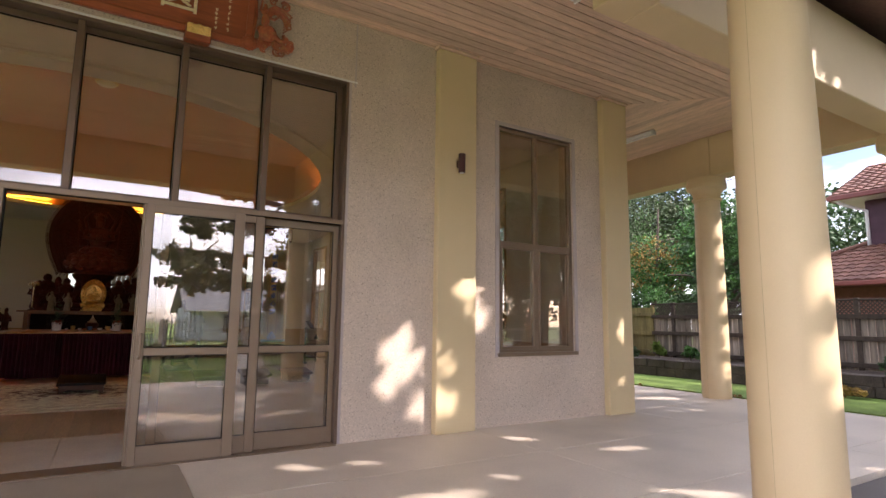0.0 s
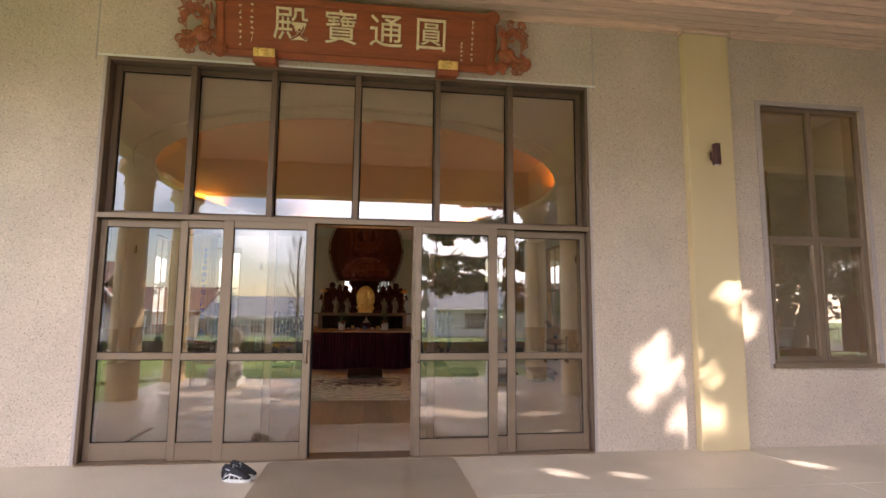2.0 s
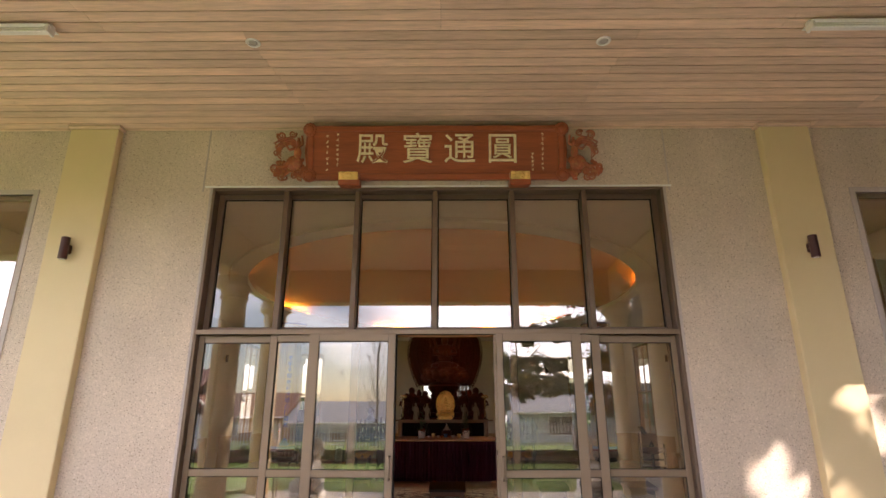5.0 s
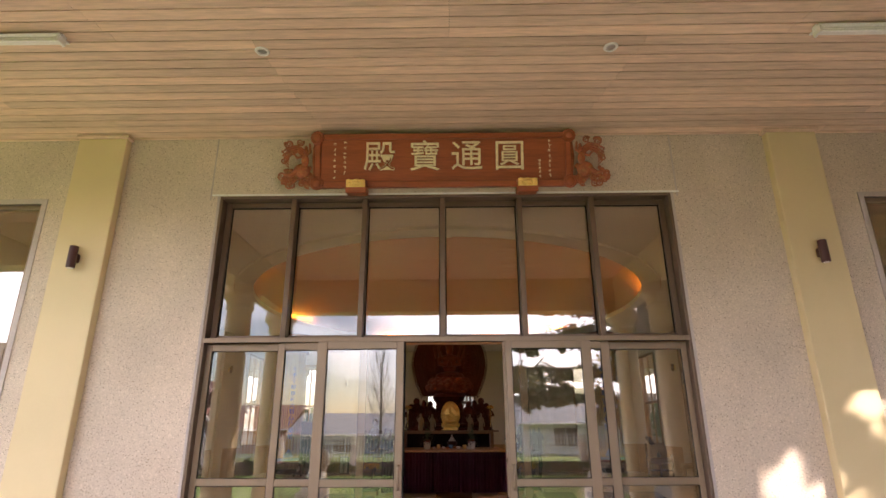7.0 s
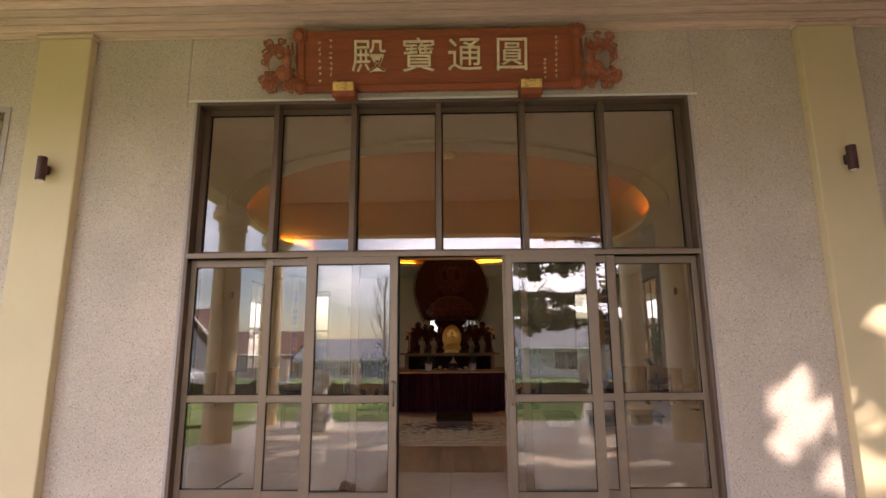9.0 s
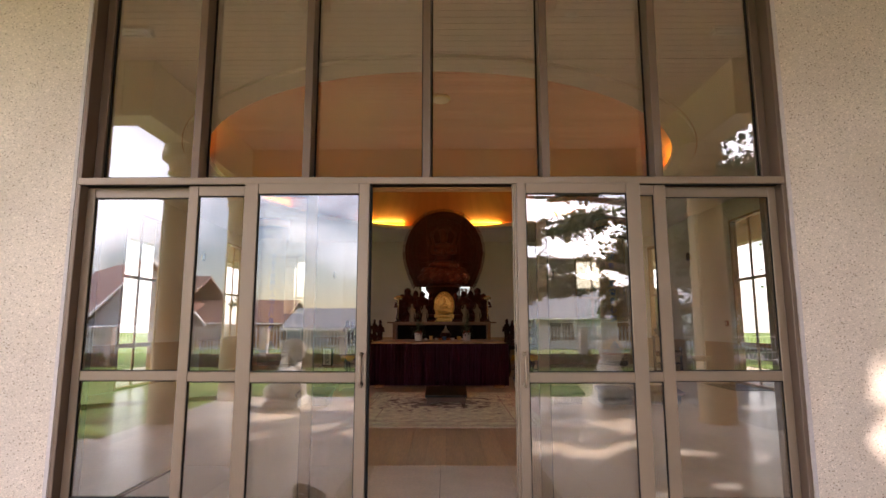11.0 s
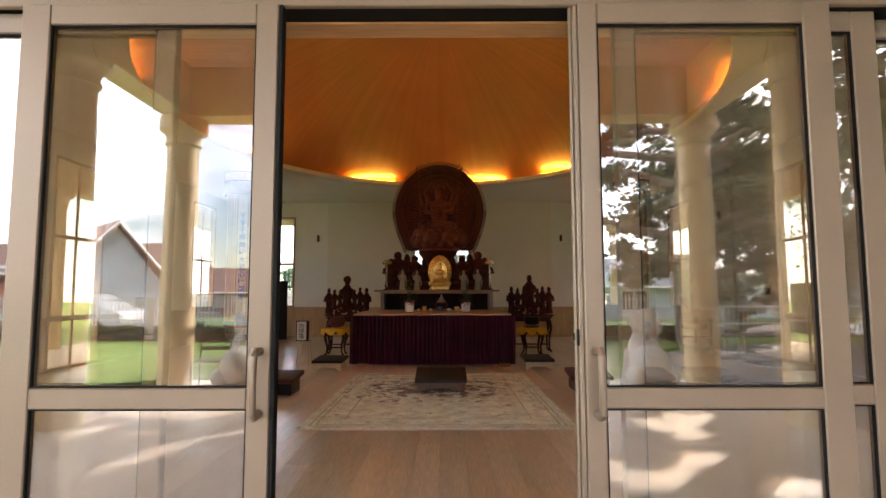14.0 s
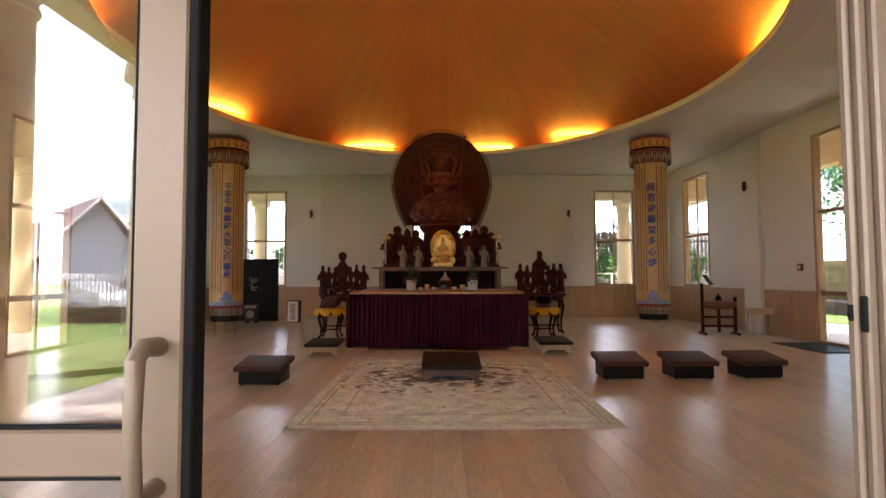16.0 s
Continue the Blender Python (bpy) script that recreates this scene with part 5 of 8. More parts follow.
def shoe(x, y, turn, flip):
    s = thing("shoe", (x, y, 0), "chunky black and white running shoe on the porch floor", "shoe", group="pair of shoes", turn=turn)
    # the sole, outline along +x
    out = []
    for k in range(24):
        a = 2 * math.pi * k / 24
        r = 1 + 0.10 * math.cos(2 * a)
        out.append((0.142 * math.cos(a) * r, (0.046 + 0.008 * math.cos(a)) * math.sin(a) - flip * 0.008 * math.sin(math.pi * (math.cos(a) + 1) / 2)))
    part("sole", prism(out, 0.0, 0.030, 0.005), SHOE_WHITE, s, "thick white wavy sole")
    bms = []
    for k in range(9):
        u = k / 8
        x_ = -0.118 + 0.225 * u
        top = 0.095 * (1 - u) ** 0.8 + 0.035 + 0.012 * math.sin(u * math.pi)
        bms.append(ball(x_, -flip * 0.006 * u, 0.03 + top * 0.35, 0.045, 0.043 - 0.006 * abs(u - 0.6), top * 0.62, 12, 8))
    whole = join(*bms)
    hull = bmesh.ops.convex_hull(whole, input=whole.verts[:])
    bmesh.ops.delete(whole, geom=list({g_ for g_ in hull["geom_interior"] + hull["geom_unused"] if isinstance(g_, bmesh.types.BMVert)}), context="VERTS")
    part("upper", whole, SHOE_BLACK, s, smooth=True)
    part("collar", moved(lathe([(0.030, 0.0), (0.040, 0.006), (0.042, 0.016), (0.034, 0.018), (0.028, 0.004)], 18, sx=1.4), pose(-0.078, 0, 0.098, 0, 14, 0)), SHOE_GREY, s, "grey padded collar", smooth=True)
    part("tongue", moved(box(-0.03, 0.03, -0.022, 0.022, 0, 0.008, 0.003), pose(-0.018, 0, 0.118, 0, 32, 0)), SHOE_GREY, s, "grey tongue")
    for k in range(5):
        part("lace", tube([(-0.012 + k * 0.018, -0.03, 0.105 - k * 0.011), (-0.006 + k * 0.018, 0, 0.124 - k * 0.0125), (0.0 + k * 0.018, 0.03, 0.105 - k * 0.011)], 0.004, 6), SHOE_WHITE, s, "white lace")
    for sy in (-1, 1):
        part("side_stripe", tube([(-0.10, sy * 0.046, 0.05), (-0.05, sy * 0.048, 0.075), (0.02, sy * 0.045, 0.06), (0.08, sy * 0.044, 0.046)], [0.006, 0.008, 0.007, 0.004], 6), SHOE_WHITE, s, "white side stripe", smooth=True)
    for sy in (-1, 1):
        for k in range(4):
            part("overlay", tube([(-0.115 + 0.055 * k, sy * 0.047, 0.034), (-0.10 + 0.052 * k, sy * (0.044 - 0.003 * k), 0.062 - 0.004 * k), (-0.088 + 0.046 * k, sy * (0.034 - 0.003 * k), 0.088 - 0.010 * k)], [0.008, 0.007, 0.005], 6), SHOE_WHITE if k % 2 else SHOE_GREY, s, "pale stitched overlay", smooth=True)
    part("toe_guard", tube([(0.085, -0.038, 0.036), (0.125, -0.02, 0.038), (0.135, 0.0, 0.04), (0.125, 0.02, 0.038), (0.085, 0.038, 0.036)], [0.008, 0.012, 0.013, 0.012, 0.008], 8), SHOE_WHITE, s, "white toe guard", smooth=True)
    s.scale = (0.86, 0.92, 0.95)
    part("heel_tab", box(-0.158, -0.148, -0.014, 0.014, 0.05, 0.12, 0.004), SHOE_GREY, s)


shoe(-1.035, -0.79, -14, 1)
shoe(-1.005, -0.675, -22, -1)

# ---- the hall: altar ----
altar = thing("altar_table", (-0.15, 8.72, 0), "long altar table with an oak top and pleated purple velvet skirt", "altar")
AW, AD = 1.55, 3.1
part("tabletop", box(-AW, AW, 0.0, AD, 0.975, 1.02, 0.008), OAK, altar)
part("carcass", box(-AW + 0.08, AW - 0.08, 0.08, AD - 0.05, 0.05, 0.974), ROSEWOOD, altar)


def pleats(x0, x1, y, z0, z1, n, amp):
    bm = bmesh.new()
    top, bot = [], []
    steps = n * 6
    for k in range(steps + 1):
        u = k / steps
        ph = u * n * 2 * math.pi
        wob = 0.25 * math.sin(u * 37.0)
        top.append(bm.verts.new((x0 + (x1 - x0) * u, y + amp * 0.35 * math.sin(ph + wob), z1)))
        bot.append(bm.verts.new((x0 + (x1 - x0) * u + 0.01 * math.sin(u * 61), y - 0.02 + amp * (1 + wob) * math.sin(ph + wob), z0)))
    for k in range(steps):
        bm.faces.new((bot[k], bot[k + 1], top[k + 1], top[k]))
    bmesh.ops.solidify(bm, geom=bm.faces[:], thickness=0.006)
    return bm


part("skirt", pleats(-AW - 0.06, AW + 0.08, 0.015, 0.04, 0.973, 40, 0.07), SKIRT, altar, "pleated dark purple velvet skirt", smooth=True)
for s in (-1, 1):
    part("side_skirt", moved(pleats(0, 1.6, 0, 0.04, 0.973, 18, 0.025), pose(s * (AW + 0.03), 0.03, 0, 0, 0, 90)), SKIRT_RED, altar, "maroon side of the skirt", smooth=True)
for x in (-1.35, 1.4):
    part("foot", lathe([(0.13, 0.0), (0.14, 0.01), (0.13, 0.045), (0.08, 0.06)], 20, cx=x, cy=0.0), OAK, altar, "round wooden foot", smooth=True)

shelf = thing("altar_shelf", (-0.09, 10.9, 1.02), "raised oak shelf with an open dark front standing on the altar", "shelf")
part("top", box(-1.485, 1.485, -0.02, 0.75, 0.44, 0.48, 0.01), SHELF_WOOD, shelf)
part("frieze", box(-1.32, 1.32, 0.0, 0.03, 0.39, 0.439, 0.004), SHELF_WOOD, shelf)
for x0, x1 in ((-1.33, -1.24), (1.24, 1.33)):
    part("post", box(x0, x1, 0.0, 0.72, 0.0, 0.439, 0.005), SHELF_WOOD, shelf)
part("back", box(-1.24, 1.24, 0.5, 0.53, 0.0, 0.439), BLACK_WOOD, shelf)
back_step = thing("altar_step", (-0.08, 11.84, 0), "tall dark wooden plinth behind the altar carrying the large statue", "plinth")
part("body", box(-1.2, 1.2, 0.0, 1.6, 0, 1.55, 0.01), BLACK_WOOD, back_step)
part("step", join(lathe([(0.62, 1.551), (0.66, 1.6), (0.5, 1.72), (0.36, 2.0), (0.38, 2.3), (0.5, 2.45), (0.52, 2.53)], 32, cy=0.58, sy=0.7)), STATUE_DARK, back_step, "turned red wooden pedestal", smooth=True)


def seated(bm_list, x, y, z, h):
    """A plain cross-legged form of height h."""
    bm_list += [ball(x, y - 0.04 * h, z + 0.10 * h, 0.36 * h, 0.24 * h, 0.11 * h, 16, 10), ball(x, y, z + 0.38 * h, 0.19 * h, 0.13 * h, 0.25 * h, 14, 10), ball(x, y, z + 0.55 * h, 0.25 * h, 0.12 * h, 0.10 * h, 14, 8),
                ball(x, y - 0.01 * h, z + 0.75 * h, 0.095 * h, 0.10 * h, 0.125 * h, 14, 10), lathe([(0.095 * h, z + 0.82 * h), (0.10 * h, z + 0.86 * h), (0.07 * h, z + 0.93 * h), (0.02 * h, z + h)], 12, cx=x, cy=y),
                ball(x, y - 0.14 * h, z + 0.40 * h, 0.06 * h, 0.05 * h, 0.09 * h, 8, 6)]
    for s in (-1, 1):
        bm_list.append(tube([(x + s * 0.23 * h, y, z + 0.57 * h), (x + s * 0.27 * h, y - 0.06 * h, z + 0.40 * h), (x + s * 0.06 * h, y - 0.15 * h, z + 0.36 * h)], [0.06 * h, 0.055 * h, 0.04 * h], 8))


def standing(bm_list, x, y, z, h, r=0.16):
    """A plain robed upright form of height h."""
    bm_list += [lathe([(r * 1.0 * h, z), (r * 1.05 * h, z + 0.06 * h), (r * 0.85 * h, z + 0.3 * h), (r * 0.95 * h, z + 0.55 * h), (r * 1.05 * h, z + 0.68 * h), (r * 0.6 * h, z + 0.78 * h), (r * 0.4 * h, z + 0.81 * h)], 12, cx=x, cy=y, sy=0.75),
                ball(x, y, z + 0.875 * h, r * 0.52 * h, r * 0.52 * h, 0.085 * h, 10, 8), lathe([(r * 0.5 * h, z + 0.91 * h), (r * 0.4 * h, z + 0.96 * h), (r * 0.1 * h, z + h)], 10, cx=x, cy=y)]
    for s in (-1, 1):
        bm_list.append(tube([(x + s * r * 1.0 * h, y, z + 0.66 * h), (x + s * r * 1.3 * h, y - 0.03 * h, z + 0.5 * h), (x + s * 0.25 * r * h, y - r * h, z + 0.48 * h)], [0.05 * h, 0.045 * h, 0.03 * h], 6))


def great_statue():
    """The tall wooden figure on a lotus before an oval halo of rays."""
    bms = []
    cz, cy, hx, hz = 3.65, 12.62, 1.255, 1.33
    up = 0.22  # the lotus above its first height

    def oval(a, k=1.0):
        """Halo outline: round above, narrowing gently to a cut foot below."""
        s_ = math.sin(a)
        if s_ >= 0:
            return hx * k * math.cos(a), hz * k * s_
        u = -a if a < 0 else 2 * math.pi - a
        u = u if u <= math.pi / 2 else math.pi - u
        f = u / (math.pi / 2)
        side_ = 1 if math.cos(a) >= 0 else -1
        f2 = min(f * 1.25, 1.0)
        foot = 1.0 if f <= 0.8 else 1.0 - (f - 0.8) / 0.2
        return side_ * hx * k * (1 - 0.27 * f2 ** 1.7) * foot, -1.14 * k * f2
    seg = 96
    angles = [-math.pi / 2 + 2 * math.pi * i / seg for i in range(seg)]
    disc = bmesh.new()
    rows = []
    for q, rk in enumerate((0.30, 0.50, 0.53, 0.66, 0.69, 0.78, 0.80, 0.87, 0.89, 0.955)):
        rows.append([disc.verts.new((oval(a, rk)[0], cy - (0.03 if q % 2 else 0.0), cz + oval(a, rk)[1])) for a in angles])
    centre = disc.verts.new((0, cy, cz))
    for i in range(seg):
        disc.faces.new((centre, rows[0][(i + 1) % seg], rows[0][i]))
    for a_, b_ in zip(rows, rows[1:]):
        for i in range(seg):
            disc.faces.new((a_[i], a_[(i + 1) % seg], b_[(i + 1) % seg], b_[i]))
    bmesh.ops.solidify(disc, geom=disc.faces[:], thickness=0.06)
    bmesh.ops.recalc_face_normals(disc, faces=disc.faces[:])
    bms.append(disc)
    # concentric rows of fine rays
    for k0, k1, n, r_in in ((0.95, 1.018, 184, 0.013), (0.865, 0.925, 118, 0.017), (0.795, 0.855, 110, 0.017), (0.73, 0.785, 128, 0.016), (0.665, 0.72, 112, 0.016)):
        for k in range(n):
            a = -math.pi / 2 + 2 * math.pi * (k + 0.5) / n
            if math.sin(a) < -0.985:
                continue
            (x0, z0), (xm, zm), (x1, z1) = oval(a, k0), oval(a, (k0 + k1) / 2), oval(a, k1)
            bms.append(tube([(x0, cy - 0.025, cz + z0), (xm, cy - 0.05, cz + zm), (x1, cy - 0.035, cz + z1)], [r_in * 0.6, r_in, r_in * 0.5], 4))
    # fans of arms in three rows, each with a small hand-held emblem
    r_ = random.Random(17)
    for row, (r1, cnt) in enumerate(((0.46, 20), (0.58, 26), (0.66, 30))):
        for k in range(cnt):
            a = radians(-38 + 256 * (k + 0.5) / cnt)
            if math.sin(a) > 0.9:
                continue
            xa, za = oval(a)
            j_ = r_.uniform(0.94, 1.05)
            bms.append(tube([(xa * 0.22, cy - 0.16 + 0.02 * row, cz - 0.12 + za * 0.22), (xa * r1 * 0.62, cy - 0.15 + 0.03 * row, cz + za * r1 * 0.62 - 0.07), (xa * r1 * j_, cy - 0.13 + 0.02 * row, cz + za * r1 * j_)], [0.045, 0.034, 0.024], 6))
            bms.append(ball(xa * r1 * j_, cy - 0.15 + 0.02 * row, cz + za * r1 * j_, r_.uniform(0.022, 0.04), 0.025, r_.uniform(0.03, 0.05), 6, 5))
    halo, bms = bms, []
    for s in (-1, 1):
        bms.append(tube([(s * 0.46, cy - 0.42, 2.86), (s * 0.50, cy - 0.36, 3.7), (s * 0.55, cy - 0.16, 4.52)], 0.019, 6))
        for off in (-0.06, 0, 0.06):
            bms.append(tube([(s * 0.55, cy - 0.15, 4.48), (s * 0.55 + off, cy - 0.15, 4.54), (s * 0.55 + off * 1.05, cy - 0.15, 4.66 + (0.04 if off == 0 else 0))], [0.018, 0.018, 0.008], 5))
        bms.append(tube([(s * 0.28, cy - 0.25, 3.48), (s * 0.42, cy - 0.33, 3.56), (s * 0.50, cy - 0.38, 3.84)], [0.065, 0.05, 0.035], 8))
        bms.append(tube([(s * 0.26, cy - 0.22, 3.52), (s * 0.38, cy - 0.22, 3.9), (s * 0.16, cy - 0.24, 4.16)], [0.05, 0.04, 0.03], 8))
    # lotus with overlapping petals
    lx, ly = cy - 0.2, 0.62
    bms.append(lathe([(0.50, 2.31), (0.56, 2.36), (0.45, 2.42), (0.60, 2.50), (0.68, 2.60), (0.64, 2.70), (0.58, 2.76), (0.62, 2.82), (0.58, 2.88)], 32, cy=lx, sy=ly))
    for ring_z, rr, cnt, hh, ph in ((2.50, 0.62, 17, 0.10, 0.0), (2.61, 0.69, 17, 0.11, 0.5), (2.74, 0.62, 15, 0.10, 0.0), (2.84, 0.57, 15, 0.08, 0.5)):
        for k in range(cnt):
            a = 2 * math.pi * (k + ph) / cnt
            bms.append(ball(rr * math.cos(a), lx + ly * rr * math.sin(a), ring_z, 0.115, 0.06, hh, 8, 6))
    seated(bms, 0, cy - 0.28, 2.85, 1.27)
    # crown, necklace, folds
    for k in range(7):
        bms.append(ball(-0.15 + 0.05 * k, cy - 0.36, 4.0 + 0.02 * (3 - abs(k - 3)), 0.028, 0.03, 0.06, 8, 6))
        bms.append(ball(-0.15 + 0.05 * k, cy - 0.43, 3.56 - 0.018 * (9 - (k - 3) ** 2), 0.022, 0.02, 0.022, 6, 5))
    for k in range(9):
        bms.append(tube([(-0.42 + 0.105 * k, cy - 0.60, 2.89), (-0.36 + 0.09 * k, cy - 0.62, 3.0), (-0.25 + 0.062 * k, cy - 0.48, 3.10)], [0.014, 0.018, 0.01], 5))
    body = moved(join(*bms), Matrix.Translation((0, 0, up)))
    rays = join(*halo)
    halo_faces = len(rays.faces)
    st = part("large_statue", carved(join(rays, body), 0.004, 22.0, 0), STATUE, smooth=True)
    st.data.materials.append(STATUE_BODY)
    for f in st.data.polygons[halo_faces:]:
        f.material_index = 1
    st.location = (-0.04, 0, 0)
    return tagged(st, "large reddish wooden seated statue with an oval rayed halo", "statue")


great_statue()


def figure_group(name, x, y, z, w, h, material, label, tall):
    """One carved block: a tall middle form with smaller ones round it on rocks."""
    bms = [prism([(x - w / 2, y - 0.16), (x + w / 2, y - 0.16), (x + w / 2, y + 0.16), (x - w / 2, y + 0.16)], z, z + 0.04, 0.006)]
    for k in range(46):
        dx = rng.uniform(-0.46, 0.46)
        bms.append(ball(x + dx * w, y + rng.uniform(-0.13, 0.1), z + 0.05 + rng.uniform(0, 0.30) * (1 - 1.1 * abs(dx)), rng.uniform(0.03, 0.07), 0.06, rng.uniform(0.03, 0.07), 7, 5))
    if tall:
        standing(bms, x - 0.02, y + 0.02, z + 0.2, h * 0.8, 0.15)
        bms.append(lathe([(0.042, z + h * 0.86), (0.05, z + h * 0.96), (0.042, z + h * 1.0)], 10, cx=x - 0.02, cy=y + 0.02))
    else:
        standing(bms, x - 0.02, y, z + 0.16, h * 0.78, 0.16)
        bms += [ball(x - 0.02 + 0.06 * math.cos(q * 0.7), y, z + h * 0.93 + 0.06 * math.sin(q * 0.7), 0.038, 0.045, 0.038, 8, 6) for q in range(9)]
    for dx, hh, dz in ((-0.44, 0.66, 0.06), (-0.3, 0.52, 0.16), (-0.17, 0.44, 0.22), (-0.36, 0.34, 0.0), (0.16, 0.46, 0.22), (0.28, 0.55, 0.18), (0.43, 0.66, 0.06), (0.3, 0.34, 0.0), (0.03, 0.34, 0.04)):
        standing(bms, x + dx * w, y - 0.05 + 0.06 * (hh > 0.53), z + dz, hh * h, 0.125)
    for k in range(16):  # ribbons, twigs and raised emblems between them
        dx = rng.uniform(-0.42, 0.42)
        z0_ = z + 0.15 + h * rng.uniform(0.1, 0.45) * (1 - abs(dx))
        lean_ = rng.uniform(-0.1, 0.1)
        bms.append(tube([(x + dx * w, y - 0.08, z0_), (x + dx * w + lean_, y - 0.1, z0_ + 0.09), (x + dx * w + lean_ * 0.4, y - 0.08, z0_ + 0.2)], [0.014, 0.011, 0.006], 5))
    return tagged(part(name, carved(join(*bms), 0.014, 34.0), material, smooth=True), label, "statue")


def carved_stand(name, x, y, w, d, h, label):
    """A rosewood stand with curved legs."""
    s = thing(name, (x, y, 0), label, "stand")
    part("top", box(-w / 2, w / 2, -d / 2, d / 2, h - 0.04, h, 0.008), ROSEWOOD, s)
    part("apron", box(-w / 2 + 0.03, w / 2 - 0.03, -d / 2 + 0.03, d / 2 - 0.03, h - 0.12, h - 0.041, 0.006), ROSEWOOD, s)
    for sx in (-1, 1):
        for sy in (-1, 1):
            bx, by = sx * (w / 2 - 0.05), sy * (d / 2 - 0.05)
            part("leg", tube([(bx, by, h - 0.1), (bx + sx * 0.03, by + sy * 0.02, h * 0.7), (bx - sx * 0.02, by, h * 0.35), (bx - sx * 0.01, by, 0.08), (bx + sx * 0.035, by + sy * 0.02, 0.02)], [0.036, 0.034, 0.024, 0.02, 0.03], 8), ROSEWOOD, s, smooth=True)
    part("stretcher", box(-w / 2 + 0.06, w / 2 - 0.06, -0.02, 0.02, 0.17, 0.20, 0.004), ROSEWOOD, s)
    return s


def yellow_cover(x, y, z, r):
    """Satin cover with a scalloped hanging edge."""
    c = thing("table_cover", (x, y, z), "yellow satin cover with a scalloped edge on the small stand", "cloth", group="yellow covers")
    bm = bmesh.new()
    seg = 72
    rows = []
    for rr, dz, wav in ((0.02, 0.004, 0), (r * 0.9, 0.004, 0), (r, -0.002, 0), (r + 0.012, -0.05, 0.004)):
        rows.append([bm.verts.new(((rr + wav * math.sin(12 * 2 * math.pi * i / seg)) * math.cos(2 * math.pi * i / seg), (rr + wav * math.sin(12 * 2 * math.pi * i / seg)) * math.sin(2 * math.pi * i / seg), dz)) for i in range(seg)])
    rows.append([bm.verts.new(((r + 0.02) * math.cos(2 * math.pi * i / seg), (r + 0.02) * math.sin(2 * math.pi * i / seg), -0.055 - 0.085 * abs(math.sin(9 * math.pi * i / seg)) ** 0.7)) for i in range(seg)])
    for a_, b_ in zip(rows, rows[1:]):
        for i in range(seg):
            bm.faces.new((a_[i], a_[(i + 1) % seg], b_[(i + 1) % seg], b_[i]))
    bmesh.ops.recalc_face_normals(bm, faces=bm.faces[:])
    bmesh.ops.solidify(bm, geom=bm.faces[:], thickness=0.004)
    part("cloth", bm, YELLOW, c, smooth=True)


for s, x, xi in ((-1, -2.28, -2.40), (1, 2.2, 2.1)):
    carved_stand("statue_stand", x, 11.4, 0.96, 0.42, 0.86, "tall dark rosewood stand with curved legs beside the altar")
    figure_group("figure_group", x, 11.4, 0.862, 1.06, 0.96 if s < 0 else 1.0, STATUE_DARK, "dark rosewood carving of one tall and several small figures", s > 0)
    carved_stand("instrument_stand", xi, 10.6, 0.46, 0.46, 0.62, "small dark rosewood stand with curved legs holding an instrument")
    yellow_cover(xi, 10.6, 0.622, 0.33)
fish = thing("wooden_fish", (-2.40, 10.6, 0.631), "reddish wooden fish drum on the yellow cover", "drum")
part("shell", join(ball(0.02, 0, 0.13, 0.19, 0.15, 0.13, 18, 12), ball(-0.14, 0, 0.05, 0.10, 0.07, 0.05, 12, 8), ball(0.13, -0.02, 0.17, 0.08, 0.10, 0.08, 12, 8)), STATUE, fish, smooth=True)
part("slot", moved(box(-0.10, 0.12, -0.012, 0.012, -0.006, 0.006), pose(0.03, -0.135, 0.12, 0, -12, 0)), BLACK, fish, "dark sound slot")
bowl = thing("bowl_gong", (2.10, 10.6, 0.631), "round black bowl gong on the yellow cover", "gong")
part("cushion", lathe([(0.15, 0.0), (0.18, 0.02), (0.16, 0.045), (0.12, 0.05)], 24), MAROON, bowl, smooth=True)
part("bowl", lathe([(0.06, 0.051), (0.15, 0.08), (0.185, 0.16), (0.175, 0.235), (0.168, 0.24), (0.16, 0.235), (0.165, 0.16), (0.05, 0.075)], 28), BLACK, bowl, smooth=True)

# on the shelf
gold_st = []
for k in range(3):
    gold_st.append(moved(lathe([(0.245 - 0.06 * k, -0.012 - 0.01 * k), (0.262 - 0.06 * k, 0.0), (0.245 - 0.06 * k, 0.012 + 0.01 * k)], 40, sy=1.35), pose(0, 0, 0.40, 90, 0, 0)))
gold_st += [moved(lathe([(0.02, -0.02), (0.24, -0.015), (0.24, 0.01)], 40, sy=1.35), pose(0, 0.01, 0.40, 90, 0, 0))]
for k in range(22):
    a = 2 * math.pi * k / 22
    gold_st.append(ball(0.22 * math.cos(a), -0.02, 0.40 + 0.30 * math.sin(a), 0.03, 0.03, 0.034, 8, 6))
seated(gold_st, 0, -0.06, 0.17, 0.42)
gold_st += [box(-0.2, 0.2, -0.14, 0.06, 0.0, 0.09, 0.02), box(-0.25, -0.14, -0.12, 0.05, 0.09, 0.19, 0.02), box(0.14, 0.25, -0.12, 0.05, 0.09, 0.19, 0.02), lathe([(0.15, 0.09), (0.2, 0.13), (0.14, 0.17)], 20, cy=-0.05, sy=0.6)]
for k in range(46):
    a = 2 * math.pi * k / 46
    gold_st.append(ball(0.165 * math.cos(a), -0.03, 0.40 + 0.225 * math.sin(a), 0.016, 0.02, 0.018, 6, 5))
    gold_st.append(ball(0.25 * math.cos(a), -0.012, 0.40 + 0.34 * math.sin(a), 0.014, 0.02, 0.016, 6, 5))
for k in range(30):
    gold_st.append(ball(-0.22 + 0.44 * ((k * 7) % 30) / 29, -0.15, 0.02 + 0.13 * (k % 5) / 4, 0.02, 0.014, 0.016, 6, 5))
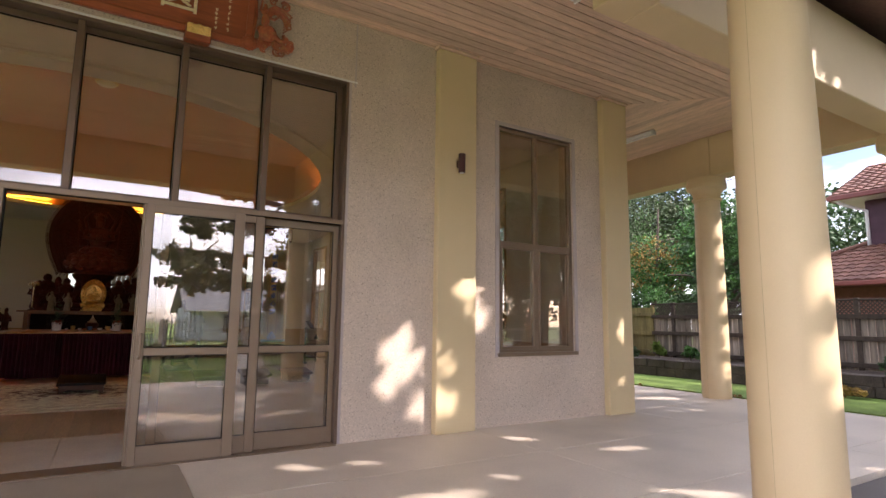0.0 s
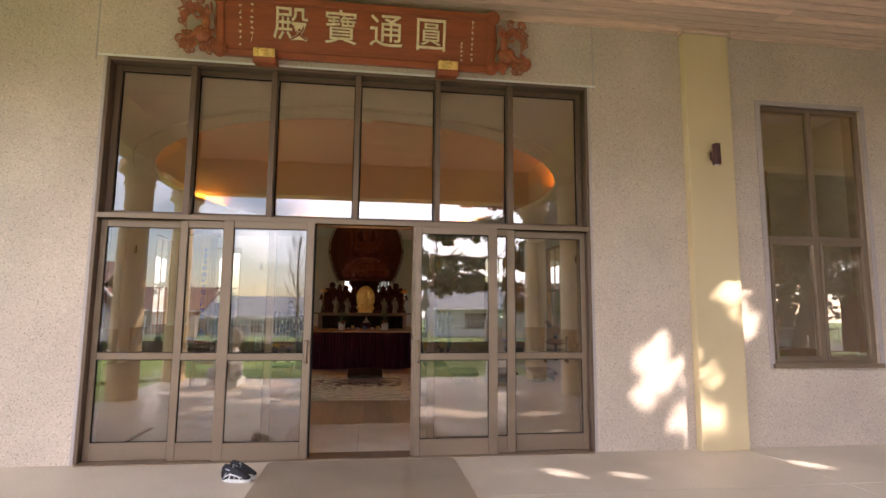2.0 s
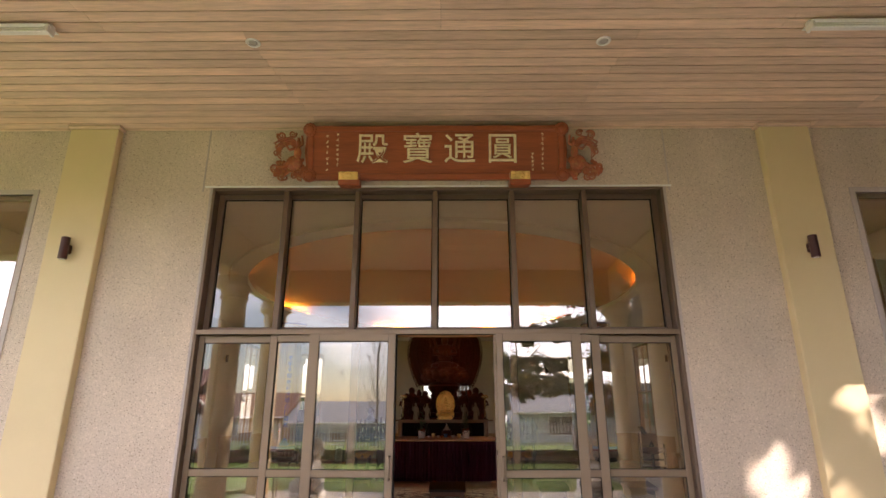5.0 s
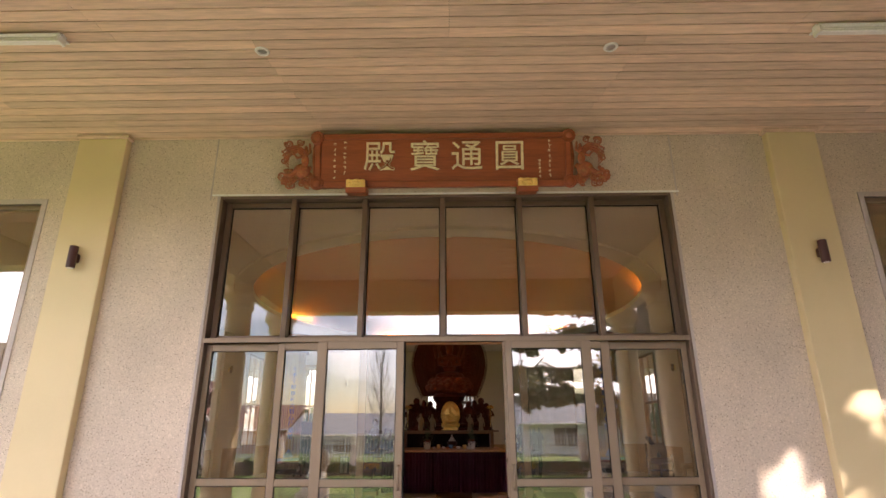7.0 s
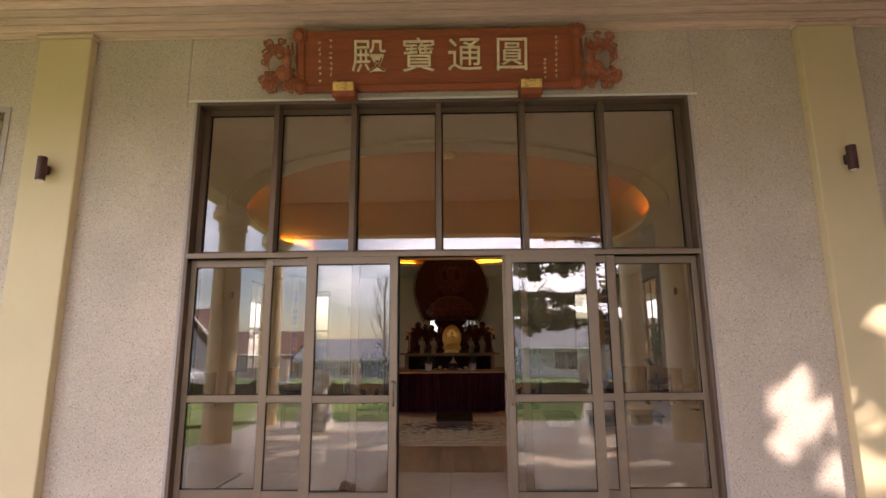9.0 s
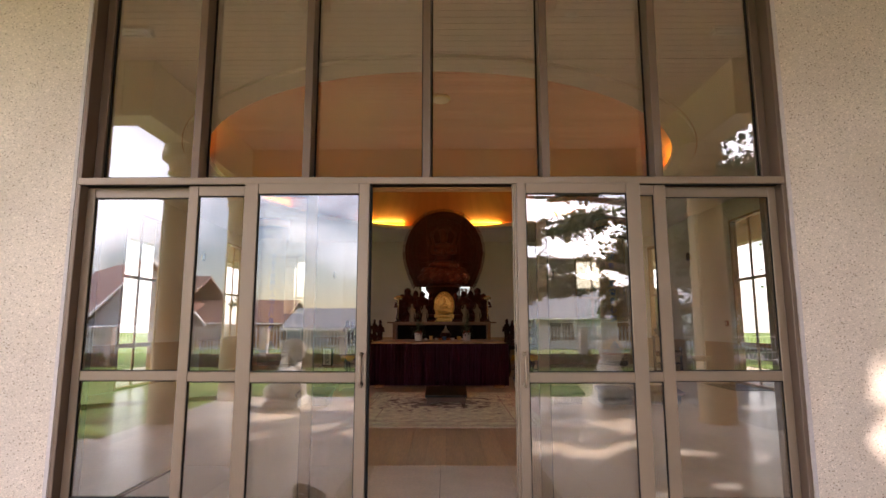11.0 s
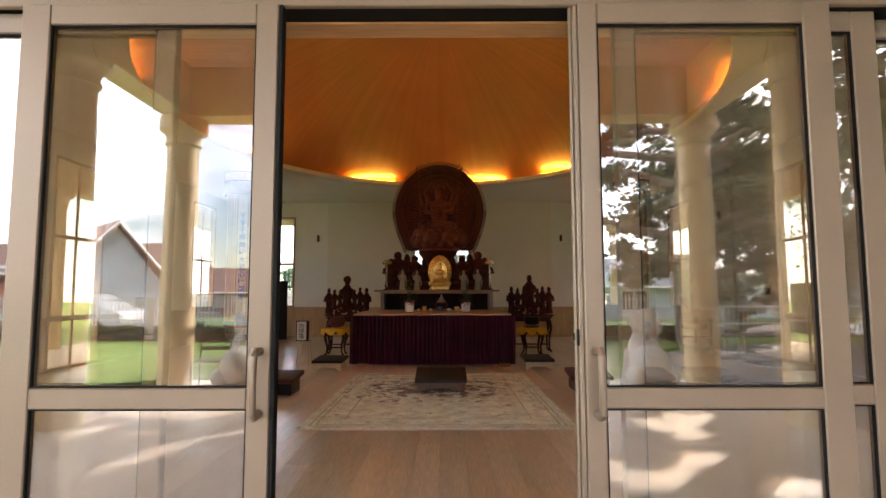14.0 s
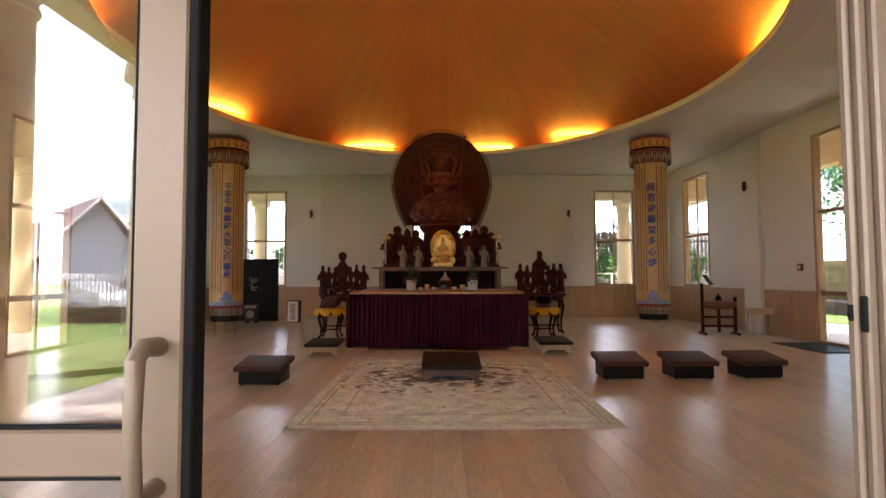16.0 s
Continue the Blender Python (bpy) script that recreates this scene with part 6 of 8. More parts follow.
g = part("gold_statue", carved(join(*gold_st), 0.008, 45.0, 0), GILT, smooth=True)
g.location = (-0.02, 11.3, 1.501)
g.scale = (1.1, 1.1, 1.12)
tagged(g, "small gilded seated statue with an oval gilt halo on the shelf", "statue")

for dx, hh in ((-0.915, 0.49), (-0.57, 0.47), (0.555, 0.47), (0.89, 0.49)):
    b_ = [box(-0.07, 0.07, -0.06, 0.06, 0, 0.04, 0.006)]
    standing(b_, 0, 0, 0.04, hh - 0.04, 0.15)
    b_ += [tube([(-0.05, -0.02, 0.25), (-0.11, -0.03, 0.33), (-0.07, -0.03, 0.43)], [0.016, 0.014, 0.01], 6), tube([(0.06, -0.02, 0.28), (0.1, -0.04, 0.2), (0.09, -0.03, 0.1)], [0.016, 0.018, 0.012], 6)]
    f_ = tagged(part("small_statue", carved(join(*b_), 0.010, 40.0), IVORY, smooth=True), "small pale ivory-coloured standing figure on the shelf", "statue", group="pale figures on the shelf")
    f_.location = (dx, 11.12, 1.501)
for dx, hh, kind_ in ((-1.12, 0.72, 1), (-0.97, 0.90, 1), (-0.75, 0.84, 0), (-0.56, 0.80, 1), (-0.33, 0.76, 0), (0.33, 0.76, 0), (0.56, 0.80, 1), (0.74, 0.84, 0), (0.93, 0.90, 1), (1.08, 0.74, 1)):
    b_ = [box(-0.12, 0.12, -0.1, 0.1, 0, 0.06, 0.01)]
    (standing if kind_ else seated)(b_, 0, 0, 0.06, hh, *((0.22,) if kind_ else ()))
    b_ += [ball(rng.uniform(-0.11, 0.11), rng.uniform(-0.10, 0.05), 0.10 + rng.uniform(0, hh * 0.7), rng.uniform(0.03, 0.06), 0.05, rng.uniform(0.03, 0.08), 7, 5) for _ in range(14)]
    f_ = tagged(part("dark_statue", carved(join(*b_), 0.016, 24.0), STATUE_DARK, smooth=True), "dark carved wooden figure standing behind the shelf", "statue", group="dark figures on the altar")
    f_.location = (dx * 1.05 - 0.05, 11.46 + 0.08 * (hh > 0.8), 1.501)
for x in (-1.30, 1.18):
    l_ = thing("lotus_lamp", (x, 11.15, 1.501), "tall slender brass stand with a gilt lotus lamp", "lamp", group="lotus lamps")
    part("foot", lathe([(0.09, 0.0), (0.09, 0.01), (0.03, 0.05), (0.012, 0.08)], 20), ROSEWOOD, l_, smooth=True)
    part("stem", lathe([(0.016, 0.08), (0.014, 0.3), (0.022, 0.32), (0.014, 0.34), (0.014, 0.58)], 12), LOTUS, l_, smooth=True)
    cup = [ball(0.05 * math.cos(a), 0.05 * math.sin(a), 0.675, 0.022, 0.022, 0.055, 8, 6) for a in [k * math.pi / 4 for k in range(8)]]
    cup += [ball(0.092 * math.cos(a + 0.3), 0.092 * math.sin(a + 0.3), 0.655, 0.026, 0.026, 0.042, 8, 6) for a in [k * math.pi / 4 for k in range(8)]]
    part("lotus", join(*cup, lathe([(0.012, 0.58), (0.05, 0.61), (0.06, 0.65)], 16)), LOTUS, l_, smooth=True)


# on the altar front
def potted_plant(x, leaf_r):
    p = thing("potted_plant", (x, 9.75, 1.021), "small green plant with red blooms in a white porcelain pot", "plant", group="altar plants")
    part("pot", lathe([(0.085, 0.0), (0.09, 0.01), (0.102, 0.19), (0.107, 0.195), (0.097, 0.197), (0.09, 0.18)], 24), WHITE_POT, p, smooth=True)
    bm = bmesh.new()
    r_ = random.Random(int(x * 100) + 500)
    for k in range(420):
        a, e, rr = r_.uniform(0, 6.28), r_.uniform(-0.25, 1.5), r_.uniform(0.04, leaf_r)
        c = Vector((rr * math.cos(a) * math.cos(e) * 0.8, rr * math.sin(a) * math.cos(e) * 0.8, 0.2 + rr * 2.0 * math.sin(e)))
        d = Vector((math.cos(a), math.sin(a), r_.uniform(-0.4, 0.8))).normalized()
        sdir = d.cross(Vector((0, 0, 1))).normalized() * r_.uniform(0.010, 0.02)
        ln = r_.uniform(0.04, 0.08)
        bm.faces.new([bm.verts.new(v) for v in (c - d * ln * 0.5, c + sdir, c + d * ln * 0.6, c - sdir)])
    part("leaves", bm, LEAF, p)
    part("blooms", join(*[ball(r_.uniform(-0.08, 0.08), r_.uniform(-0.1, 0.02), 0.17 + r_.uniform(0, 0.07), 0.025, 0.025, 0.02, 8, 6) for _ in range(12)]), BANNER_RED, p, "dark red blooms", smooth=True)


potted_plant(-0.66, 0.27)
potted_plant(0.55, 0.24)
for x, r, h, mt, lab in ((-0.36, 0.05, 0.11, BRASS, "small brass offering cup on the altar"), (-0.49, 0.035, 0.05, WHITE_POT, "tiny white porcelain tea cup on the altar"), (-0.22, 0.04, 0.055, WHITE_POT, "tiny white porcelain tea cup on the altar"), (-0.01, 0.055, 0.10, BLUE_POT, "small blue and white porcelain jar on the altar"),
                         (0.2, 0.055, 0.06, WHITE_POT, "tiny white porcelain tea cup on the altar"), (0.37, 0.06, 0.10, BRASS, "small brass offering cup on the altar"), (-0.12, 0.05, 0.045, CARVED, "small red lacquer dish on the altar"), (0.1, 0.05, 0.045, CARVED, "small red lacquer dish on the altar"), (0.46, 0.04, 0.05, WHITE_POT, "tiny white porcelain tea cup on the altar")):
    c_ = part("offering_cup", lathe([(r * 0.5, 0), (r * 0.55, 0.008), (r * 0.9, h * 0.45), (r, h * 0.8), (r * 0.85, h), (r * 0.7, h * 0.92)], 18), mt, smooth=True)
    c_.location = (x, 10.25, 1.021)
    tagged(c_, lab, "cup", group="offering cups")
pag = thing("incense_burner", (0.02, 10.7, 1.021), "dark bronze tiered incense burner in the middle of the altar", "burner")
part("body", lathe([(0.16, 0.0), (0.17, 0.03), (0.1, 0.06), (0.14, 0.10), (0.15, 0.16), (0.08, 0.19)], 20), ROSEWOOD, pag, smooth=True)
part("lid", lathe([(0.10, 0.191), (0.11, 0.205), (0.05, 0.25), (0.06, 0.27), (0.02, 0.31), (0.025, 0.33), (0.005, 0.38)], 20), STEEL, pag, "silver pagoda lid", smooth=True)


# kneelers and cushions
def wedge(w, d, z0, z1, back, bev, seg=3):
    """A padded board whose top rises by back from its near edge to its far edge."""
    bm = box(-w / 2, w / 2, -d / 2, d / 2, z0, z1, bev, seg)
    for v in bm.verts:
        v.co.z += back * (v.co.y / d + 0.5) * (1.0 if v.co.z > (z0 + z1) / 2 else 0.9)
        v.co.z += 0.012 * (1 - (2 * v.co.x / w) ** 2) * (v.co.z > (z0 + z1) / 2)
    return bm


def cushion_stool(x, y, w, d, h, turn, top_mat, base_mat, label):
    s = thing("kneeling_stool", (x, y, 0), label, "stool", group="kneeling stools", turn=turn)
    base = box(-w / 2 + 0.05, w / 2 - 0.05, -d / 2 + 0.05, d / 2 - 0.05, 0.012, h - 0.062, 0.006)
    for v in base.verts:
        if v.co.z > 0.05:
            v.co.z += 0.07 * (v.co.y / d + 0.5)
    part("base", base, base_mat, s)
    part("cushion", wedge(w, d, h - 0.062, h, 0.075, 0.022), top_mat, s, smooth=True)
    part("piping", join(*[tube([(sx * (w / 2 + 0.001), -d / 2 + 0.03, h - 0.032), (sx * (w / 2 + 0.001), d / 2 - 0.03, h + 0.04)], 0.004, 5) for sx in (-1, 1)], tube([(-w / 2 + 0.03, -d / 2 - 0.001, h - 0.036), (w / 2 - 0.03, -d / 2 - 0.001, h - 0.036)], 0.004, 5)), top_mat, s)
    for sx in (-1, 1):
        for sy in (-1, 1):
            part("foot", lathe([(0.015, 0.0), (0.018, 0.011)], 10, cx=sx * (w / 2 - 0.08), cy=sy * (d / 2 - 0.08)), BLACK, s)


for x, y, t in ((2.19, 6.05, 0), (3.07, 6.05, 0), (3.95, 6.08, 4), (-2.26, 5.8, -3)):
    cushion_stool(x, y, 0.60, 0.48, 0.225, t, LEATHER, BLACK, "low kneeling stool with a padded dark brown leather top")


def low_stool(x, y, w, d, h, pad_mat, label, wood, rise):
    s = thing("kneeler", (x, y, 0), label, "kneeler", group="low kneelers")
    part("pad", wedge(w, d, h - 0.05, h, rise, 0.016), pad_mat, s, smooth=True)
    for sx in (-1, 1):
        part("side_board", box(sx * (w / 2 - 0.052) - 0.01, sx * (w / 2 - 0.052) + 0.01, -d / 2 + 0.075, d / 2 - 0.075, 0.03, h - 0.083, 0.003), wood, s)
    part("deck", wedge(w - 0.05, d - 0.05, h - 0.08, h - 0.051, rise * 0.9, 0.004, 1), wood, s)
    for sy in (-1, 1):
        yy = sy * (d / 2 - 0.06)
        top = h - 0.082 + rise * 0.85 * (sy + 1) / 2
        out = [(-w / 2 + 0.03, 0.0), (-w / 2 + 0.09, 0.0), (-w / 2 + 0.105, 0.035), (-w / 2 + 0.15, 0.062), (w / 2 - 0.15, 0.062), (w / 2 - 0.105, 0.035), (w / 2 - 0.09, 0.0), (w / 2 - 0.03, 0.0), (w / 2 - 0.04, top), (-w / 2 + 0.04, top)]
        part("leg_board", moved(prism(out, -0.012, 0.012), pose(0, yy, 0, 90, 0, 0)), wood, s)


low_stool(-2.04, 8.3, 0.56, 0.66, 0.195, BLACK_LEATHER, "low pale pine kneeler with a black padded top", PALE_WOOD, 0.03)
low_stool(1.84, 8.45, 0.56, 0.66, 0.195, BLACK_LEATHER, "low pale pine kneeler with a black padded top", PALE_WOOD, 0.03)
low_stool(0.04, 6.08, 0.74, 0.62, 0.19, BLACK_LEATHER, "wide dark kneeler with a sloping black padded top on the rug", KNEELER_WOOD, 0.10)

# rug
rug = thing("rug", (0.02, 5.70, 0), "large faded grey and beige patterned rug with a pale fringe", "rug")
RW_, RL_ = 1.46, 1.99
part("field", box(-RW_, RW_, -RL_, RL_, 0.001, 0.012, 0.002), RUG, rug)
for k, inset in enumerate((0.10, 0.16, 0.42)):
    for x0, x1, y0, y1 in ((-RW_ + inset, RW_ - inset, -RL_ + inset, -RL_ + inset + 0.012), (-RW_ + inset, RW_ - inset, RL_ - inset - 0.012, RL_ - inset), (-RW_ + inset, -RW_ + inset + 0.012, -RL_ + inset, RL_ - inset), (RW_ - inset - 0.012, RW_ - inset, -RL_ + inset, RL_ - inset)):
        part("border_line", box(x0, x1, y0, y1, 0.011 + 0.0005 * k, 0.0135 + 0.0005 * k), RUG_LINE, rug)
r_ = random.Random(9)
for end in (-1, 1):
    fr_v, fr_f = [], []
    for k in range(280):
        xx = -RW_ + 2 * RW_ * (k + 0.5) / 280
        y0, y1 = end * RL_, end * (RL_ + r_.uniform(0.03, 0.055))
        q = len(fr_v)
        fr_v += [(xx - 0.0045, y0, 0.011), (xx + 0.0045, y0, 0.011), (xx + 0.0045 + r_.uniform(-0.006, 0.006), y1, 0.004), (xx - 0.0045 + r_.uniform(-0.006, 0.006), y1, 0.002)]
        fr_f.append((q, q + 1, q + 2, q + 3))
    fr = mesh_from("fringe", fr_v, fr_f, FRINGE)
    fr.parent = rug
    fr["kind"] = "stuff"


# ---- hanging cylinder banners ----
def banner(x, y, body):
    b = thing("cylinder_banner", (x, y, 0), "tall hanging yellow brocade cylinder banner with blue embroidered characters", "banner", group="cylinder banners")
    part("body", lathe([(0.36, 0.60), (0.36, 3.85)], 48), BANNER, b, smooth=True)
    part("canopy", lathe([(0.44, 4.10), (0.445, 4.1), (0.445, 4.42), (0.44, 4.425), (0.05, 4.43)], 48, caps=False), BANNER_RED, b, "red and gold canopy ring", smooth=True)
    part("canopy_band", lathe([(0.447, 4.195), (0.449, 4.20), (0.449, 4.375), (0.447, 4.38)], 48, caps=False), BAND_ORANGE, b, "orange band", smooth=True)
    part("canopy_edging", lathe([(0.447, 4.382), (0.453, 4.385), (0.453, 4.42), (0.447, 4.423)], 48, caps=False), BANNER_RED, b, "red edging", smooth=True)
    part("canopy_edging", lathe([(0.447, 4.15), (0.454, 4.155), (0.454, 4.185), (0.447, 4.19)], 48, caps=False), BLACK, b, "dark braid", smooth=True)
    part("valance", lathe([(0.445, 3.83), (0.45, 3.86), (0.45, 4.09), (0.447, 4.1)], 48, caps=False), BANNER_MULTI, b, "fringed patterned valance", smooth=True)
    strand = bpy.data.meshes.get("bead_strand")
    if strand is None:
        strand = bpy.data.meshes.new("bead_strand")
        t_ = lathe([(0.003, 0.0), (0.011, 0.02), (0.006, 0.05), (0.010, 0.10), (0.003, 0.16)], 6)
        t_.to_mesh(strand)
        t_.free()
        strand.materials.append(BEAD)
    for k in range(54):
        piece("bead_strand", strand, b, pose(0.455 * math.cos(k * math.pi / 27), 0.455 * math.sin(k * math.pi / 27), 3.86 + 0.035 * (k % 3)))
    part("hem", lathe([(0.363, 0.60), (0.366, 0.61), (0.366, 0.655), (0.363, 0.66)], 48, caps=False), BANNER_RED, b, "red patterned hem", smooth=True)
    tassel = bpy.data.meshes.get("tassel")
    if tassel is None:
        tassel = bpy.data.meshes.new("tassel")
        t_ = lathe([(0.006, 0.0), (0.013, 0.02), (0.010, 0.12), (0.013, 0.135), (0.005, 0.17)], 7)
        t_.to_mesh(tassel)
        t_.free()
        tassel.materials.append(FRINGE_GREY)
    for k in range(64):
        piece("tassel", tassel, b, pose(0.352 * math.cos(k * math.pi / 32), 0.352 * math.sin(k * math.pi / 32), 0.43))
    part("wave_panel", lathe([(0.3632, 0.662), (0.3635, 0.7), (0.3632, 0.74)], 48, caps=False), SILVER_BLUE, b, "pale blue wave band", smooth=True)
    part("hook", tube([(0, 0, 4.43), (0.05, 0, 4.39), (0.0, 0, 4.449)], 0.006, 5), STEEL, b)
    front = math.atan2(-y - 1.0, -x)  # towards the entrance
    for k in range(3):
        for q in range(3 - k):
            a = front + radians((q - (2 - k) / 2) * 14)
            part("wave_scale", moved(lathe([(0.055, 0.0), (0.05, 0.004), (0.03, 0.005), (0.027, 0.002)], 18), Matrix.Rotation(a, 4, "Z") @ pose(0.3605, 0, 0.80 + 0.065 * k, 0, 90, 0)), SILVER_BLUE, b, "blue and white wave roundel", smooth=True)
    for off in (-62, -40, -20, 20, 40, 62):
        a = front + radians(off)
        part("stripe", moved(box(0.3605, 0.3645, -0.008, 0.008, 0.94, 3.83), pose(0, 0, 0, 0, 0, math.degrees(a))), BANNER_RED, b, "red stripe")
    n = len(body)
    for k, ch in enumerate(body):
        z = 3.40 - (2.15 if n > 8 else 1.95) * (k + 0.5) / n
        text("character", ch, 0.19 if n <= 8 else 0.165, INK_BLUE, b, Matrix.Rotation(front, 4, "Z") @ pose(0.366, 0, z, 90, 0, 90), 0.002, "blue embroidered character", offset=0.004)
    # columns of unreadable small script as plain marks
    for off in (-51, -30, 30, 51):
        a = front + radians(off)
        mark = bpy.data.meshes.get("script_mark")
        if mark is None:
            mark = bpy.data.meshes.new("script_mark")
            m_ = join(box(0.361, 0.3635, -0.017, 0.017, 0.008, 0.014), box(0.361, 0.3635, -0.013, 0.013, -0.008, -0.003), box(0.361, 0.3635, -0.004, 0.004, -0.022, 0.022), box(0.361, 0.3635, 0.008, 0.013, -0.02, 0.006))
            m_.to_mesh(mark)
            m_.free()
            mark.materials.append(INK_BROWN)
        for k in range(44):
            piece("script_mark", mark, b, pose(0, 0, 3.72 - k * 0.063, 0, 0, math.degrees(a)))
    for k in range(9):
        a = front + radians(-80 + 20 * k)
        strokes = [box(0.4485, 0.4515, -0.04, 0.04, 4.335, 4.35), box(0.4485, 0.4515, -0.008, 0.008, 4.225, 4.334), box(0.4485, 0.4515, -0.034, 0.034, 4.28 - 0.015 * (k % 3), 4.294 - 0.015 * (k % 3)), box(0.4485, 0.4515, -0.036 + 0.05 * (k % 2), -0.022 + 0.05 * (k % 2), 4.22, 4.27), box(0.4485, 0.4515, -0.03, 0.036, 4.22, 4.232)]
        part("canopy_mark", moved(join(*strokes), pose(0, 0, 0, 0, 0, math.degrees(a))), ORANGE_PRINT, b)
    part("lining", lathe([(0.29, 0.30), (0.32, 0.31), (0.32, 0.43), (0.29, 0.44)], 32), BLACK, b, "dark inner lining", smooth=True)
    for k in range(3):
        a = front + radians(60 + 120 * k)
        part("stand_leg", tube([(0.22 * math.cos(a), 0.22 * math.sin(a), 0.30), (0.24 * math.cos(a), 0.24 * math.sin(a), 0.0)], 0.012, 8), STEEL, b, "thin steel stand leg")
    return b


banner(4.79, 11.5, "\u822c\u82e5\u6ce2\u7f85\u871c\u591a\u5fc3\u7d93")
banner(-4.96, 11.5, "\u5343\u624b\u5343\u773c\u7121\u7919\u5927\u60b2\u5fc3\u9640\u7f85\u5c3c")

# ---- side furniture ----
cab = thing("folding_screen", (-5.28, 14.95, 0), "tall glossy black folding screen with pale inlay", "screen")
part("panel", box(-0.44, 0.0, -0.02, 0.02, 0.02, 1.82, 0.006), BLACK, cab)
part("panel", moved(box(0.0, 0.50, -0.02, 0.02, 0.02, 1.82, 0.006), pose(0.004, 0, 0, 0, 0, -4)), BLACK, cab)
part("side_panel", moved(box(-0.30, 0.0, -0.02, 0.02, 0.02, 1.82, 0.006), pose(-0.424, 0, 0, 0, 0, 5)), BLACK, cab)
for k in range(14):
    part("inlay", box(-0.36 + rng.uniform(0, 0.28), -0.345 + rng.uniform(0.28, 0.3) - 0.26 + rng.uniform(0, 0.04), -0.024, -0.0205, 0.9 + 0.03 * k, 0.92 + 0.03 * k), IVORY, cab)
fan = thing("loudspeaker", (-5.36, 14.4, 0), "small dark grey loudspeaker on short feet", "loudspeaker")
part("case", box(-0.17, 0.17, -0.14, 0.14, 0.06, 0.52, 0.012), mat("dark_grey_case", (0.06, 0.06, 0.065), 0.5), fan)
part("cone", moved(lathe([(0.11, 0), (0.10, 0.008), (0.04, -0.01)], 24), pose(0, -0.142, 0.26, 90, 0, 0)), STEEL, fan, "pale speaker cone", smooth=True)
part("top_panel", box(-0.16, 0.16, -0.144, -0.1405, 0.43, 0.5), STEEL, fan)
for s in (-1, 1):
    part("foot", box(s * 0.13 - 0.02, s * 0.13 + 0.02, -0.1, 0.1, 0, 0.059), BLACK, fan)


def round_stool(name, x, y, h, w, mt, label):
    s = thing(name, (x, y, 0), label, "stool")
    part("seat", lathe([(w / 2 - 0.01, h - 0.03), (w / 2, h - 0.02), (w / 2, h - 0.005), (w / 2 - 0.01, h)], 28), mt, s, smooth=True)
    for k in range(4):
        a = radians(45 + 90 * k)
        c, s_ = math.cos(a), math.sin(a)
        part("leg", tube([(c * w * 0.40, s_ * w * 0.40, h - 0.031), (c * w * 0.47, s_ * w * 0.47, h * 0.6), (c * w * 0.56, s_ * w * 0.56, 0.0)], 0.012, 8), mt, s, smooth=True)
    return s


round_stool("round_stool", -2.70, 8.95, 0.47, 0.30, PALE_WOOD, "light wooden round stool holding a small notice")
note = thing("notice_card", (-2.74, 8.9, 0.471), "white card with black characters in a dark wooden holder", "notice")
part("holder", box(-0.12, 0.12, -0.01, 0.09, 0.0, 0.40, 0.008), ROSEWOOD, note)
part("card", box(-0.10, 0.085, -0.016, -0.0105, 0.02, 0.385), PAPER, note)
for k, ch in enumerate("\u529f\u5fb7\u7bb1"):
    text("character", ch, 0.11, INK, note, pose(-0.01, -0.0165, 0.29 - 0.10 * k, 90), 0.001)

stand = thing("bell_stand", (6.03, 11.0, 0), "dark red wooden stand with a bell, cushion and sloping book rest", "stand", turn=-8)
for x in (-0.34, 0.34):
    part("post", box(x - 0.03, x + 0.03, -0.03, 0.03, 0.0, 1.12 if x < 0 else 0.82, 0.006), ROSEWOOD, stand)
    part("foot", box(x - 0.035, x + 0.035, -0.2, 0.2, 0.0, 0.05, 0.008), ROSEWOOD, stand)
part("lower_rail", box(-0.31, 0.31, -0.02, 0.02, 0.16, 0.21, 0.004), ROSEWOOD, stand)
part("middle_rail", box(-0.31, 0.31, -0.02, 0.02, 0.36, 0.41, 0.004), ROSEWOOD, stand)
part("baluster", box(-0.03, 0.03, -0.018, 0.018, 0.05, 0.6, 0.004), ROSEWOOD, stand)
part("cloth", join(box(-0.33, 0.33, -0.17, 0.17, 0.60, 0.72, 0.03), ball(0.0, 0, 0.6, 0.3, 0.15, 0.06)), BANNER_MULTI, stand, "grey patterned cushion", smooth=True)
part("bell", lathe([(0.075, 0.74), (0.07, 0.77), (0.05, 0.84), (0.02, 0.86), (0.012, 0.90)], 18), BLACK, stand, "small black bell", smooth=True)
part("book_rest", moved(box(-0.17, 0.17, -0.012, 0.012, -0.13, 0.13, 0.004), pose(-0.22, -0.03, 1.2, -35, 0, 60)), ROSEWOOD, stand, "sloping dark book rest")
bst = thing("side_stool", (6.83, 10.85, 0), "plain pale wooden stool against the wall", "stool", turn=-6)
part("seat", box(-0.24, 0.24, -0.16, 0.16, 0.46, 0.58, 0.01), PALE_WOOD, bst)
for sx in (-1, 1):
    for sy in (-1, 1):
        part("leg", tube([(sx * 0.18, sy * 0.12, 0.46), (sx * 0.2, sy * 0.14, 0.0)], [0.022, 0.016], 8), PALE_WOOD, bst)
dm = thing("floor_mat", (6.66, 8.75, 0), "dark blue-green ribbed mat inside the side door", "mat")
part("mat_surface", box(-0.42, 0.42, -0.72, 0.72, 0.001, 0.012, 0.003), mat("dark_mat", (0.03, 0.045, 0.05), 0.95, var=0.2, fine=120, fine_amt=0.3, bump=0.5), dm)
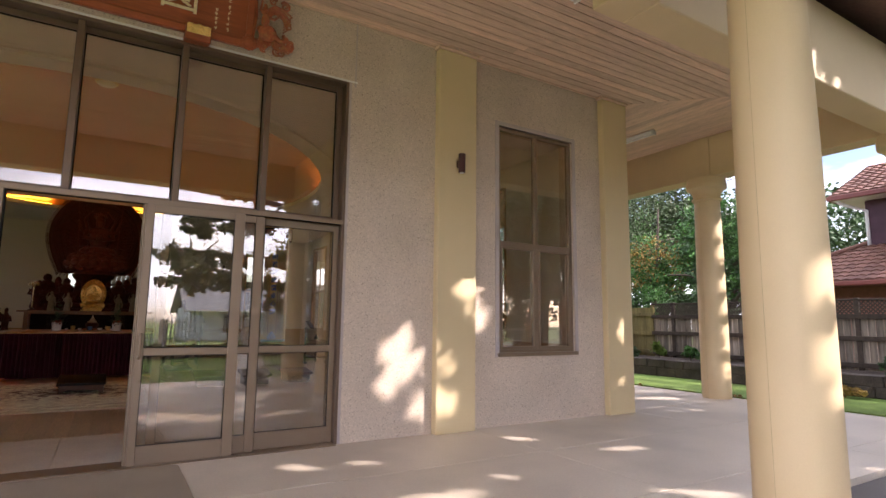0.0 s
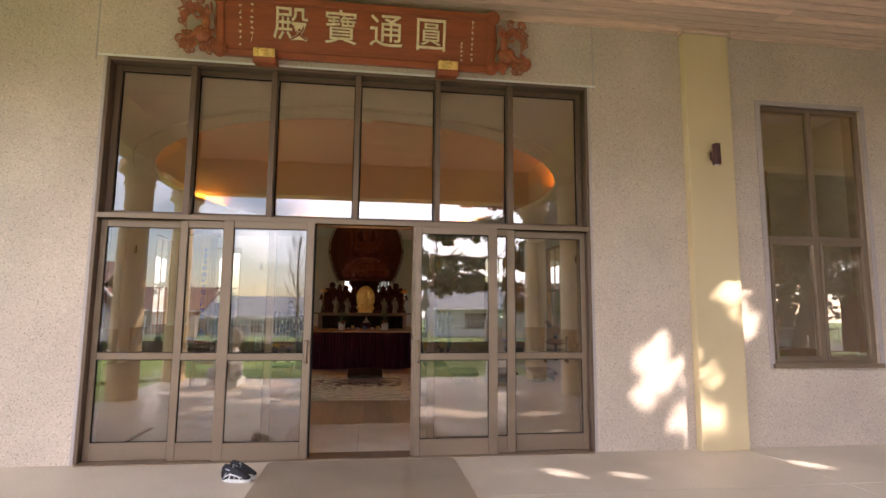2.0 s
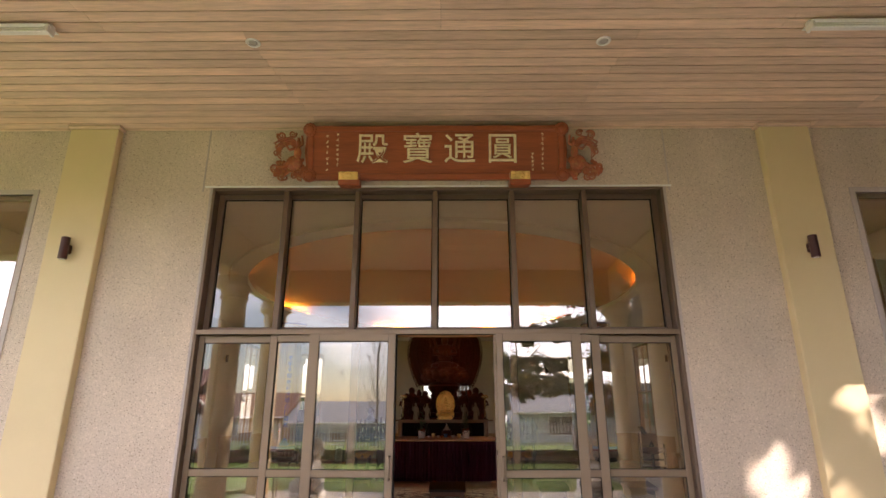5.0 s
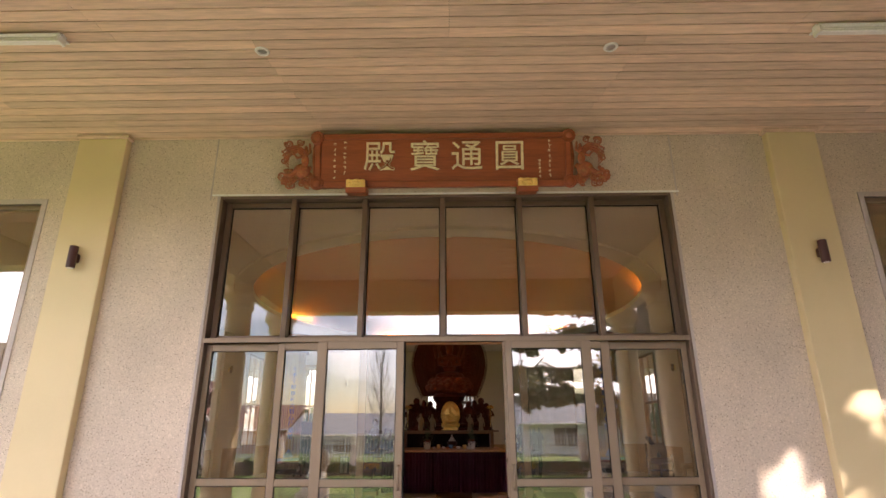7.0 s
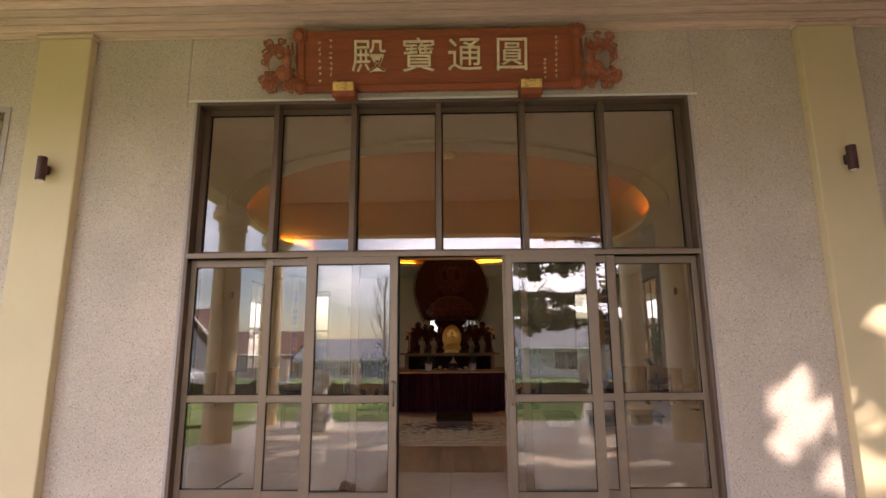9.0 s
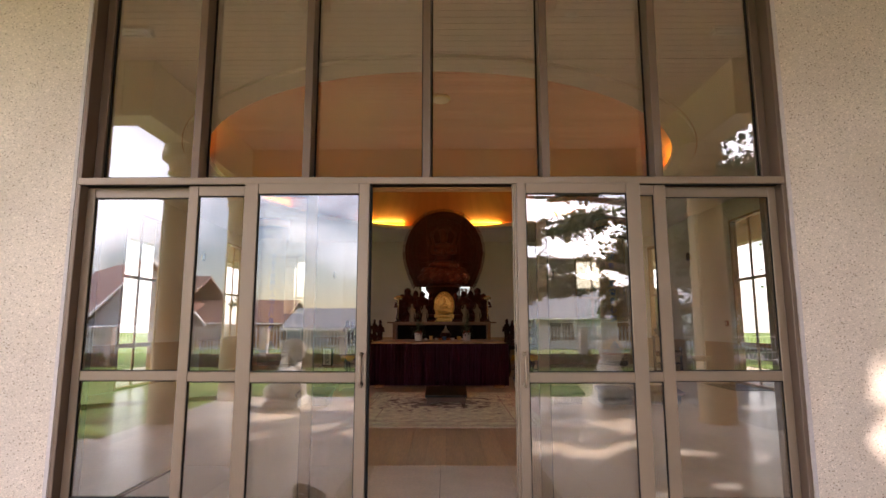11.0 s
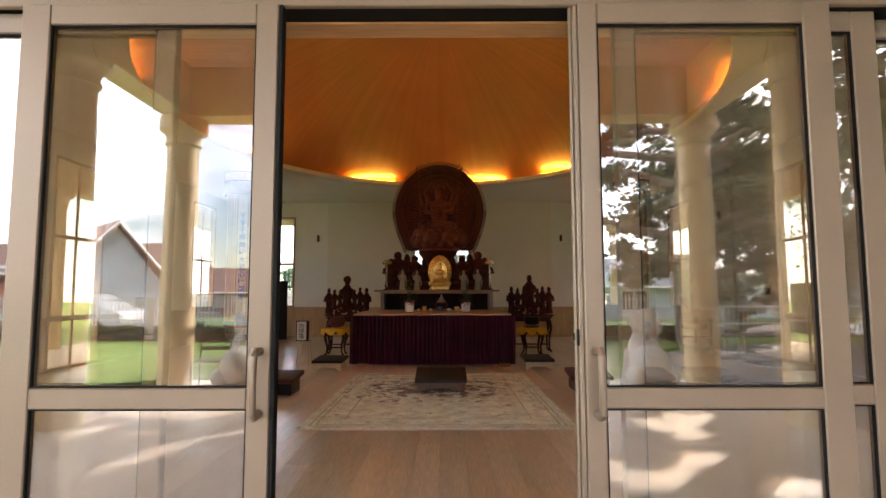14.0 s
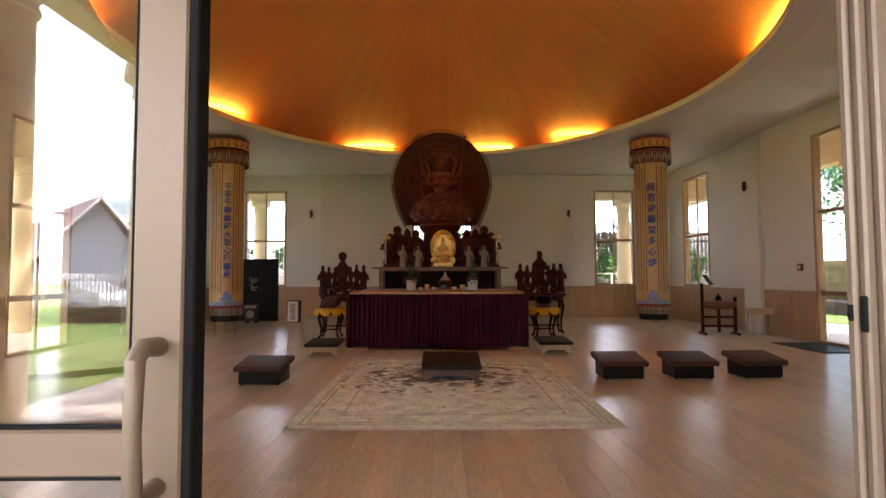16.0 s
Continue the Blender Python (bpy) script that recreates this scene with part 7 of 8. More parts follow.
for k in range(14):
    part("rib", box(-0.40, 0.40, -0.69 + k * 0.104, -0.66 + k * 0.104, 0.0115, 0.015, 0.001), BLACK, dm)


def sconce(x, y, z, turn):
    s = thing("hall_wall_light", (x, y, z), "small brass and dark up-and-down light on the hall wall", "wall light", group="hall wall lights", turn=turn)
    part("plate", box(-0.035, 0.035, -0.03, -0.001, -0.06, 0.06, 0.004), BRASS, s)
    part("body", lathe([(0.035, -0.11), (0.042, -0.1), (0.042, 0.1), (0.035, 0.11)], 16, cy=-0.075), MAROON, s, smooth=True)


for x in (-4.13, 3.99):
    sconce(x, HALL_Y, 3.27, 0)
sconce(HALL_X - 0.09, 11.5, 3.35, -90)
sconce(-HALL_X + 0.09, 11.5, 3.35, 90)
call = thing("alarm_point", (HALL_X, 9.85, 1.45), "small dark red call point on the hall wall", "switch", turn=-90)
part("case", box(-0.07, 0.07, -0.04, -0.001, -0.07, 0.07, 0.008), BANNER_RED, call)
part("face", box(-0.035, 0.035, -0.044, -0.0405, -0.035, 0.035), WHITE, call)

# the round lamp under the dome's crown
rose = thing("dome_lamp", (ELL_X, ELL_Y, CEIL_IN_Z + 2.008), "round frosted lamp at the crown of the dome, unlit", "ceiling light")
part("rim", lathe([(0.22, -0.001), (0.23, -0.03), (0.20, -0.05)], 32), BRASS, rose, smooth=True)
part("glass", lathe([(0.195, -0.051), (0.17, -0.08), (0.11, -0.10), (0.02, -0.11)], 32), mat("frosted_lamp_glass", (0.75, 0.65, 0.5), 0.4), rose, "frosted glass bowl", smooth=True)

# ---- beside the porch: wall, fence, planting, house ----
edging = thing("bed_edging", (13.0, 0, 0), "low dark wall of rough stone blocks along the raised bed", "garden wall", kind="structure")
r_ = random.Random(11)
stone_mesh = []
for k in range(5):
    b_ = box(0, 0.3, 0, 1, 0, 0.215, 0.02)
    for v in b_.verts:
        v.co += Vector((r_.uniform(-0.012, 0.012), r_.uniform(-0.006, 0.006), r_.uniform(-0.006, 0.006)))
    me = bpy.data.meshes.new("stone")
    b_.to_mesh(me)
    b_.free()
    me.materials.append(STONE)
    stone_mesh.append(me)
for row in range(2):
    y = -7.4 + row * 0.3
    while y < 20:
        ln = r_.choice((0.55, 0.7, 0.85, 1.0))
        piece("stone", stone_mesh[r_.randrange(5)], edging, Matrix.Translation((r_.uniform(-0.01, 0.01), y, -0.02 + row * 0.218)) @ Matrix.Diagonal((1, ln - 0.012, 1, 1)))
        y += ln

FX = 15.0


def board_fence(y0, y1):
    f = thing("boundary_fence", (FX, 0, 0), "weathered dark timber paling fence with a lattice top", "fence")
    pal = []
    for k in range(4):
        b_ = box(-0.012, 0.012, 0, 0.145, 0, 1, 0.003)
        me = bpy.data.meshes.new("paling")
        b_.to_mesh(me)
        b_.free()
        me.materials.append(FENCE)
        pal.append(me)
    y = y0
    while y < y1:
        piece("paling", pal[r_.randrange(4)], f, Matrix.Translation((r_.uniform(0.0, 0.012), y, 0.2 + r_.uniform(-0.02, 0.02))) @ Matrix.Diagonal((1, 1, 1.36 + r_.uniform(-0.01, 0.01), 1)))
        y += 0.152 + r_.uniform(0, 0.008)
    # rails, posts and lattice in a darker colour than the palings
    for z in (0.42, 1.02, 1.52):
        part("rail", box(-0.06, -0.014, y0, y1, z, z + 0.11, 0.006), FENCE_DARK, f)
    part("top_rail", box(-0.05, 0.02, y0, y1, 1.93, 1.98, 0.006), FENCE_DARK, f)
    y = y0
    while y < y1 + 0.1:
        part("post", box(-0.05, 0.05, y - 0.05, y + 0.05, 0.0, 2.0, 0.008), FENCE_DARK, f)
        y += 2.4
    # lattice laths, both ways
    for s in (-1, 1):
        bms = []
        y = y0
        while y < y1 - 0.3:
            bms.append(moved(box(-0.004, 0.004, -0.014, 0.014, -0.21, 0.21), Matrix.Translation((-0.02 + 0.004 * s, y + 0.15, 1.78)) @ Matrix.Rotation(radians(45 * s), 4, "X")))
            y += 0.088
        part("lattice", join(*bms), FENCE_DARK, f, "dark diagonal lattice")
    return f


board_fence(-7.4, 5.35)
gate = thing("side_gate", (FX, 6.2, 0), "mossy yellowish timber board gate in the fence", "gate")
for k in range(9):
    part("board", box(-0.014, 0.014, -0.8 + k * 0.18, -0.625 + k * 0.18, 0.15, 1.86, 0.004), GATE_WOOD, gate)
for z in (0.45, 1.0, 1.6):
    part("rail", box(-0.05, -0.0145, -0.8, 0.82, z, z + 0.1, 0.005), GATE_WOOD, gate)
for y in (-0.86, 0.88):
    part("post", box(-0.05, 0.05, y - 0.05, y + 0.05, 0, 1.95, 0.008), GATE_WOOD, gate)
far_f = thing("rear_fence", (FX, 0, 0), "mossy timber paling fence beyond the gate", "fence")
for k in range(90):
    part("paling", box(-0.012, 0.012, 7.15 + k * 0.16, 7.3 + k * 0.16, 0.15, 1.85), GATE_WOOD, far_f)
for z in (0.45, 1.0, 1.6):
    part("rail", box(-0.05, -0.0125, 7.14, 21.5, z, z + 0.1), GATE_WOOD, far_f)


def leaf_cloud(name, parent, material, centre, radii, count, size, seed, hollow=0.45, keep=None, spread=0.35, aspect=0.5):
    """Leaves as small folded quads in uneven clumps inside an ellipsoid."""
    r = random.Random(seed)
    cl = []
    n_cl = max(8, count // 55)
    for _ in range(n_cl):
        d = Vector((r.gauss(0, 1), r.gauss(0, 1), r.gauss(0, 1))).normalized()
        k = r.uniform(hollow, 1.0) * r.uniform(0.85, 1.12)
        cl.append((Vector(centre) + Vector((d.x * radii[0] * k, d.y * radii[1] * k, d.z * radii[2] * k)), r.uniform(0.6, 1.3)))
    verts, faces = [], []
    sp = spread * min(radii)
    for _ in range(count):
        c, k = cl[r.randrange(n_cl)]
        p = c + Vector((r.gauss(0, sp * k * 0.5), r.gauss(0, sp * k * 0.5), r.gauss(0, sp * k * 0.33)))
        d = Vector((r.gauss(0, 1), r.gauss(0, 1), r.gauss(0, 0.6))).normalized()
        s_ = d.cross(Vector((r.gauss(0, 1), r.gauss(0, 1), r.gauss(0, 1)))).normalized() * size * aspect * r.uniform(0.6, 1.2)
        ln = size * r.uniform(0.7, 1.4)
        up = d.cross(s_).normalized() * size * 0.15
        q = len(verts)
        verts += [tuple(p - d * ln * 0.5), tuple(p + s_ + up), tuple(p + d * ln * 0.6), tuple(p - s_ + up)]
        faces += [(q, q + 1, q + 2), (q, q + 2, q + 3)]
    if keep:
        ok = keep(np.array(verts)).reshape(-1, 4).all(axis=1)
        faces = [f for f in faces if ok[f[0] // 4]]
    ob = mesh_from(name, verts, faces, material)
    ob.parent = parent
    return ob


def limbs(parent, base, height, r0, branches, seed, lean=(0, 0)):
    """A tapered trunk with crooked limbs."""
    r = random.Random(seed)
    pts, rad = [], []
    for k in range(9):
        u = k / 8
        pts.append((base[0] + lean[0] * u + 0.15 * math.sin(3 * u + seed), base[1] + lean[1] * u + 0.12 * math.cos(4 * u + seed), base[2] + height * u))
        rad.append(r0 * (1 - 0.85 * u) * (1.35 if k == 0 else 1))
    part("trunk", tube(pts, rad, 12), BARK, parent, smooth=True)
    for k in range(branches):
        u = r.uniform(0.28, 0.92)
        i = int(u * 8)
        p0 = Vector(pts[i])
        a = r.uniform(0, 6.28)
        ln = height * r.uniform(0.25, 0.5) * (1.15 - 0.6 * u)
        d = Vector((math.cos(a), math.sin(a), r.uniform(0.05, 0.6)))
        bp = [p0 + d * ln * v + Vector((0, 0, 0.12 * ln * math.sin(v * 3))) + Vector((r.uniform(-1, 1), r.uniform(-1, 1), 0)) * 0.05 * ln for v in (0, 0.35, 0.7, 1.0)]
        part("limb", tube(bp, [rad[i] * 0.55, rad[i] * 0.4, rad[i] * 0.25, 0.02], 7), BARK, parent, smooth=True)


def tree(name, at, height, r0, crowns, label, seed, branches=10, lean=(0, 0)):
    t = thing(name, at, label, "tree")
    limbs(t, (0, 0, 0), height, r0, branches, seed, lean)
    for k, (mtl, c, radii, count, size, kw) in enumerate(crowns):
        leaf_cloud("crown", t, mtl, c, radii, count, size, seed * 7 + k, **kw)
    return t


# trees beyond the fence
tree("conifer_tree", (19.5, 12.5, 0), 10.5, 0.3, [(NEEDLE, (0, 0, 6.2), (3.2, 3.2, 4.6), 34000, 0.12, {"hollow": 0.2, "aspect": 0.3}), (FERN, (0.4, -0.6, 7.0), (2.6, 2.6, 3.4), 6500, 0.10, {})], "tall dark conifer with open drooping branches beyond the fence", 3, 16)
tree("autumn_tree", (19.0, 8.2, 0), 6.0, 0.18, [(AUTUMN, (0, 0, 3.5), (1.6, 1.8, 1.3), 2200, 0.085, {}), (FERN, (0.3, 0.3, 3.3), (1.6, 2.0, 1.8), 8500, 0.09, {"hollow": 0.2})], "small tree turning orange and yellow above the fence", 5, 12)
tree("ivy_tree", (18.8, 5.2, 0), 6.5, 0.22, [(FERN, (0, 0.2, 3.9), (1.3, 1.5, 2.4), 9000, 0.10, {}), (LEAF, (0, 0.2, 3.6), (1.2, 1.4, 2.3), 6000, 0.10, {})], "ivy-covered leafy green tree behind the fence", 8, 8)
tree("conifer_tree", (22.5, 17.5, 0), 12, 0.3, [(NEEDLE, (0, 0, 7.0), (4.2, 4.2, 5.2), 28000, 0.14, {"hollow": 0.2, "aspect": 0.3})], "tall dark conifer behind the side garden", 4, 14)
tree("far_tree", (33, 8.5, 0), 9.0, 0.3, [(LEAF, (0, 0, 6.0), (3.2, 3.6, 3.0), 5200, 0.22, {})], "distant bluish green tree beyond the house", 12, 8)
tree("far_tree", (30, 15, 0), 11.0, 0.3, [(NEEDLE, (0, 0, 6.6), (4.4, 5.0, 4.4), 15000, 0.22, {"hollow": 0.2})], "distant dark tree behind the garden", 13, 8)
tree("garden_tree", (18, 20, 0), 8.5, 0.25, [(FERN, (0, 0, 5.2), (3.0, 3.2, 3.2), 5200, 0.18, {})], "leafy green tree behind the hall garden", 14, 8)
hedge = thing("ivy_hedge", (16.3, 0, 0), "thick glossy ivy hedge hanging over the fence", "hedge")
for k, y in enumerate((4.6, 6.0, 7.4, 8.8, 10.4, 12.2)):
    leaf_cloud("foliage", hedge, FERN if k % 2 else LEAF, (0, y, 1.95), (0.8, 1.1, 0.62), 3400, 0.08, 40 + k, hollow=0.3)
part("stem", tube([(0, 4.6, 0), (0.1, 6, 1.6), (0.0, 9, 1.7), (0.1, 12, 1.8)], [0.06, 0.05, 0.05, 0.03], 7), BARK, hedge)


def shrub(x, y, r, material, seed, label):
    s = thing("shrub", (x, y, 0.36), label, "shrub", group="bed plants")
    leaf_cloud("foliage", s, material, (0, 0, r * 0.75), (r, r, r * 0.8), 420, 0.085, seed, hollow=0.1)
    part("stem", tube([(0, 0, -0.02), (0.02, 0, r * 0.8)], [0.02, 0.01], 6), BARK, s)


for k, (y, r, mt_) in enumerate(((5.3, 0.26, LEAF), (4.4, 0.30, GRASS), (3.4, 0.28, FERN), (1.6, 0.26, LEAF), (0.3, 0.22, FERN), (-1.2, 0.32, LEAF), (7.0, 0.3, LEAF), (9.5, 0.35, FERN), (12.0, 0.3, LEAF))):
    shrub(14.0, y, r, mt_, 60 + k, "small leafy green plant in the raised bed")
rc = thing("fallen_leaves", (12.6, -0.9, -0.02), "brown heap of dry leaves on the strip of lawn", "leaves")
leaf_cloud("heap", rc, AUTUMN, (0, 0, 0.12), (0.25, 0.5, 0.14), 500, 0.09, 77, hollow=0.0)
tagged(leaf_cloud("edge_litter", None, AUTUMN, (10.62, 4, 0.0), (0.1, 9, 0.02), 900, 0.05, 78, hollow=0.0, spread=0.8), "scattered dry leaves along the paving edge", "leaves", kind="stuff")


# the tiled house on the right
def tiled_slope(name, parent, p0, along, up, n_along, n_up, material, lies=lambda p: True):
    """Rows of curved tiles on a slope: p0 the lower corner, along the eaves, up the slope."""
    verts, faces = [], []
    nrm = along.cross(up).normalized()
    if nrm.z < 0:
        nrm = -nrm
    da, du = along / n_along, up / n_up
    for j in range(n_up):
        for i in range(n_along):
            o = p0 + da * i + du * j
            if not lies(o):
                continue
            q = len(verts)
            for k in range(5):
                lift = 0.045 * math.sin(math.pi * k / 4)
                verts.append(tuple(o + da * (k / 4 * 0.98) + nrm * (0.05 + lift)))
                verts.append(tuple(o + du * 1.08 + da * (k / 4 * 0.98) + nrm * (0.005 + lift * 0.8)))
            for k in range(4):
                faces.append((q + 2 * k, q + 2 * k + 2, q + 2 * k + 3, q + 2 * k + 1))
            verts += [tuple(o + da * (k / 4 * 0.98) + nrm * 0.0) for k in range(5)]
            for k in range(4):
                faces.append((q + 10 + k, q + 11 + k, q + 2 * k + 2, q + 2 * k))
    ob = mesh_from(name, verts, faces, material)
    ob.parent = parent
    ob["kind"] = "stuff"
    return ob


house = thing("tiled_house", (0, 0, 0), "plum weatherboard house with terracotta tiled roofs and red gutters", "house")
part("lower_wall", box(21.0, 33.0, -16.0, 4.6, 0, 2.75), BRICK_WALL, house)
part("soffit", box(20.2, 33.5, -16.5, 5.4, 2.62, 2.66), GUTTER, house)
part("gutter", join(box(20.06, 20.2, -16.6, 5.5, 2.62, 2.76, 0.02), box(20.2, 33.5, 5.36, 5.5, 2.62, 2.76, 0.02)), GUTTER, house, "rust-red gutter")
tiled_slope("roof_tiles", house, Vector((20.15, -16.5, 2.76)), Vector((0, 21.9, 0)), Vector((3.6, 0, 1.75)), 75, 12, ROOF_TILE, lambda p: p.y < 5.3 - (p.x - 20.15))
tiled_slope("hip_tiles", house, Vector((20.15, 5.4, 2.76)), Vector((12.0, 0, 0)), Vector((0, -3.6, 1.75)), 40, 12, ROOF_TILE, lambda p: p.x > 20.05 + (5.4 - p.y))
part("upper_wall", box(23.0, 32.0, -14.0, 2.4, 3.6, 5.8), PURPLE_BOARD, house)
for k in range(11):
    part("weatherboard", moved(box(-0.018, 0.0, -14.0, 2.42, 0, 0.2), pose(22.985, 0, 3.6 + k * 0.195, 0, -3, 0)), PURPLE_BOARD, house)
part("upper_soffit", box(22.2, 32.8, -14.8, 3.15, 5.78, 5.82), WHITE_PAINT, house)
part("upper_gutter", join(box(22.06, 22.2, -14.9, 3.25, 5.78, 5.95, 0.02), box(22.2, 32.8, 3.12, 3.25, 5.78, 5.95, 0.02)), GUTTER, house, "rust-red gutter")
tiled_slope("upper_roof_tiles", house, Vector((22.15, -14.8, 5.95)), Vector((0, 18.0, 0)), Vector((3.5, 0, 1.7)), 58, 11, ROOF_TILE)
part("downpipe", tube([(22.2, 3.0, 5.8), (22.3, 2.9, 5.66), (22.93, 2.38, 5.4), (22.93, 2.38, 3.8), (22.75, 2.38, 3.72)], 0.06, 8), WHITE_PAINT, house, "white downpipe", smooth=True)
deck = bmesh.new()
for quad in (((20.15, -16.5, 2.74), (20.15, 5.4, 2.74), (23.75, 1.8, 4.49), (23.75, -16.5, 4.49)), ((20.15, 5.4, 2.74), (32.15, 5.4, 2.74), (32.15, 1.8, 4.49), (23.75, 1.8, 4.49)), ((22.15, -14.8, 5.93), (22.15, 3.2, 5.93), (25.65, 3.2, 7.63), (25.65, -14.8, 7.63))):
    deck.faces.new([deck.verts.new(p) for p in quad])
bmesh.ops.solidify(deck, geom=deck.faces[:], thickness=0.02)
part("roof_deck", deck, ROOF_TILE, house)
part("ridge_tile", tube([(20.2, 5.38, 2.86), (23.75, 1.8, 4.6)], 0.09, 8), ROOF_TILE, house, smooth=True)

# ---- in front of the porch: what the glass mirrors ----
fence = thing("picket_fence", (0, -15.6, 0), "thin pale steel picket fence between grey concrete piers", "fence")
part("plinth", box(-26, 7.6, -0.1, 0.1, -0.1, 0.42, 0.01), STONE, fence, "low dark stone wall")
bm = box(-0.02, 0.02, -0.012, 0.012, 0, 0.92, 0.004)
me = bpy.data.meshes.new("picket")
bm.to_mesh(me)
bm.free()
me.materials.append(FENCE_STEEL)
for k in range(280):
    piece("picket", me, fence, pose(-25.7 + k * 0.119, 0, 0.45))
for z in (0.58, 1.2):
    part("rail", box(-26, 7.6, 0.013, 0.045, z, z + 0.045), FENCE_STEEL, fence)
for k in range(13):
    part("pier", box(-26.1 + k * 2.8, -25.86 + k * 2.8, -0.14, 0.14, 0.0, 1.30, 0.012), SLAB_EDGE, fence, "square grey concrete pier")
street_hedge = thing("street_hedge", (-8, -15.2, 0), "low dark clipped hedge before the street fence", "hedge")
for k in range(12):
    leaf_cloud("foliage", street_hedge, LEAF, (-16.5 + k * 2.9, 0, 0.28), (1.5, 0.28, 0.26), 1500, 0.09, 520 + k, hollow=0.1)
part("stem", tube([(-17, 0, 0), (0, 0, 0.2), (15, 0, 0.1)], 0.03, 6), BARK, street_hedge)
fence2 = thing("drive_fence", (16.5, -16.2, 0), "pale grey picket fence beyond the drive", "fence")
for k in range(110):
    piece("picket", me, fence2, pose(-8.5 + k * 0.155, 0, 0.2))
for z in (0.4, 0.95):
    part("rail", box(-8.6, 8.6, 0.012, 0.05, z, z + 0.07), WHITE_PAINT, fence2)


def gable_house(name, at, w, d, h, rise, wall, roof, label, boards=False, windows=(), gable_front=False):
    """A plain house: walls, pitched roof, windows; the front faces +y."""
    g_ = thing(name, at, label, "house", group="houses across the street")
    part("wall", box(-w / 2, w / 2, -d, 0, -0.1, h), wall, g_)
    ov = 0.45
    bm = bmesh.new()
    if gable_front:
        pts = [(-w / 2 - ov, h - 0.15), (0, h + rise), (w / 2 + ov, h - 0.15), (w / 2 + ov, h - 0.33), (0, h + rise - 0.2), (-w / 2 - ov, h - 0.33)]
        a = [bm.verts.new((x, ov, z)) for x, z in pts]
        b = [bm.verts.new((x, -d - ov, z)) for x, z in pts]
    else:
        pts = [(ov, h - 0.15), (-d / 2, h + rise), (-d - ov, h - 0.15), (-d - ov, h - 0.33), (-d / 2, h + rise - 0.2), (ov, h - 0.33)]
        a = [bm.verts.new((-w / 2 - ov, y, z)) for y, z in pts]
        b = [bm.verts.new((w / 2 + ov, y, z)) for y, z in pts]
    n = len(a)
    bm.faces.new(a), bm.faces.new(list(reversed(b)))
    for k in range(n):
        bm.faces.new((a[k], b[k], b[(k + 1) % n], a[(k + 1) % n]))
    bmesh.ops.recalc_face_normals(bm, faces=bm.faces[:])
    part("roof", bm, roof, g_)
    if gable_front:
        bm = bmesh.new()
        tri = [(-w / 2, h - 0.2), (w / 2, h - 0.2), (0, h + rise - 0.25)]
        fa = [bm.verts.new((x, 0.0, z)) for x, z in tri]
        ba = [bm.verts.new((x, -0.2, z)) for x, z in tri]
        bm.faces.new(fa), bm.faces.new(list(reversed(ba)))
        for k in range(3):
            bm.faces.new((fa[k], ba[k], ba[(k + 1) % 3], fa[(k + 1) % 3]))
        bmesh.ops.recalc_face_normals(bm, faces=bm.faces[:])
        part("gable", bm, wall, g_)
        for s in (-1, 1):
            part("bargeboard", tube([(s * (w / 2 + ov), ov + 0.02, h - 0.24), (0, ov + 0.02, h + rise - 0.1)], 0.07, 4), WHITE_PAINT, g_, "white bargeboard")
    if boards:
        for k in range(int((h + (rise if gable_front else 0)) / 0.2)):
            z = k * 0.2
            half = w / 2 if z < h - 0.2 else (w / 2) * max(0.0, 1 - (z - h + 0.3) / rise)
            if half > 0.2:
                part("weatherboard", moved(box(-half, half, 0, 0.02, 0, 0.205), pose(0, 0.002, z, 4, 0, 0)), wall, g_)
    for x, z, ww, hh in windows:
        wn = part("window", join(box(x - ww / 2 - 0.07, x - ww / 2, 0.0, 0.05, z - 0.07, z + hh + 0.07), box(x + ww / 2, x + ww / 2 + 0.07, 0.0, 0.05, z - 0.07, z + hh + 0.07), box(x - ww / 2, x + ww / 2, 0.0, 0.05, z + hh, z + hh + 0.07), box(x - ww / 2, x + ww / 2, 0.0, 0.06, z - 0.07, z), box(x - 0.03, x + 0.03, 0.0, 0.045, z, z + hh)), WHITE_PAINT, g_)
        part("pane", box(x - ww / 2, x + ww / 2, 0.026, 0.03, z, z + hh), SCREEN, wn)
    part("gutter", box(-w / 2 - ov, w / 2 + ov, ov + 0.01, ov + 0.11, h - 0.3, h - 0.19, 0.02), WHITE_PAINT, g_) if not gable_front else None
    return g_


wb_house = gable_house("weatherboard_house", (-14.7, -22.6, -0.3), 4.8, 9, 1.95, 3.1, GREY_BOARD, RED_ROOF, "grey weatherboard house with a red gabled roof", True, ((-1.2, 0.7, 1.0, 0.9), (1.3, 0.7, 0.9, 0.9)), True)
wb_house.rotation_euler = (0, 0, radians(-46))
gable_house("brown_roofed_house", (-18.5, -37, -0.8), 12, 8, 2.6, 1.7, BRICK_WALL, BROWN_ROOF, "low house with a dark brown tiled roof", False, ((-3, 1, 1.6, 1.1), (2, 1, 1.4, 1.1)))
gable_house("blue_house", (-5.0, -36.0, -0.9), 13, 8, 2.3, 1.4, BLUE_WALL, METAL_ROOF, "low blue-grey house with a pale metal roof", True, ((-2.6, 0.9, 1.8, 1.0), (2.6, 0.9, 1.4, 1.0)))
gable_house("white_house", (10.5, -34.0, -0.5), 11, 8, 2.6, 1.9, GREY_BOARD, METAL_ROOF, "pale house with a silvery roof behind the trees", True, ((-2.6, 0.9, 1.6, 1.2), (2.0, 0.9, 1.6, 1.2)))
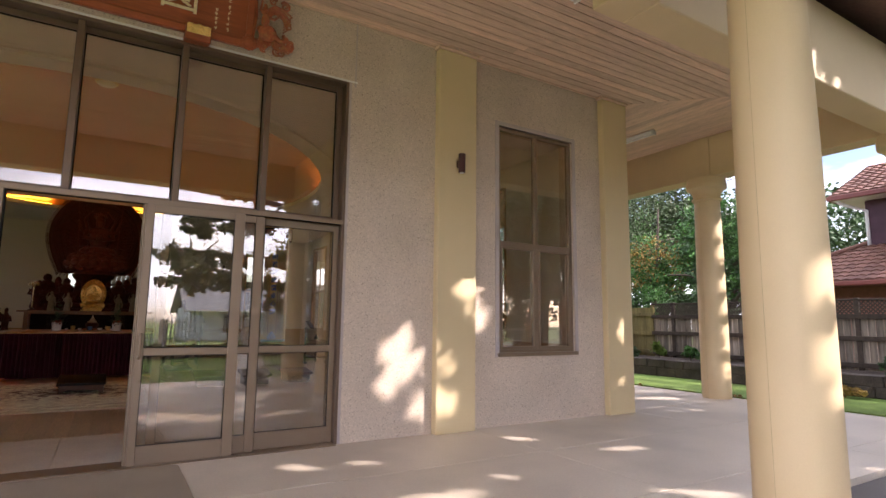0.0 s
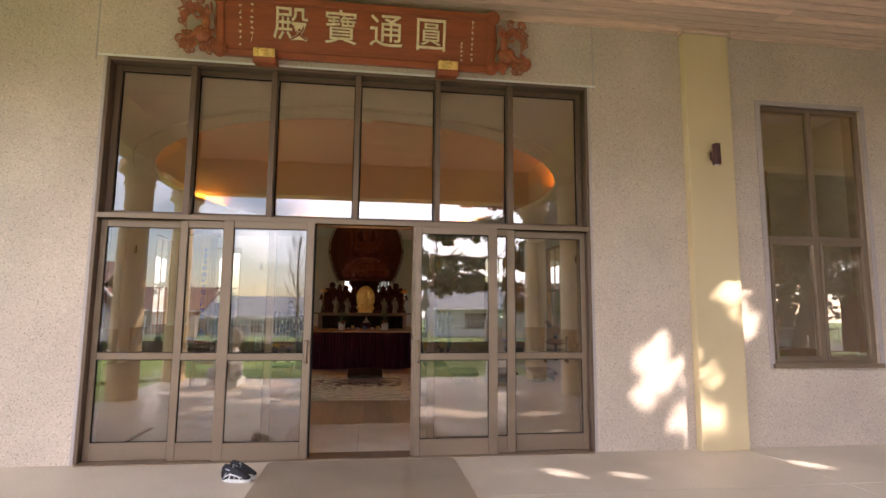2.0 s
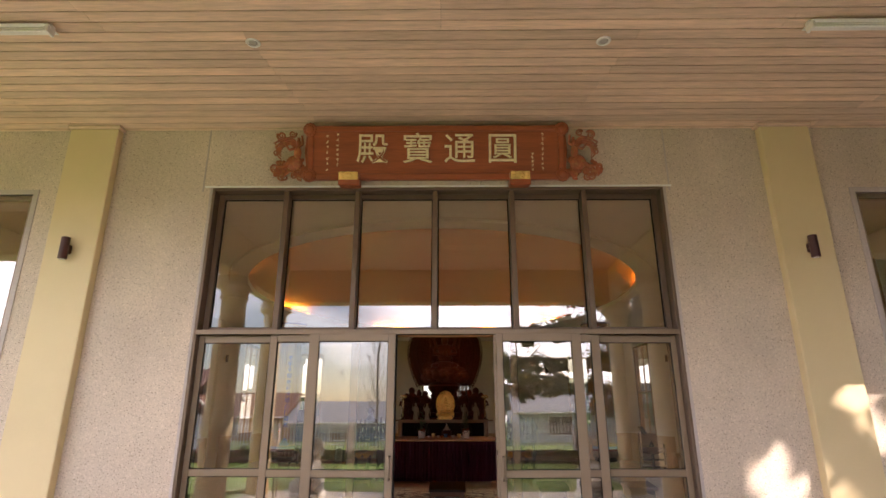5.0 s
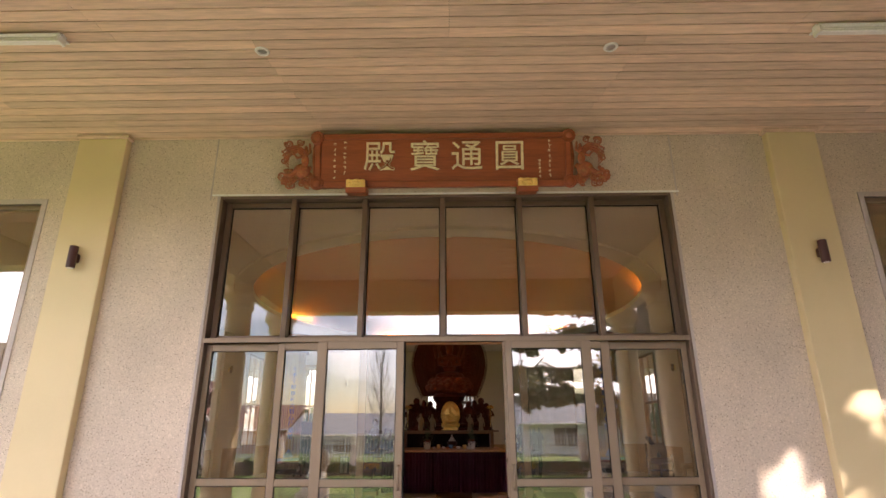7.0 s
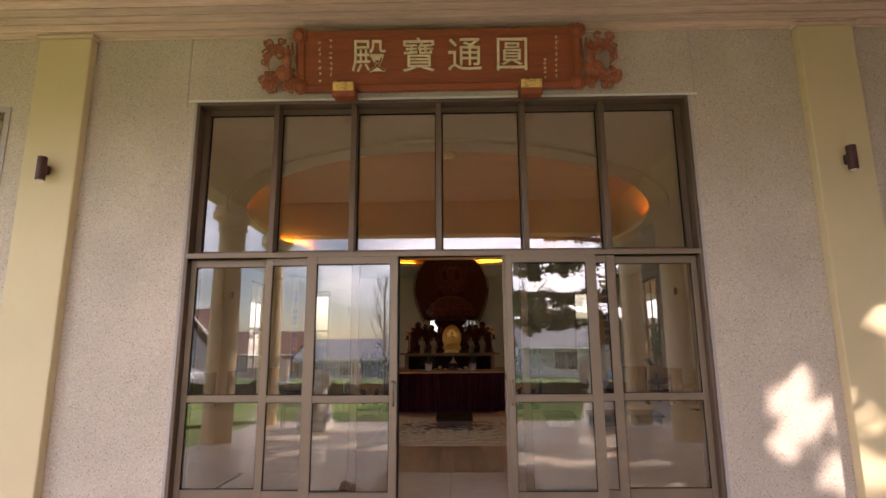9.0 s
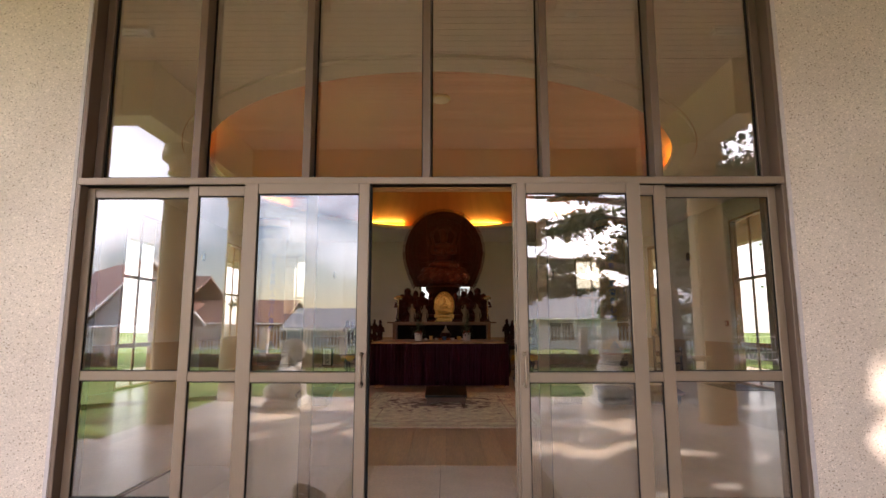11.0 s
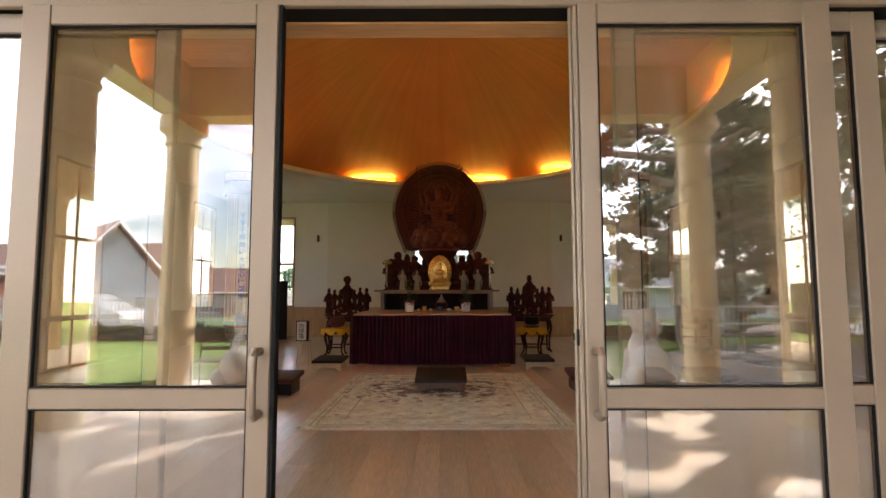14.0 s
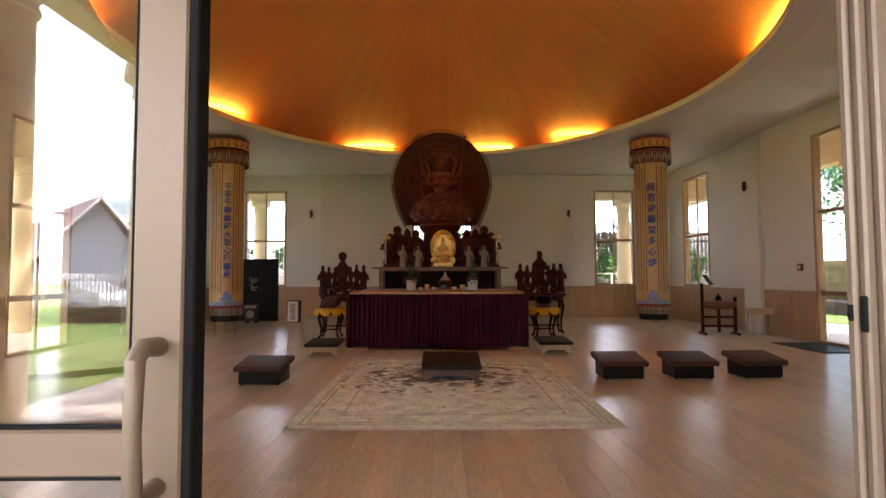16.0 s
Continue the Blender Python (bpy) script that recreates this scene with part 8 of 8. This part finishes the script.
gable_house("far_house", (21.0, -32.0, 0), 10, 8, 2.8, 2.0, GREY_BOARD, METAL_ROOF, "pale grey house far behind the drive", True, ((0, 0.9, 2.4, 1.3),))
gable_house("red_shed", (-21.8, -25.5, -0.2), 8.5, 6, 2.9, 0.35, SHED_RED, METAL_ROOF, "long low brick-red corrugated shed with a pale roof", False, ((3.4, 1.1, 1.1, 1.2),))
gable_house("far_brown_house", (-27.0, -36.0, -0.2), 15, 8, 3.4, 2.2, BRICK_WALL, BROWN_ROOF, "house with a dark brown tiled roof behind the shed", False, ((-3, 1, 1.6, 1.1), (2, 1, 1.4, 1.1)))
pole = thing("street_pole", (-16.6, -17.2, -0.07), "slender grey street pole by the fence", "pole")
part("shaft", lathe([(0.08, 0.0), (0.07, 2.0), (0.045, 7.5)], 12), FENCE_STEEL, pole, smooth=True)
part("bracket", tube([(0, 0, 7.3), (0.3, 0.05, 7.6), (1.1, 0.1, 7.7)], [0.03, 0.028, 0.025], 8), FENCE_STEEL, pole, smooth=True)

# parked car on the street
car = thing("parked_car", (-12.6, -17.0, -0.07), "silver parked hatchback behind the picket fence", "car")
side_out = [(-2.05, 0.30), (-2.08, 0.72), (-1.95, 0.95), (-1.35, 1.02), (-0.75, 1.45), (0.75, 1.50), (1.5, 1.08), (2.05, 0.92), (2.1, 0.45), (2.0, 0.28)]
part("body", moved(prism(side_out, -0.85, 0.85, 0.06), pose(0, 0, 0, 90, 0, 0)), CAR_PAINT, car, smooth=True)
for s in (-1, 1):
    part("window", moved(prism([(-1.2, 1.02), (-0.72, 1.38), (0.68, 1.42), (1.3, 1.06)], 0.842 * s - 0.012, 0.842 * s + 0.012), pose(0, 0, 0, 90, 0, 0)), SCREEN, car, "dark side window")
for x in (-1.3, 1.3):
    for s in (-1, 1):
        w_ = part("wheel", moved(lathe([(0.2, -0.1), (0.31, -0.09), (0.32, 0.0), (0.31, 0.09), (0.2, 0.1)], 24), pose(x, s * 0.78, 0.32, 90, 0, 0)), DARK_GASKET, car, smooth=True)
        part("rim", moved(lathe([(0.05, -0.103), (0.2, -0.101), (0.2, 0.101), (0.05, 0.103)], 16), pose(x, s * 0.78, 0.32, 90, 0, 0)), STEEL, w_, smooth=True)


# stone guardians either side of the portico steps
def guardian(x, y, flip):
    bms = [box(-0.32, 0.32, -0.42, 0.42, 0, 0.16, 0.03), ball(0, 0.08, 0.42, 0.28, 0.36, 0.30, 16, 12), ball(0, -0.16, 0.62, 0.22, 0.24, 0.34, 16, 12), ball(flip * 0.05, -0.22, 1.02, 0.21, 0.23, 0.21, 16, 12), ball(flip * 0.10, -0.40, 0.97, 0.11, 0.12, 0.09, 12, 8)]
    for s in (-1, 1):
        bms += [tube([(s * 0.16, -0.26, 0.62), (s * 0.18, -0.32, 0.38), (s * 0.18, -0.34, 0.16)], [0.10, 0.085, 0.10], 10), ball(s * 0.24, 0.18, 0.28, 0.13, 0.24, 0.14, 12, 8), ball(s * 0.17, -0.16, 1.13, 0.05, 0.06, 0.07, 8, 6)]
    for k in range(14):
        a = 2 * math.pi * k / 14
        bms.append(ball(flip * 0.05 + 0.19 * math.cos(a), -0.13, 1.0 + 0.19 * math.sin(a), 0.06, 0.06, 0.06, 8, 6))
    g_ = tagged(part("stone_guardian", join(*bms), GRANITE, smooth=True), "pale granite guardian statue on a low plinth beside the porch", "statue", group="stone guardians")
    g_.matrix_basis = pose(x, y, 0, 0, 0, 0) @ Matrix.Scale(0.95, 4)


guardian(-2.75, -6.0, 1)
guardian(2.95, -6.0, 1)


# benches and pot on the porch's far corner
def garden_chair(x, y, turn):
    c = thing("garden_chair", (x, y, 0), "dark brown wooden slatted chair on the porch", "chair", turn=turn)
    for sx in (-1, 1):
        part("leg", tube([(sx * 0.22, -0.2, 0), (sx * 0.22, -0.2, 0.44)], 0.014, 8), KNEELER_WOOD, c)
        part("back_leg", tube([(sx * 0.22, 0.2, 0), (sx * 0.22, 0.21, 0.44), (sx * 0.21, 0.26, 0.86)], 0.014, 8), KNEELER_WOOD, c)
    for k in range(5):
        part("seat_slat", box(-0.22, 0.22, -0.2 + k * 0.085, -0.13 + k * 0.085, 0.44, 0.455, 0.003), KNEELER_WOOD, c)
    for k in range(3):
        part("back_slat", box(-0.21, 0.21, 0.222 + k * 0.012, 0.236 + k * 0.012, 0.58 + k * 0.1, 0.63 + k * 0.1, 0.003), KNEELER_WOOD, c)


garden_chair(-3.25, -6.15, 172)
# bare street tree, palm
bare = thing("bare_tree", (-4.0, -26.5, -0.1), "leafless slender street tree", "tree")
part("trunk", tube([(0, 0, 0), (0.05, 0, 2.0), (0.0, 0.05, 4.2), (0.08, 0, 6.2)], [0.09, 0.07, 0.045, 0.012], 9), BARK, bare, smooth=True)
r_ = random.Random(21)
for k in range(26):
    z_ = 1.7 + 3.9 * k / 26
    a_, ln = k * 2.4, (1.5 - 0.75 * k / 26) * r_.uniform(0.8, 1.15)
    tip = Vector((math.cos(a_) * ln * 0.62, math.sin(a_) * ln * 0.62, z_ + ln * 0.9))
    mid_ = Vector((math.cos(a_) * ln * 0.40, math.sin(a_) * ln * 0.40, z_ + ln * 0.38))
    twigs = [tube([(0, 0, z_), mid_, tip], [0.028, 0.018, 0.006], 5)]
    for q in range(7):
        o = mid_.lerp(tip, q / 7)
        twigs.append(tube([o, o + Vector((r_.uniform(-0.3, 0.3), r_.uniform(-0.3, 0.3), r_.uniform(0.3, 0.6)))], [0.009, 0.004], 4))
    part("limb", join(*twigs), BARK, bare, smooth=True)
palm = thing("palm_tree", (-19.6, -19.2, 0), "short palm with arching green fronds by the fence", "tree")
part("trunk", tube([(0, 0, 0), (0.1, 0, 1.5), (0.15, 0.05, 2.9)], [0.16, 0.13, 0.12], 10), BARK, palm, smooth=True)
for k in range(14):
    a = 2 * math.pi * k / 14 + 0.2 * (k % 3)
    vs, fs = [], []
    spine = []
    for j in range(9):
        u = j / 8
        spine.append(Vector((0.15 + math.cos(a) * 1.9 * u, 0.05 + math.sin(a) * 1.9 * u, 2.9 + (0.9 + 0.2 * (k % 4)) * u * (1 - 0.95 * u) * 1.6 - 0.5 * u * u)))
    perp = Vector((-math.sin(a), math.cos(a), 0))
    for j in range(1, 9):
        for s in (-1, 1):
            for h_ in (0.0, 0.5):
                p = spine[j - 1].lerp(spine[j], h_)
                tip = p + perp * s * 0.45 * (1 - 0.5 * j / 8) + (spine[j] - spine[j - 1]) * 1.1 - Vector((0, 0, 0.16))
                q = len(vs)
                dv = (spine[j] - spine[j - 1]) * 0.2
                vs += [tuple(p), tuple(p + dv), tuple(tip)]
                fs.append((q, q + 1, q + 2))
    fo = mesh_from("frond", vs, fs, FERN)
    fo.parent = palm

# the big conifers that shade the porch, with gaps where the sun comes through
PATCHES = [  # where the sun reaches the wall: x, z, half width, half height, blobs, largest radius
    (3.36, 0.86, 0.30, 0.44, 32, 0.046), (3.62, 0.40, 0.10, 0.30, 6, 0.05), (3.38, 1.26, 0.08, 0.06, 2, 0.03), (4.06, 1.76, 0.12, 0.40, 13, 0.046), (4.50, 1.58, 0.18, 0.38, 17, 0.046), (3.86, 0.55, 0.05, 0.45, 7, 0.05),
    (4.15, 0.2, 0.2, 0.12, 2, 0.05), (7.02, 1.40, 0.13, 0.45, 13, 0.046), (7.0, 0.40, 0.12, 0.2, 2, 0.06), (4.75, 1.10, 0.1, 0.2, 2, 0.05)]
SPOTS = [  # where it reaches the floor and the columns, and the radius
    ((5.1, -1.6, 0), 0.16), ((5.5, -1.5, 0), 0.12), ((6.2, -1.2, 0), 0.13), ((1.45, -0.7, 0), 0.07), ((2.0, -0.85, 0), 0.08), ((2.5, -1.0, 0), 0.07), ((2.7, -2.2, 0), 0.14), ((3.3, -2.0, 0), 0.10), ((8.3, -0.3, 0), 0.16), ((9.0, 0.9, 0), 0.2),
    ((3.2, -1.3, 0), 0.08), ((6.9, -2.0, 0), 0.15), ((5.6, -0.6, 0), 0.09), ((7.6, -1.4, 0), 0.13), ((4.6, -0.9, 0), 0.1), ((0.4, -2.4, 0), 0.12), ((1.0, -2.9, 0), 0.1), ((6.0, -2.4, 0), 0.12), ((8.2, -1.9, 0), 0.15),
    ((10.25, 0.0, 0.7), 0.12), ((10.25, 0.0, 1.25), 0.10), ((10.25, 0.0, 1.75), 0.09), ((10.25, 0.0, 2.2), 0.11), ((10.25, 0.0, 2.75), 0.09), ((10.25, 0.0, 3.2), 0.11), ((4.2, -4.25, 3.35), 0.10), ((4.2, -4.25, 2.35), 0.06)]
r_ = random.Random(23)
for x_ in (-9.4, -8.5, -7.6, -6.7, -5.8):
    for y_ in (-2.2, -1.4, -0.6):
        SPOTS.append(((x_ + r_.uniform(-0.2, 0.2), y_ + r_.uniform(-0.15, 0.15), 0.0), r_.uniform(0.2, 0.42)))
for _ in range(12):
    SPOTS.append(((r_.uniform(0.3, 2.6), r_.uniform(-4.6, -2.2), 0.0), r_.uniform(0.08, 0.16)))
for _ in range(26):
    SPOTS.append(((r_.uniform(-3.5, 8.0), r_.uniform(-6.8, -2.3), 0.0), r_.uniform(0.07, 0.19)))
for px_, pz_, hw_, hh_, n_, big_ in PATCHES:
    placed_ = []
    for _ in range(400):
        a_, k_ = r_.uniform(0, 6.28), math.sqrt(r_.random())
        c_ = (px_ + hw_ * k_ * math.cos(a_), pz_ + hh_ * k_ * math.sin(a_))
        if len(placed_) < n_ and all((c_[0] - q[0]) ** 2 + (c_[1] - q[1]) ** 2 > (2.6 * big_) ** 2 for q in placed_):
            placed_.append(c_)
            SPOTS.append(((c_[0], FACE, c_[1]), r_.uniform(0.45, 1.15) * big_))
broken = []
for c_, rad_ in SPOTS:  # each patch on the floor is a few ragged flecks
    if c_[2] > 0 or c_[0] < -5:
        broken.append((c_, rad_))
        continue
    for _ in range(6):
        broken.append(((c_[0] + r_.gauss(0, 0.9 * rad_), c_[1] + r_.gauss(0, 0.6 * rad_), 0.0), rad_ * r_.uniform(0.25, 0.52)))
SPOTS = broken
across = sun_dir.cross(Vector((0, 0, 1))).normalized()
upward = across.cross(sun_dir)
sun_axes = np.array([across, upward])
spot_uv = np.array([c for c, r in SPOTS]) @ sun_axes.T
spot_r = np.array([r for c, r in SPOTS])


def sun_gap(points):
    """For an array of points: True where none stands in a sunbeam to one of the spots."""
    uv = points @ sun_axes.T
    clear = np.ones(len(uv), bool)
    for c, r in zip(spot_uv, spot_r):
        clear &= ((uv - c) ** 2).sum(axis=1) > (r + 0.02) ** 2
    # the lawn and the far end of the porch lie in the open sun
    foot = points[:, :2] - np.array(sun_dir.xy) / sun_dir.z * points[:, 2:3]
    rag = 0.35 * np.sin(foot[:, 1] * 2.3) + 0.25 * np.sin(foot[:, 0] * 3.1 + 1.0)
    clear &= ~((foot[:, 0] < -5.0 + rag) & (foot[:, 1] < -0.9 + 0.5 * rag))
    clear &= ~((foot[:, 0] < -4.2 + rag) & (foot[:, 1] < -3.6 + rag))
    return clear


def conifer(at, height, crowns, seed, label, lean=(0, 0), r0=0.45):
    t = thing("shade_tree", at, label, "tree", group="trees before the porch")
    limbs(t, (0, 0, 0), height, r0, 18, seed, lean)
    base = Vector(at)
    for k, (c, radii, count, size) in enumerate(crowns):
        leaf_cloud("crown", t, NEEDLE, c, radii, count, size, seed * 5 + k, hollow=0.1, keep=lambda pts: sun_gap(pts + np.array(base)), spread=0.5)
    return t


conifer((15.2, -11.4, 0), 15.5, [((0, 0, 7.6), (5.2, 5.2, 4.8), 56000, 0.21), ((0.2, 0.2, 12.2), (4.2, 4.6, 2.8), 21000, 0.21)], 31, "large dark spreading conifer shading the porch", lean=(2.2, 0.0))
def layered_conifer(at, height, seed, label):
    """An old cedar-like tree: thick bare limbs that carry flat pads of needles, with sky between."""
    t = thing("shade_tree", at, label, "tree", group="trees before the porch")
    rr = random.Random(seed)
    part("trunk", tube([(0, 0, 0), (-0.15, 0, height * 0.3), (0.2, 0.1, height * 0.65), (0.1, 0, height)], [0.52, 0.42, 0.26, 0.06], 12), BARK, t, smooth=True)
    base = Vector(at)
    for k in range(32):
        z = 1.9 + (height - 2.6) * (k + 0.5) / 32
        a = k * 2.4 + rr.uniform(-0.4, 0.4)
        reach = (4.8 - 2.4 * k / 32) * rr.uniform(0.75, 1.1) * (1.35 if math.cos(a) < -0.2 else 0.9)
        tip = Vector((math.cos(a) * reach, math.sin(a) * reach, z + rr.uniform(-0.4, 0.6)))
        mid_ = Vector((math.cos(a + 0.25) * reach * 0.5, math.sin(a + 0.25) * reach * 0.5, z + 0.35))
        wood = [tube([(0, 0, z - 0.3), mid_, tip], [0.19 - 0.003 * k, 0.11 - 0.0014 * k, 0.035], 8)]
        for q in range(6):
            o = mid_.lerp(tip, q / 6)
            wood.append(tube([o, o + Vector((rr.uniform(-0.7, 0.7), rr.uniform(-0.7, 0.7), rr.uniform(0.0, 0.5)))], [0.035, 0.012], 5))
        part("limb", join(*wood), BARK, t, smooth=True)
        for q in range(3):
            c = mid_.lerp(tip, 0.2 + 0.42 * q)
            leaf_cloud("crown", t, NEEDLE, (c.x, c.y, c.z + (0.22 if k > 9 else -0.25)), (1.3 - 0.15 * q, 1.2 - 0.15 * q, 0.42), 1000, 0.13, seed * 60 + k * 3 + q, hollow=0.1, keep=lambda pts: sun_gap(pts + np.array(base)), spread=0.5)
    return t


layered_conifer((7.2, -13.8, 0), 12.0, 33, "broad old conifer with bare limbs and layered needles")

conifer((20.5, -18.5, 0), 11.0, [((0, 0, 6.0), (4.2, 3.2, 4.6), 22000, 0.22)], 35, "dark conifer at the far side of the drive", r0=0.3)
# added out of view: its crown keeps low sun off the hall's east side
conifer((18.2, -8.2, 0), 13.5, [((0, 6.0, 10.4), (2.4, 8.2, 2.8), 40000, 0.22)], 37, "tall dark conifer added out of view to shade the east windows", lean=(0, 4.0), r0=0.3)

tree("street_tree", (13.0, -22.5, 0), 9.5, 0.34, [(NEEDLE, (0, 0, 6.0), (5.0, 3.2, 3.6), 14000, 0.26, {"hollow": 0.15}), (LEAF, (2.0, 0.5, 4.0), (4.6, 2.4, 2.0), 5000, 0.2, {})], "broad dark tree with a bare trunk beside the drive", 41, 12)
hedge2 = thing("drive_hedge", (15.5, -19.0, 0), "dense dark green hedge along the drive", "hedge")
for k in range(5):
    leaf_cloud("foliage", hedge2, LEAF if k % 2 else NEEDLE, (-4.8 + k * 2.4, 0, 1.2), (1.6, 0.8, 1.1), 1900, 0.14, 420 + k, hollow=0.2)
part("stem", tube([(-4.8, 0, 0), (0, 0, 0.9), (4.8, 0, 0.5)], 0.06, 7), BARK, hedge2)

# behind the hall: fence, hedge and rail seen through the back windows
bank = thing("retaining_wall", (0, 24.8, 0), "grey block retaining wall behind the hall garden", "garden wall", kind="structure")
for row in range(5):
    for k in range(36):
        part("block", box(-14.4 + k * 0.8 + 0.4 * (row % 2) + 0.004, -13.604 + k * 0.8 + 0.4 * (row % 2), 0, 0.3, -0.12 + row * 0.32, 0.196 + row * 0.32, 0.012), SLAB_EDGE, bank)
bf = thing("back_fence", (0, 24.96, 1.475), "grey timber fence on the retaining wall behind the hall", "fence")
for k in range(76):
    piece("paling", bpy.data.meshes["paling"], bf, Matrix.Translation((0.2 + k * 0.19, 0, 0)) @ Matrix.Rotation(radians(90), 4, "Z") @ Matrix.Diagonal((1, 1.2, 1.9, 1)))
for z in (0.4, 1.4):
    part("rail", box(0.1, 14.6, -0.06, -0.015, z, z + 0.1), FENCE_DARK, bf)
lb = thing("wall_balustrade", (0, 24.95, 1.476), "white steel balustrade on the retaining wall", "railing")
for z in (0.08, 1.22):
    part("rail", box(-14.3, -0.2, -0.02, 0.02, z, z + 0.05, 0.004), WHITE_PAINT, lb)
for k in range(71):
    part("baluster", box(-14.3 + k * 0.2 - 0.009, -14.3 + k * 0.2 + 0.009, -0.009, 0.009, 0.0, 1.22), WHITE_PAINT, lb)
for k, (x, y, zc, rr, mt_) in enumerate(((-7.6, 25.9, 2.0, 0.85, FERN), (-10.5, 26.5, 2.6, 1.4, LEAF), (7.9, 24.2, 1.9, 0.95, FERN), (8.9, 25.9, 2.9, 1.1, LEAF), (6.9, 26.2, 2.9, 0.9, LEAF), (11.5, 24.2, 1.9, 1.0, FERN))):
    h_ = thing("back_shrub", (x, y, 0), "leafy green bush by the retaining wall", "shrub", group="back bushes")
    leaf_cloud("foliage", h_, mt_, (0, 0, zc), (rr * 1.1, 0.55, rr), 2200, 0.12, 300 + k, hollow=0.2)
    part("stem", tube([(0, 0, 0), (0.1, 0, zc - 0.3)], [0.08, 0.05], 7), BARK, h_)
rail = thing("back_railing", (0, 21.5, 0), "white steel balustrade behind the hall", "railing")
for z in (0.1, 1.36):
    part("rail", box(-9.5, 9.5, -0.02, 0.02, z, z + 0.04, 0.004), WHITE_PAINT, rail)
for k in range(17):
    part("baluster", box(-9.5 + k * 1.18 - 0.02, -9.5 + k * 1.18 + 0.02, -0.02, 0.02, -0.1, 1.36), WHITE_PAINT, rail)
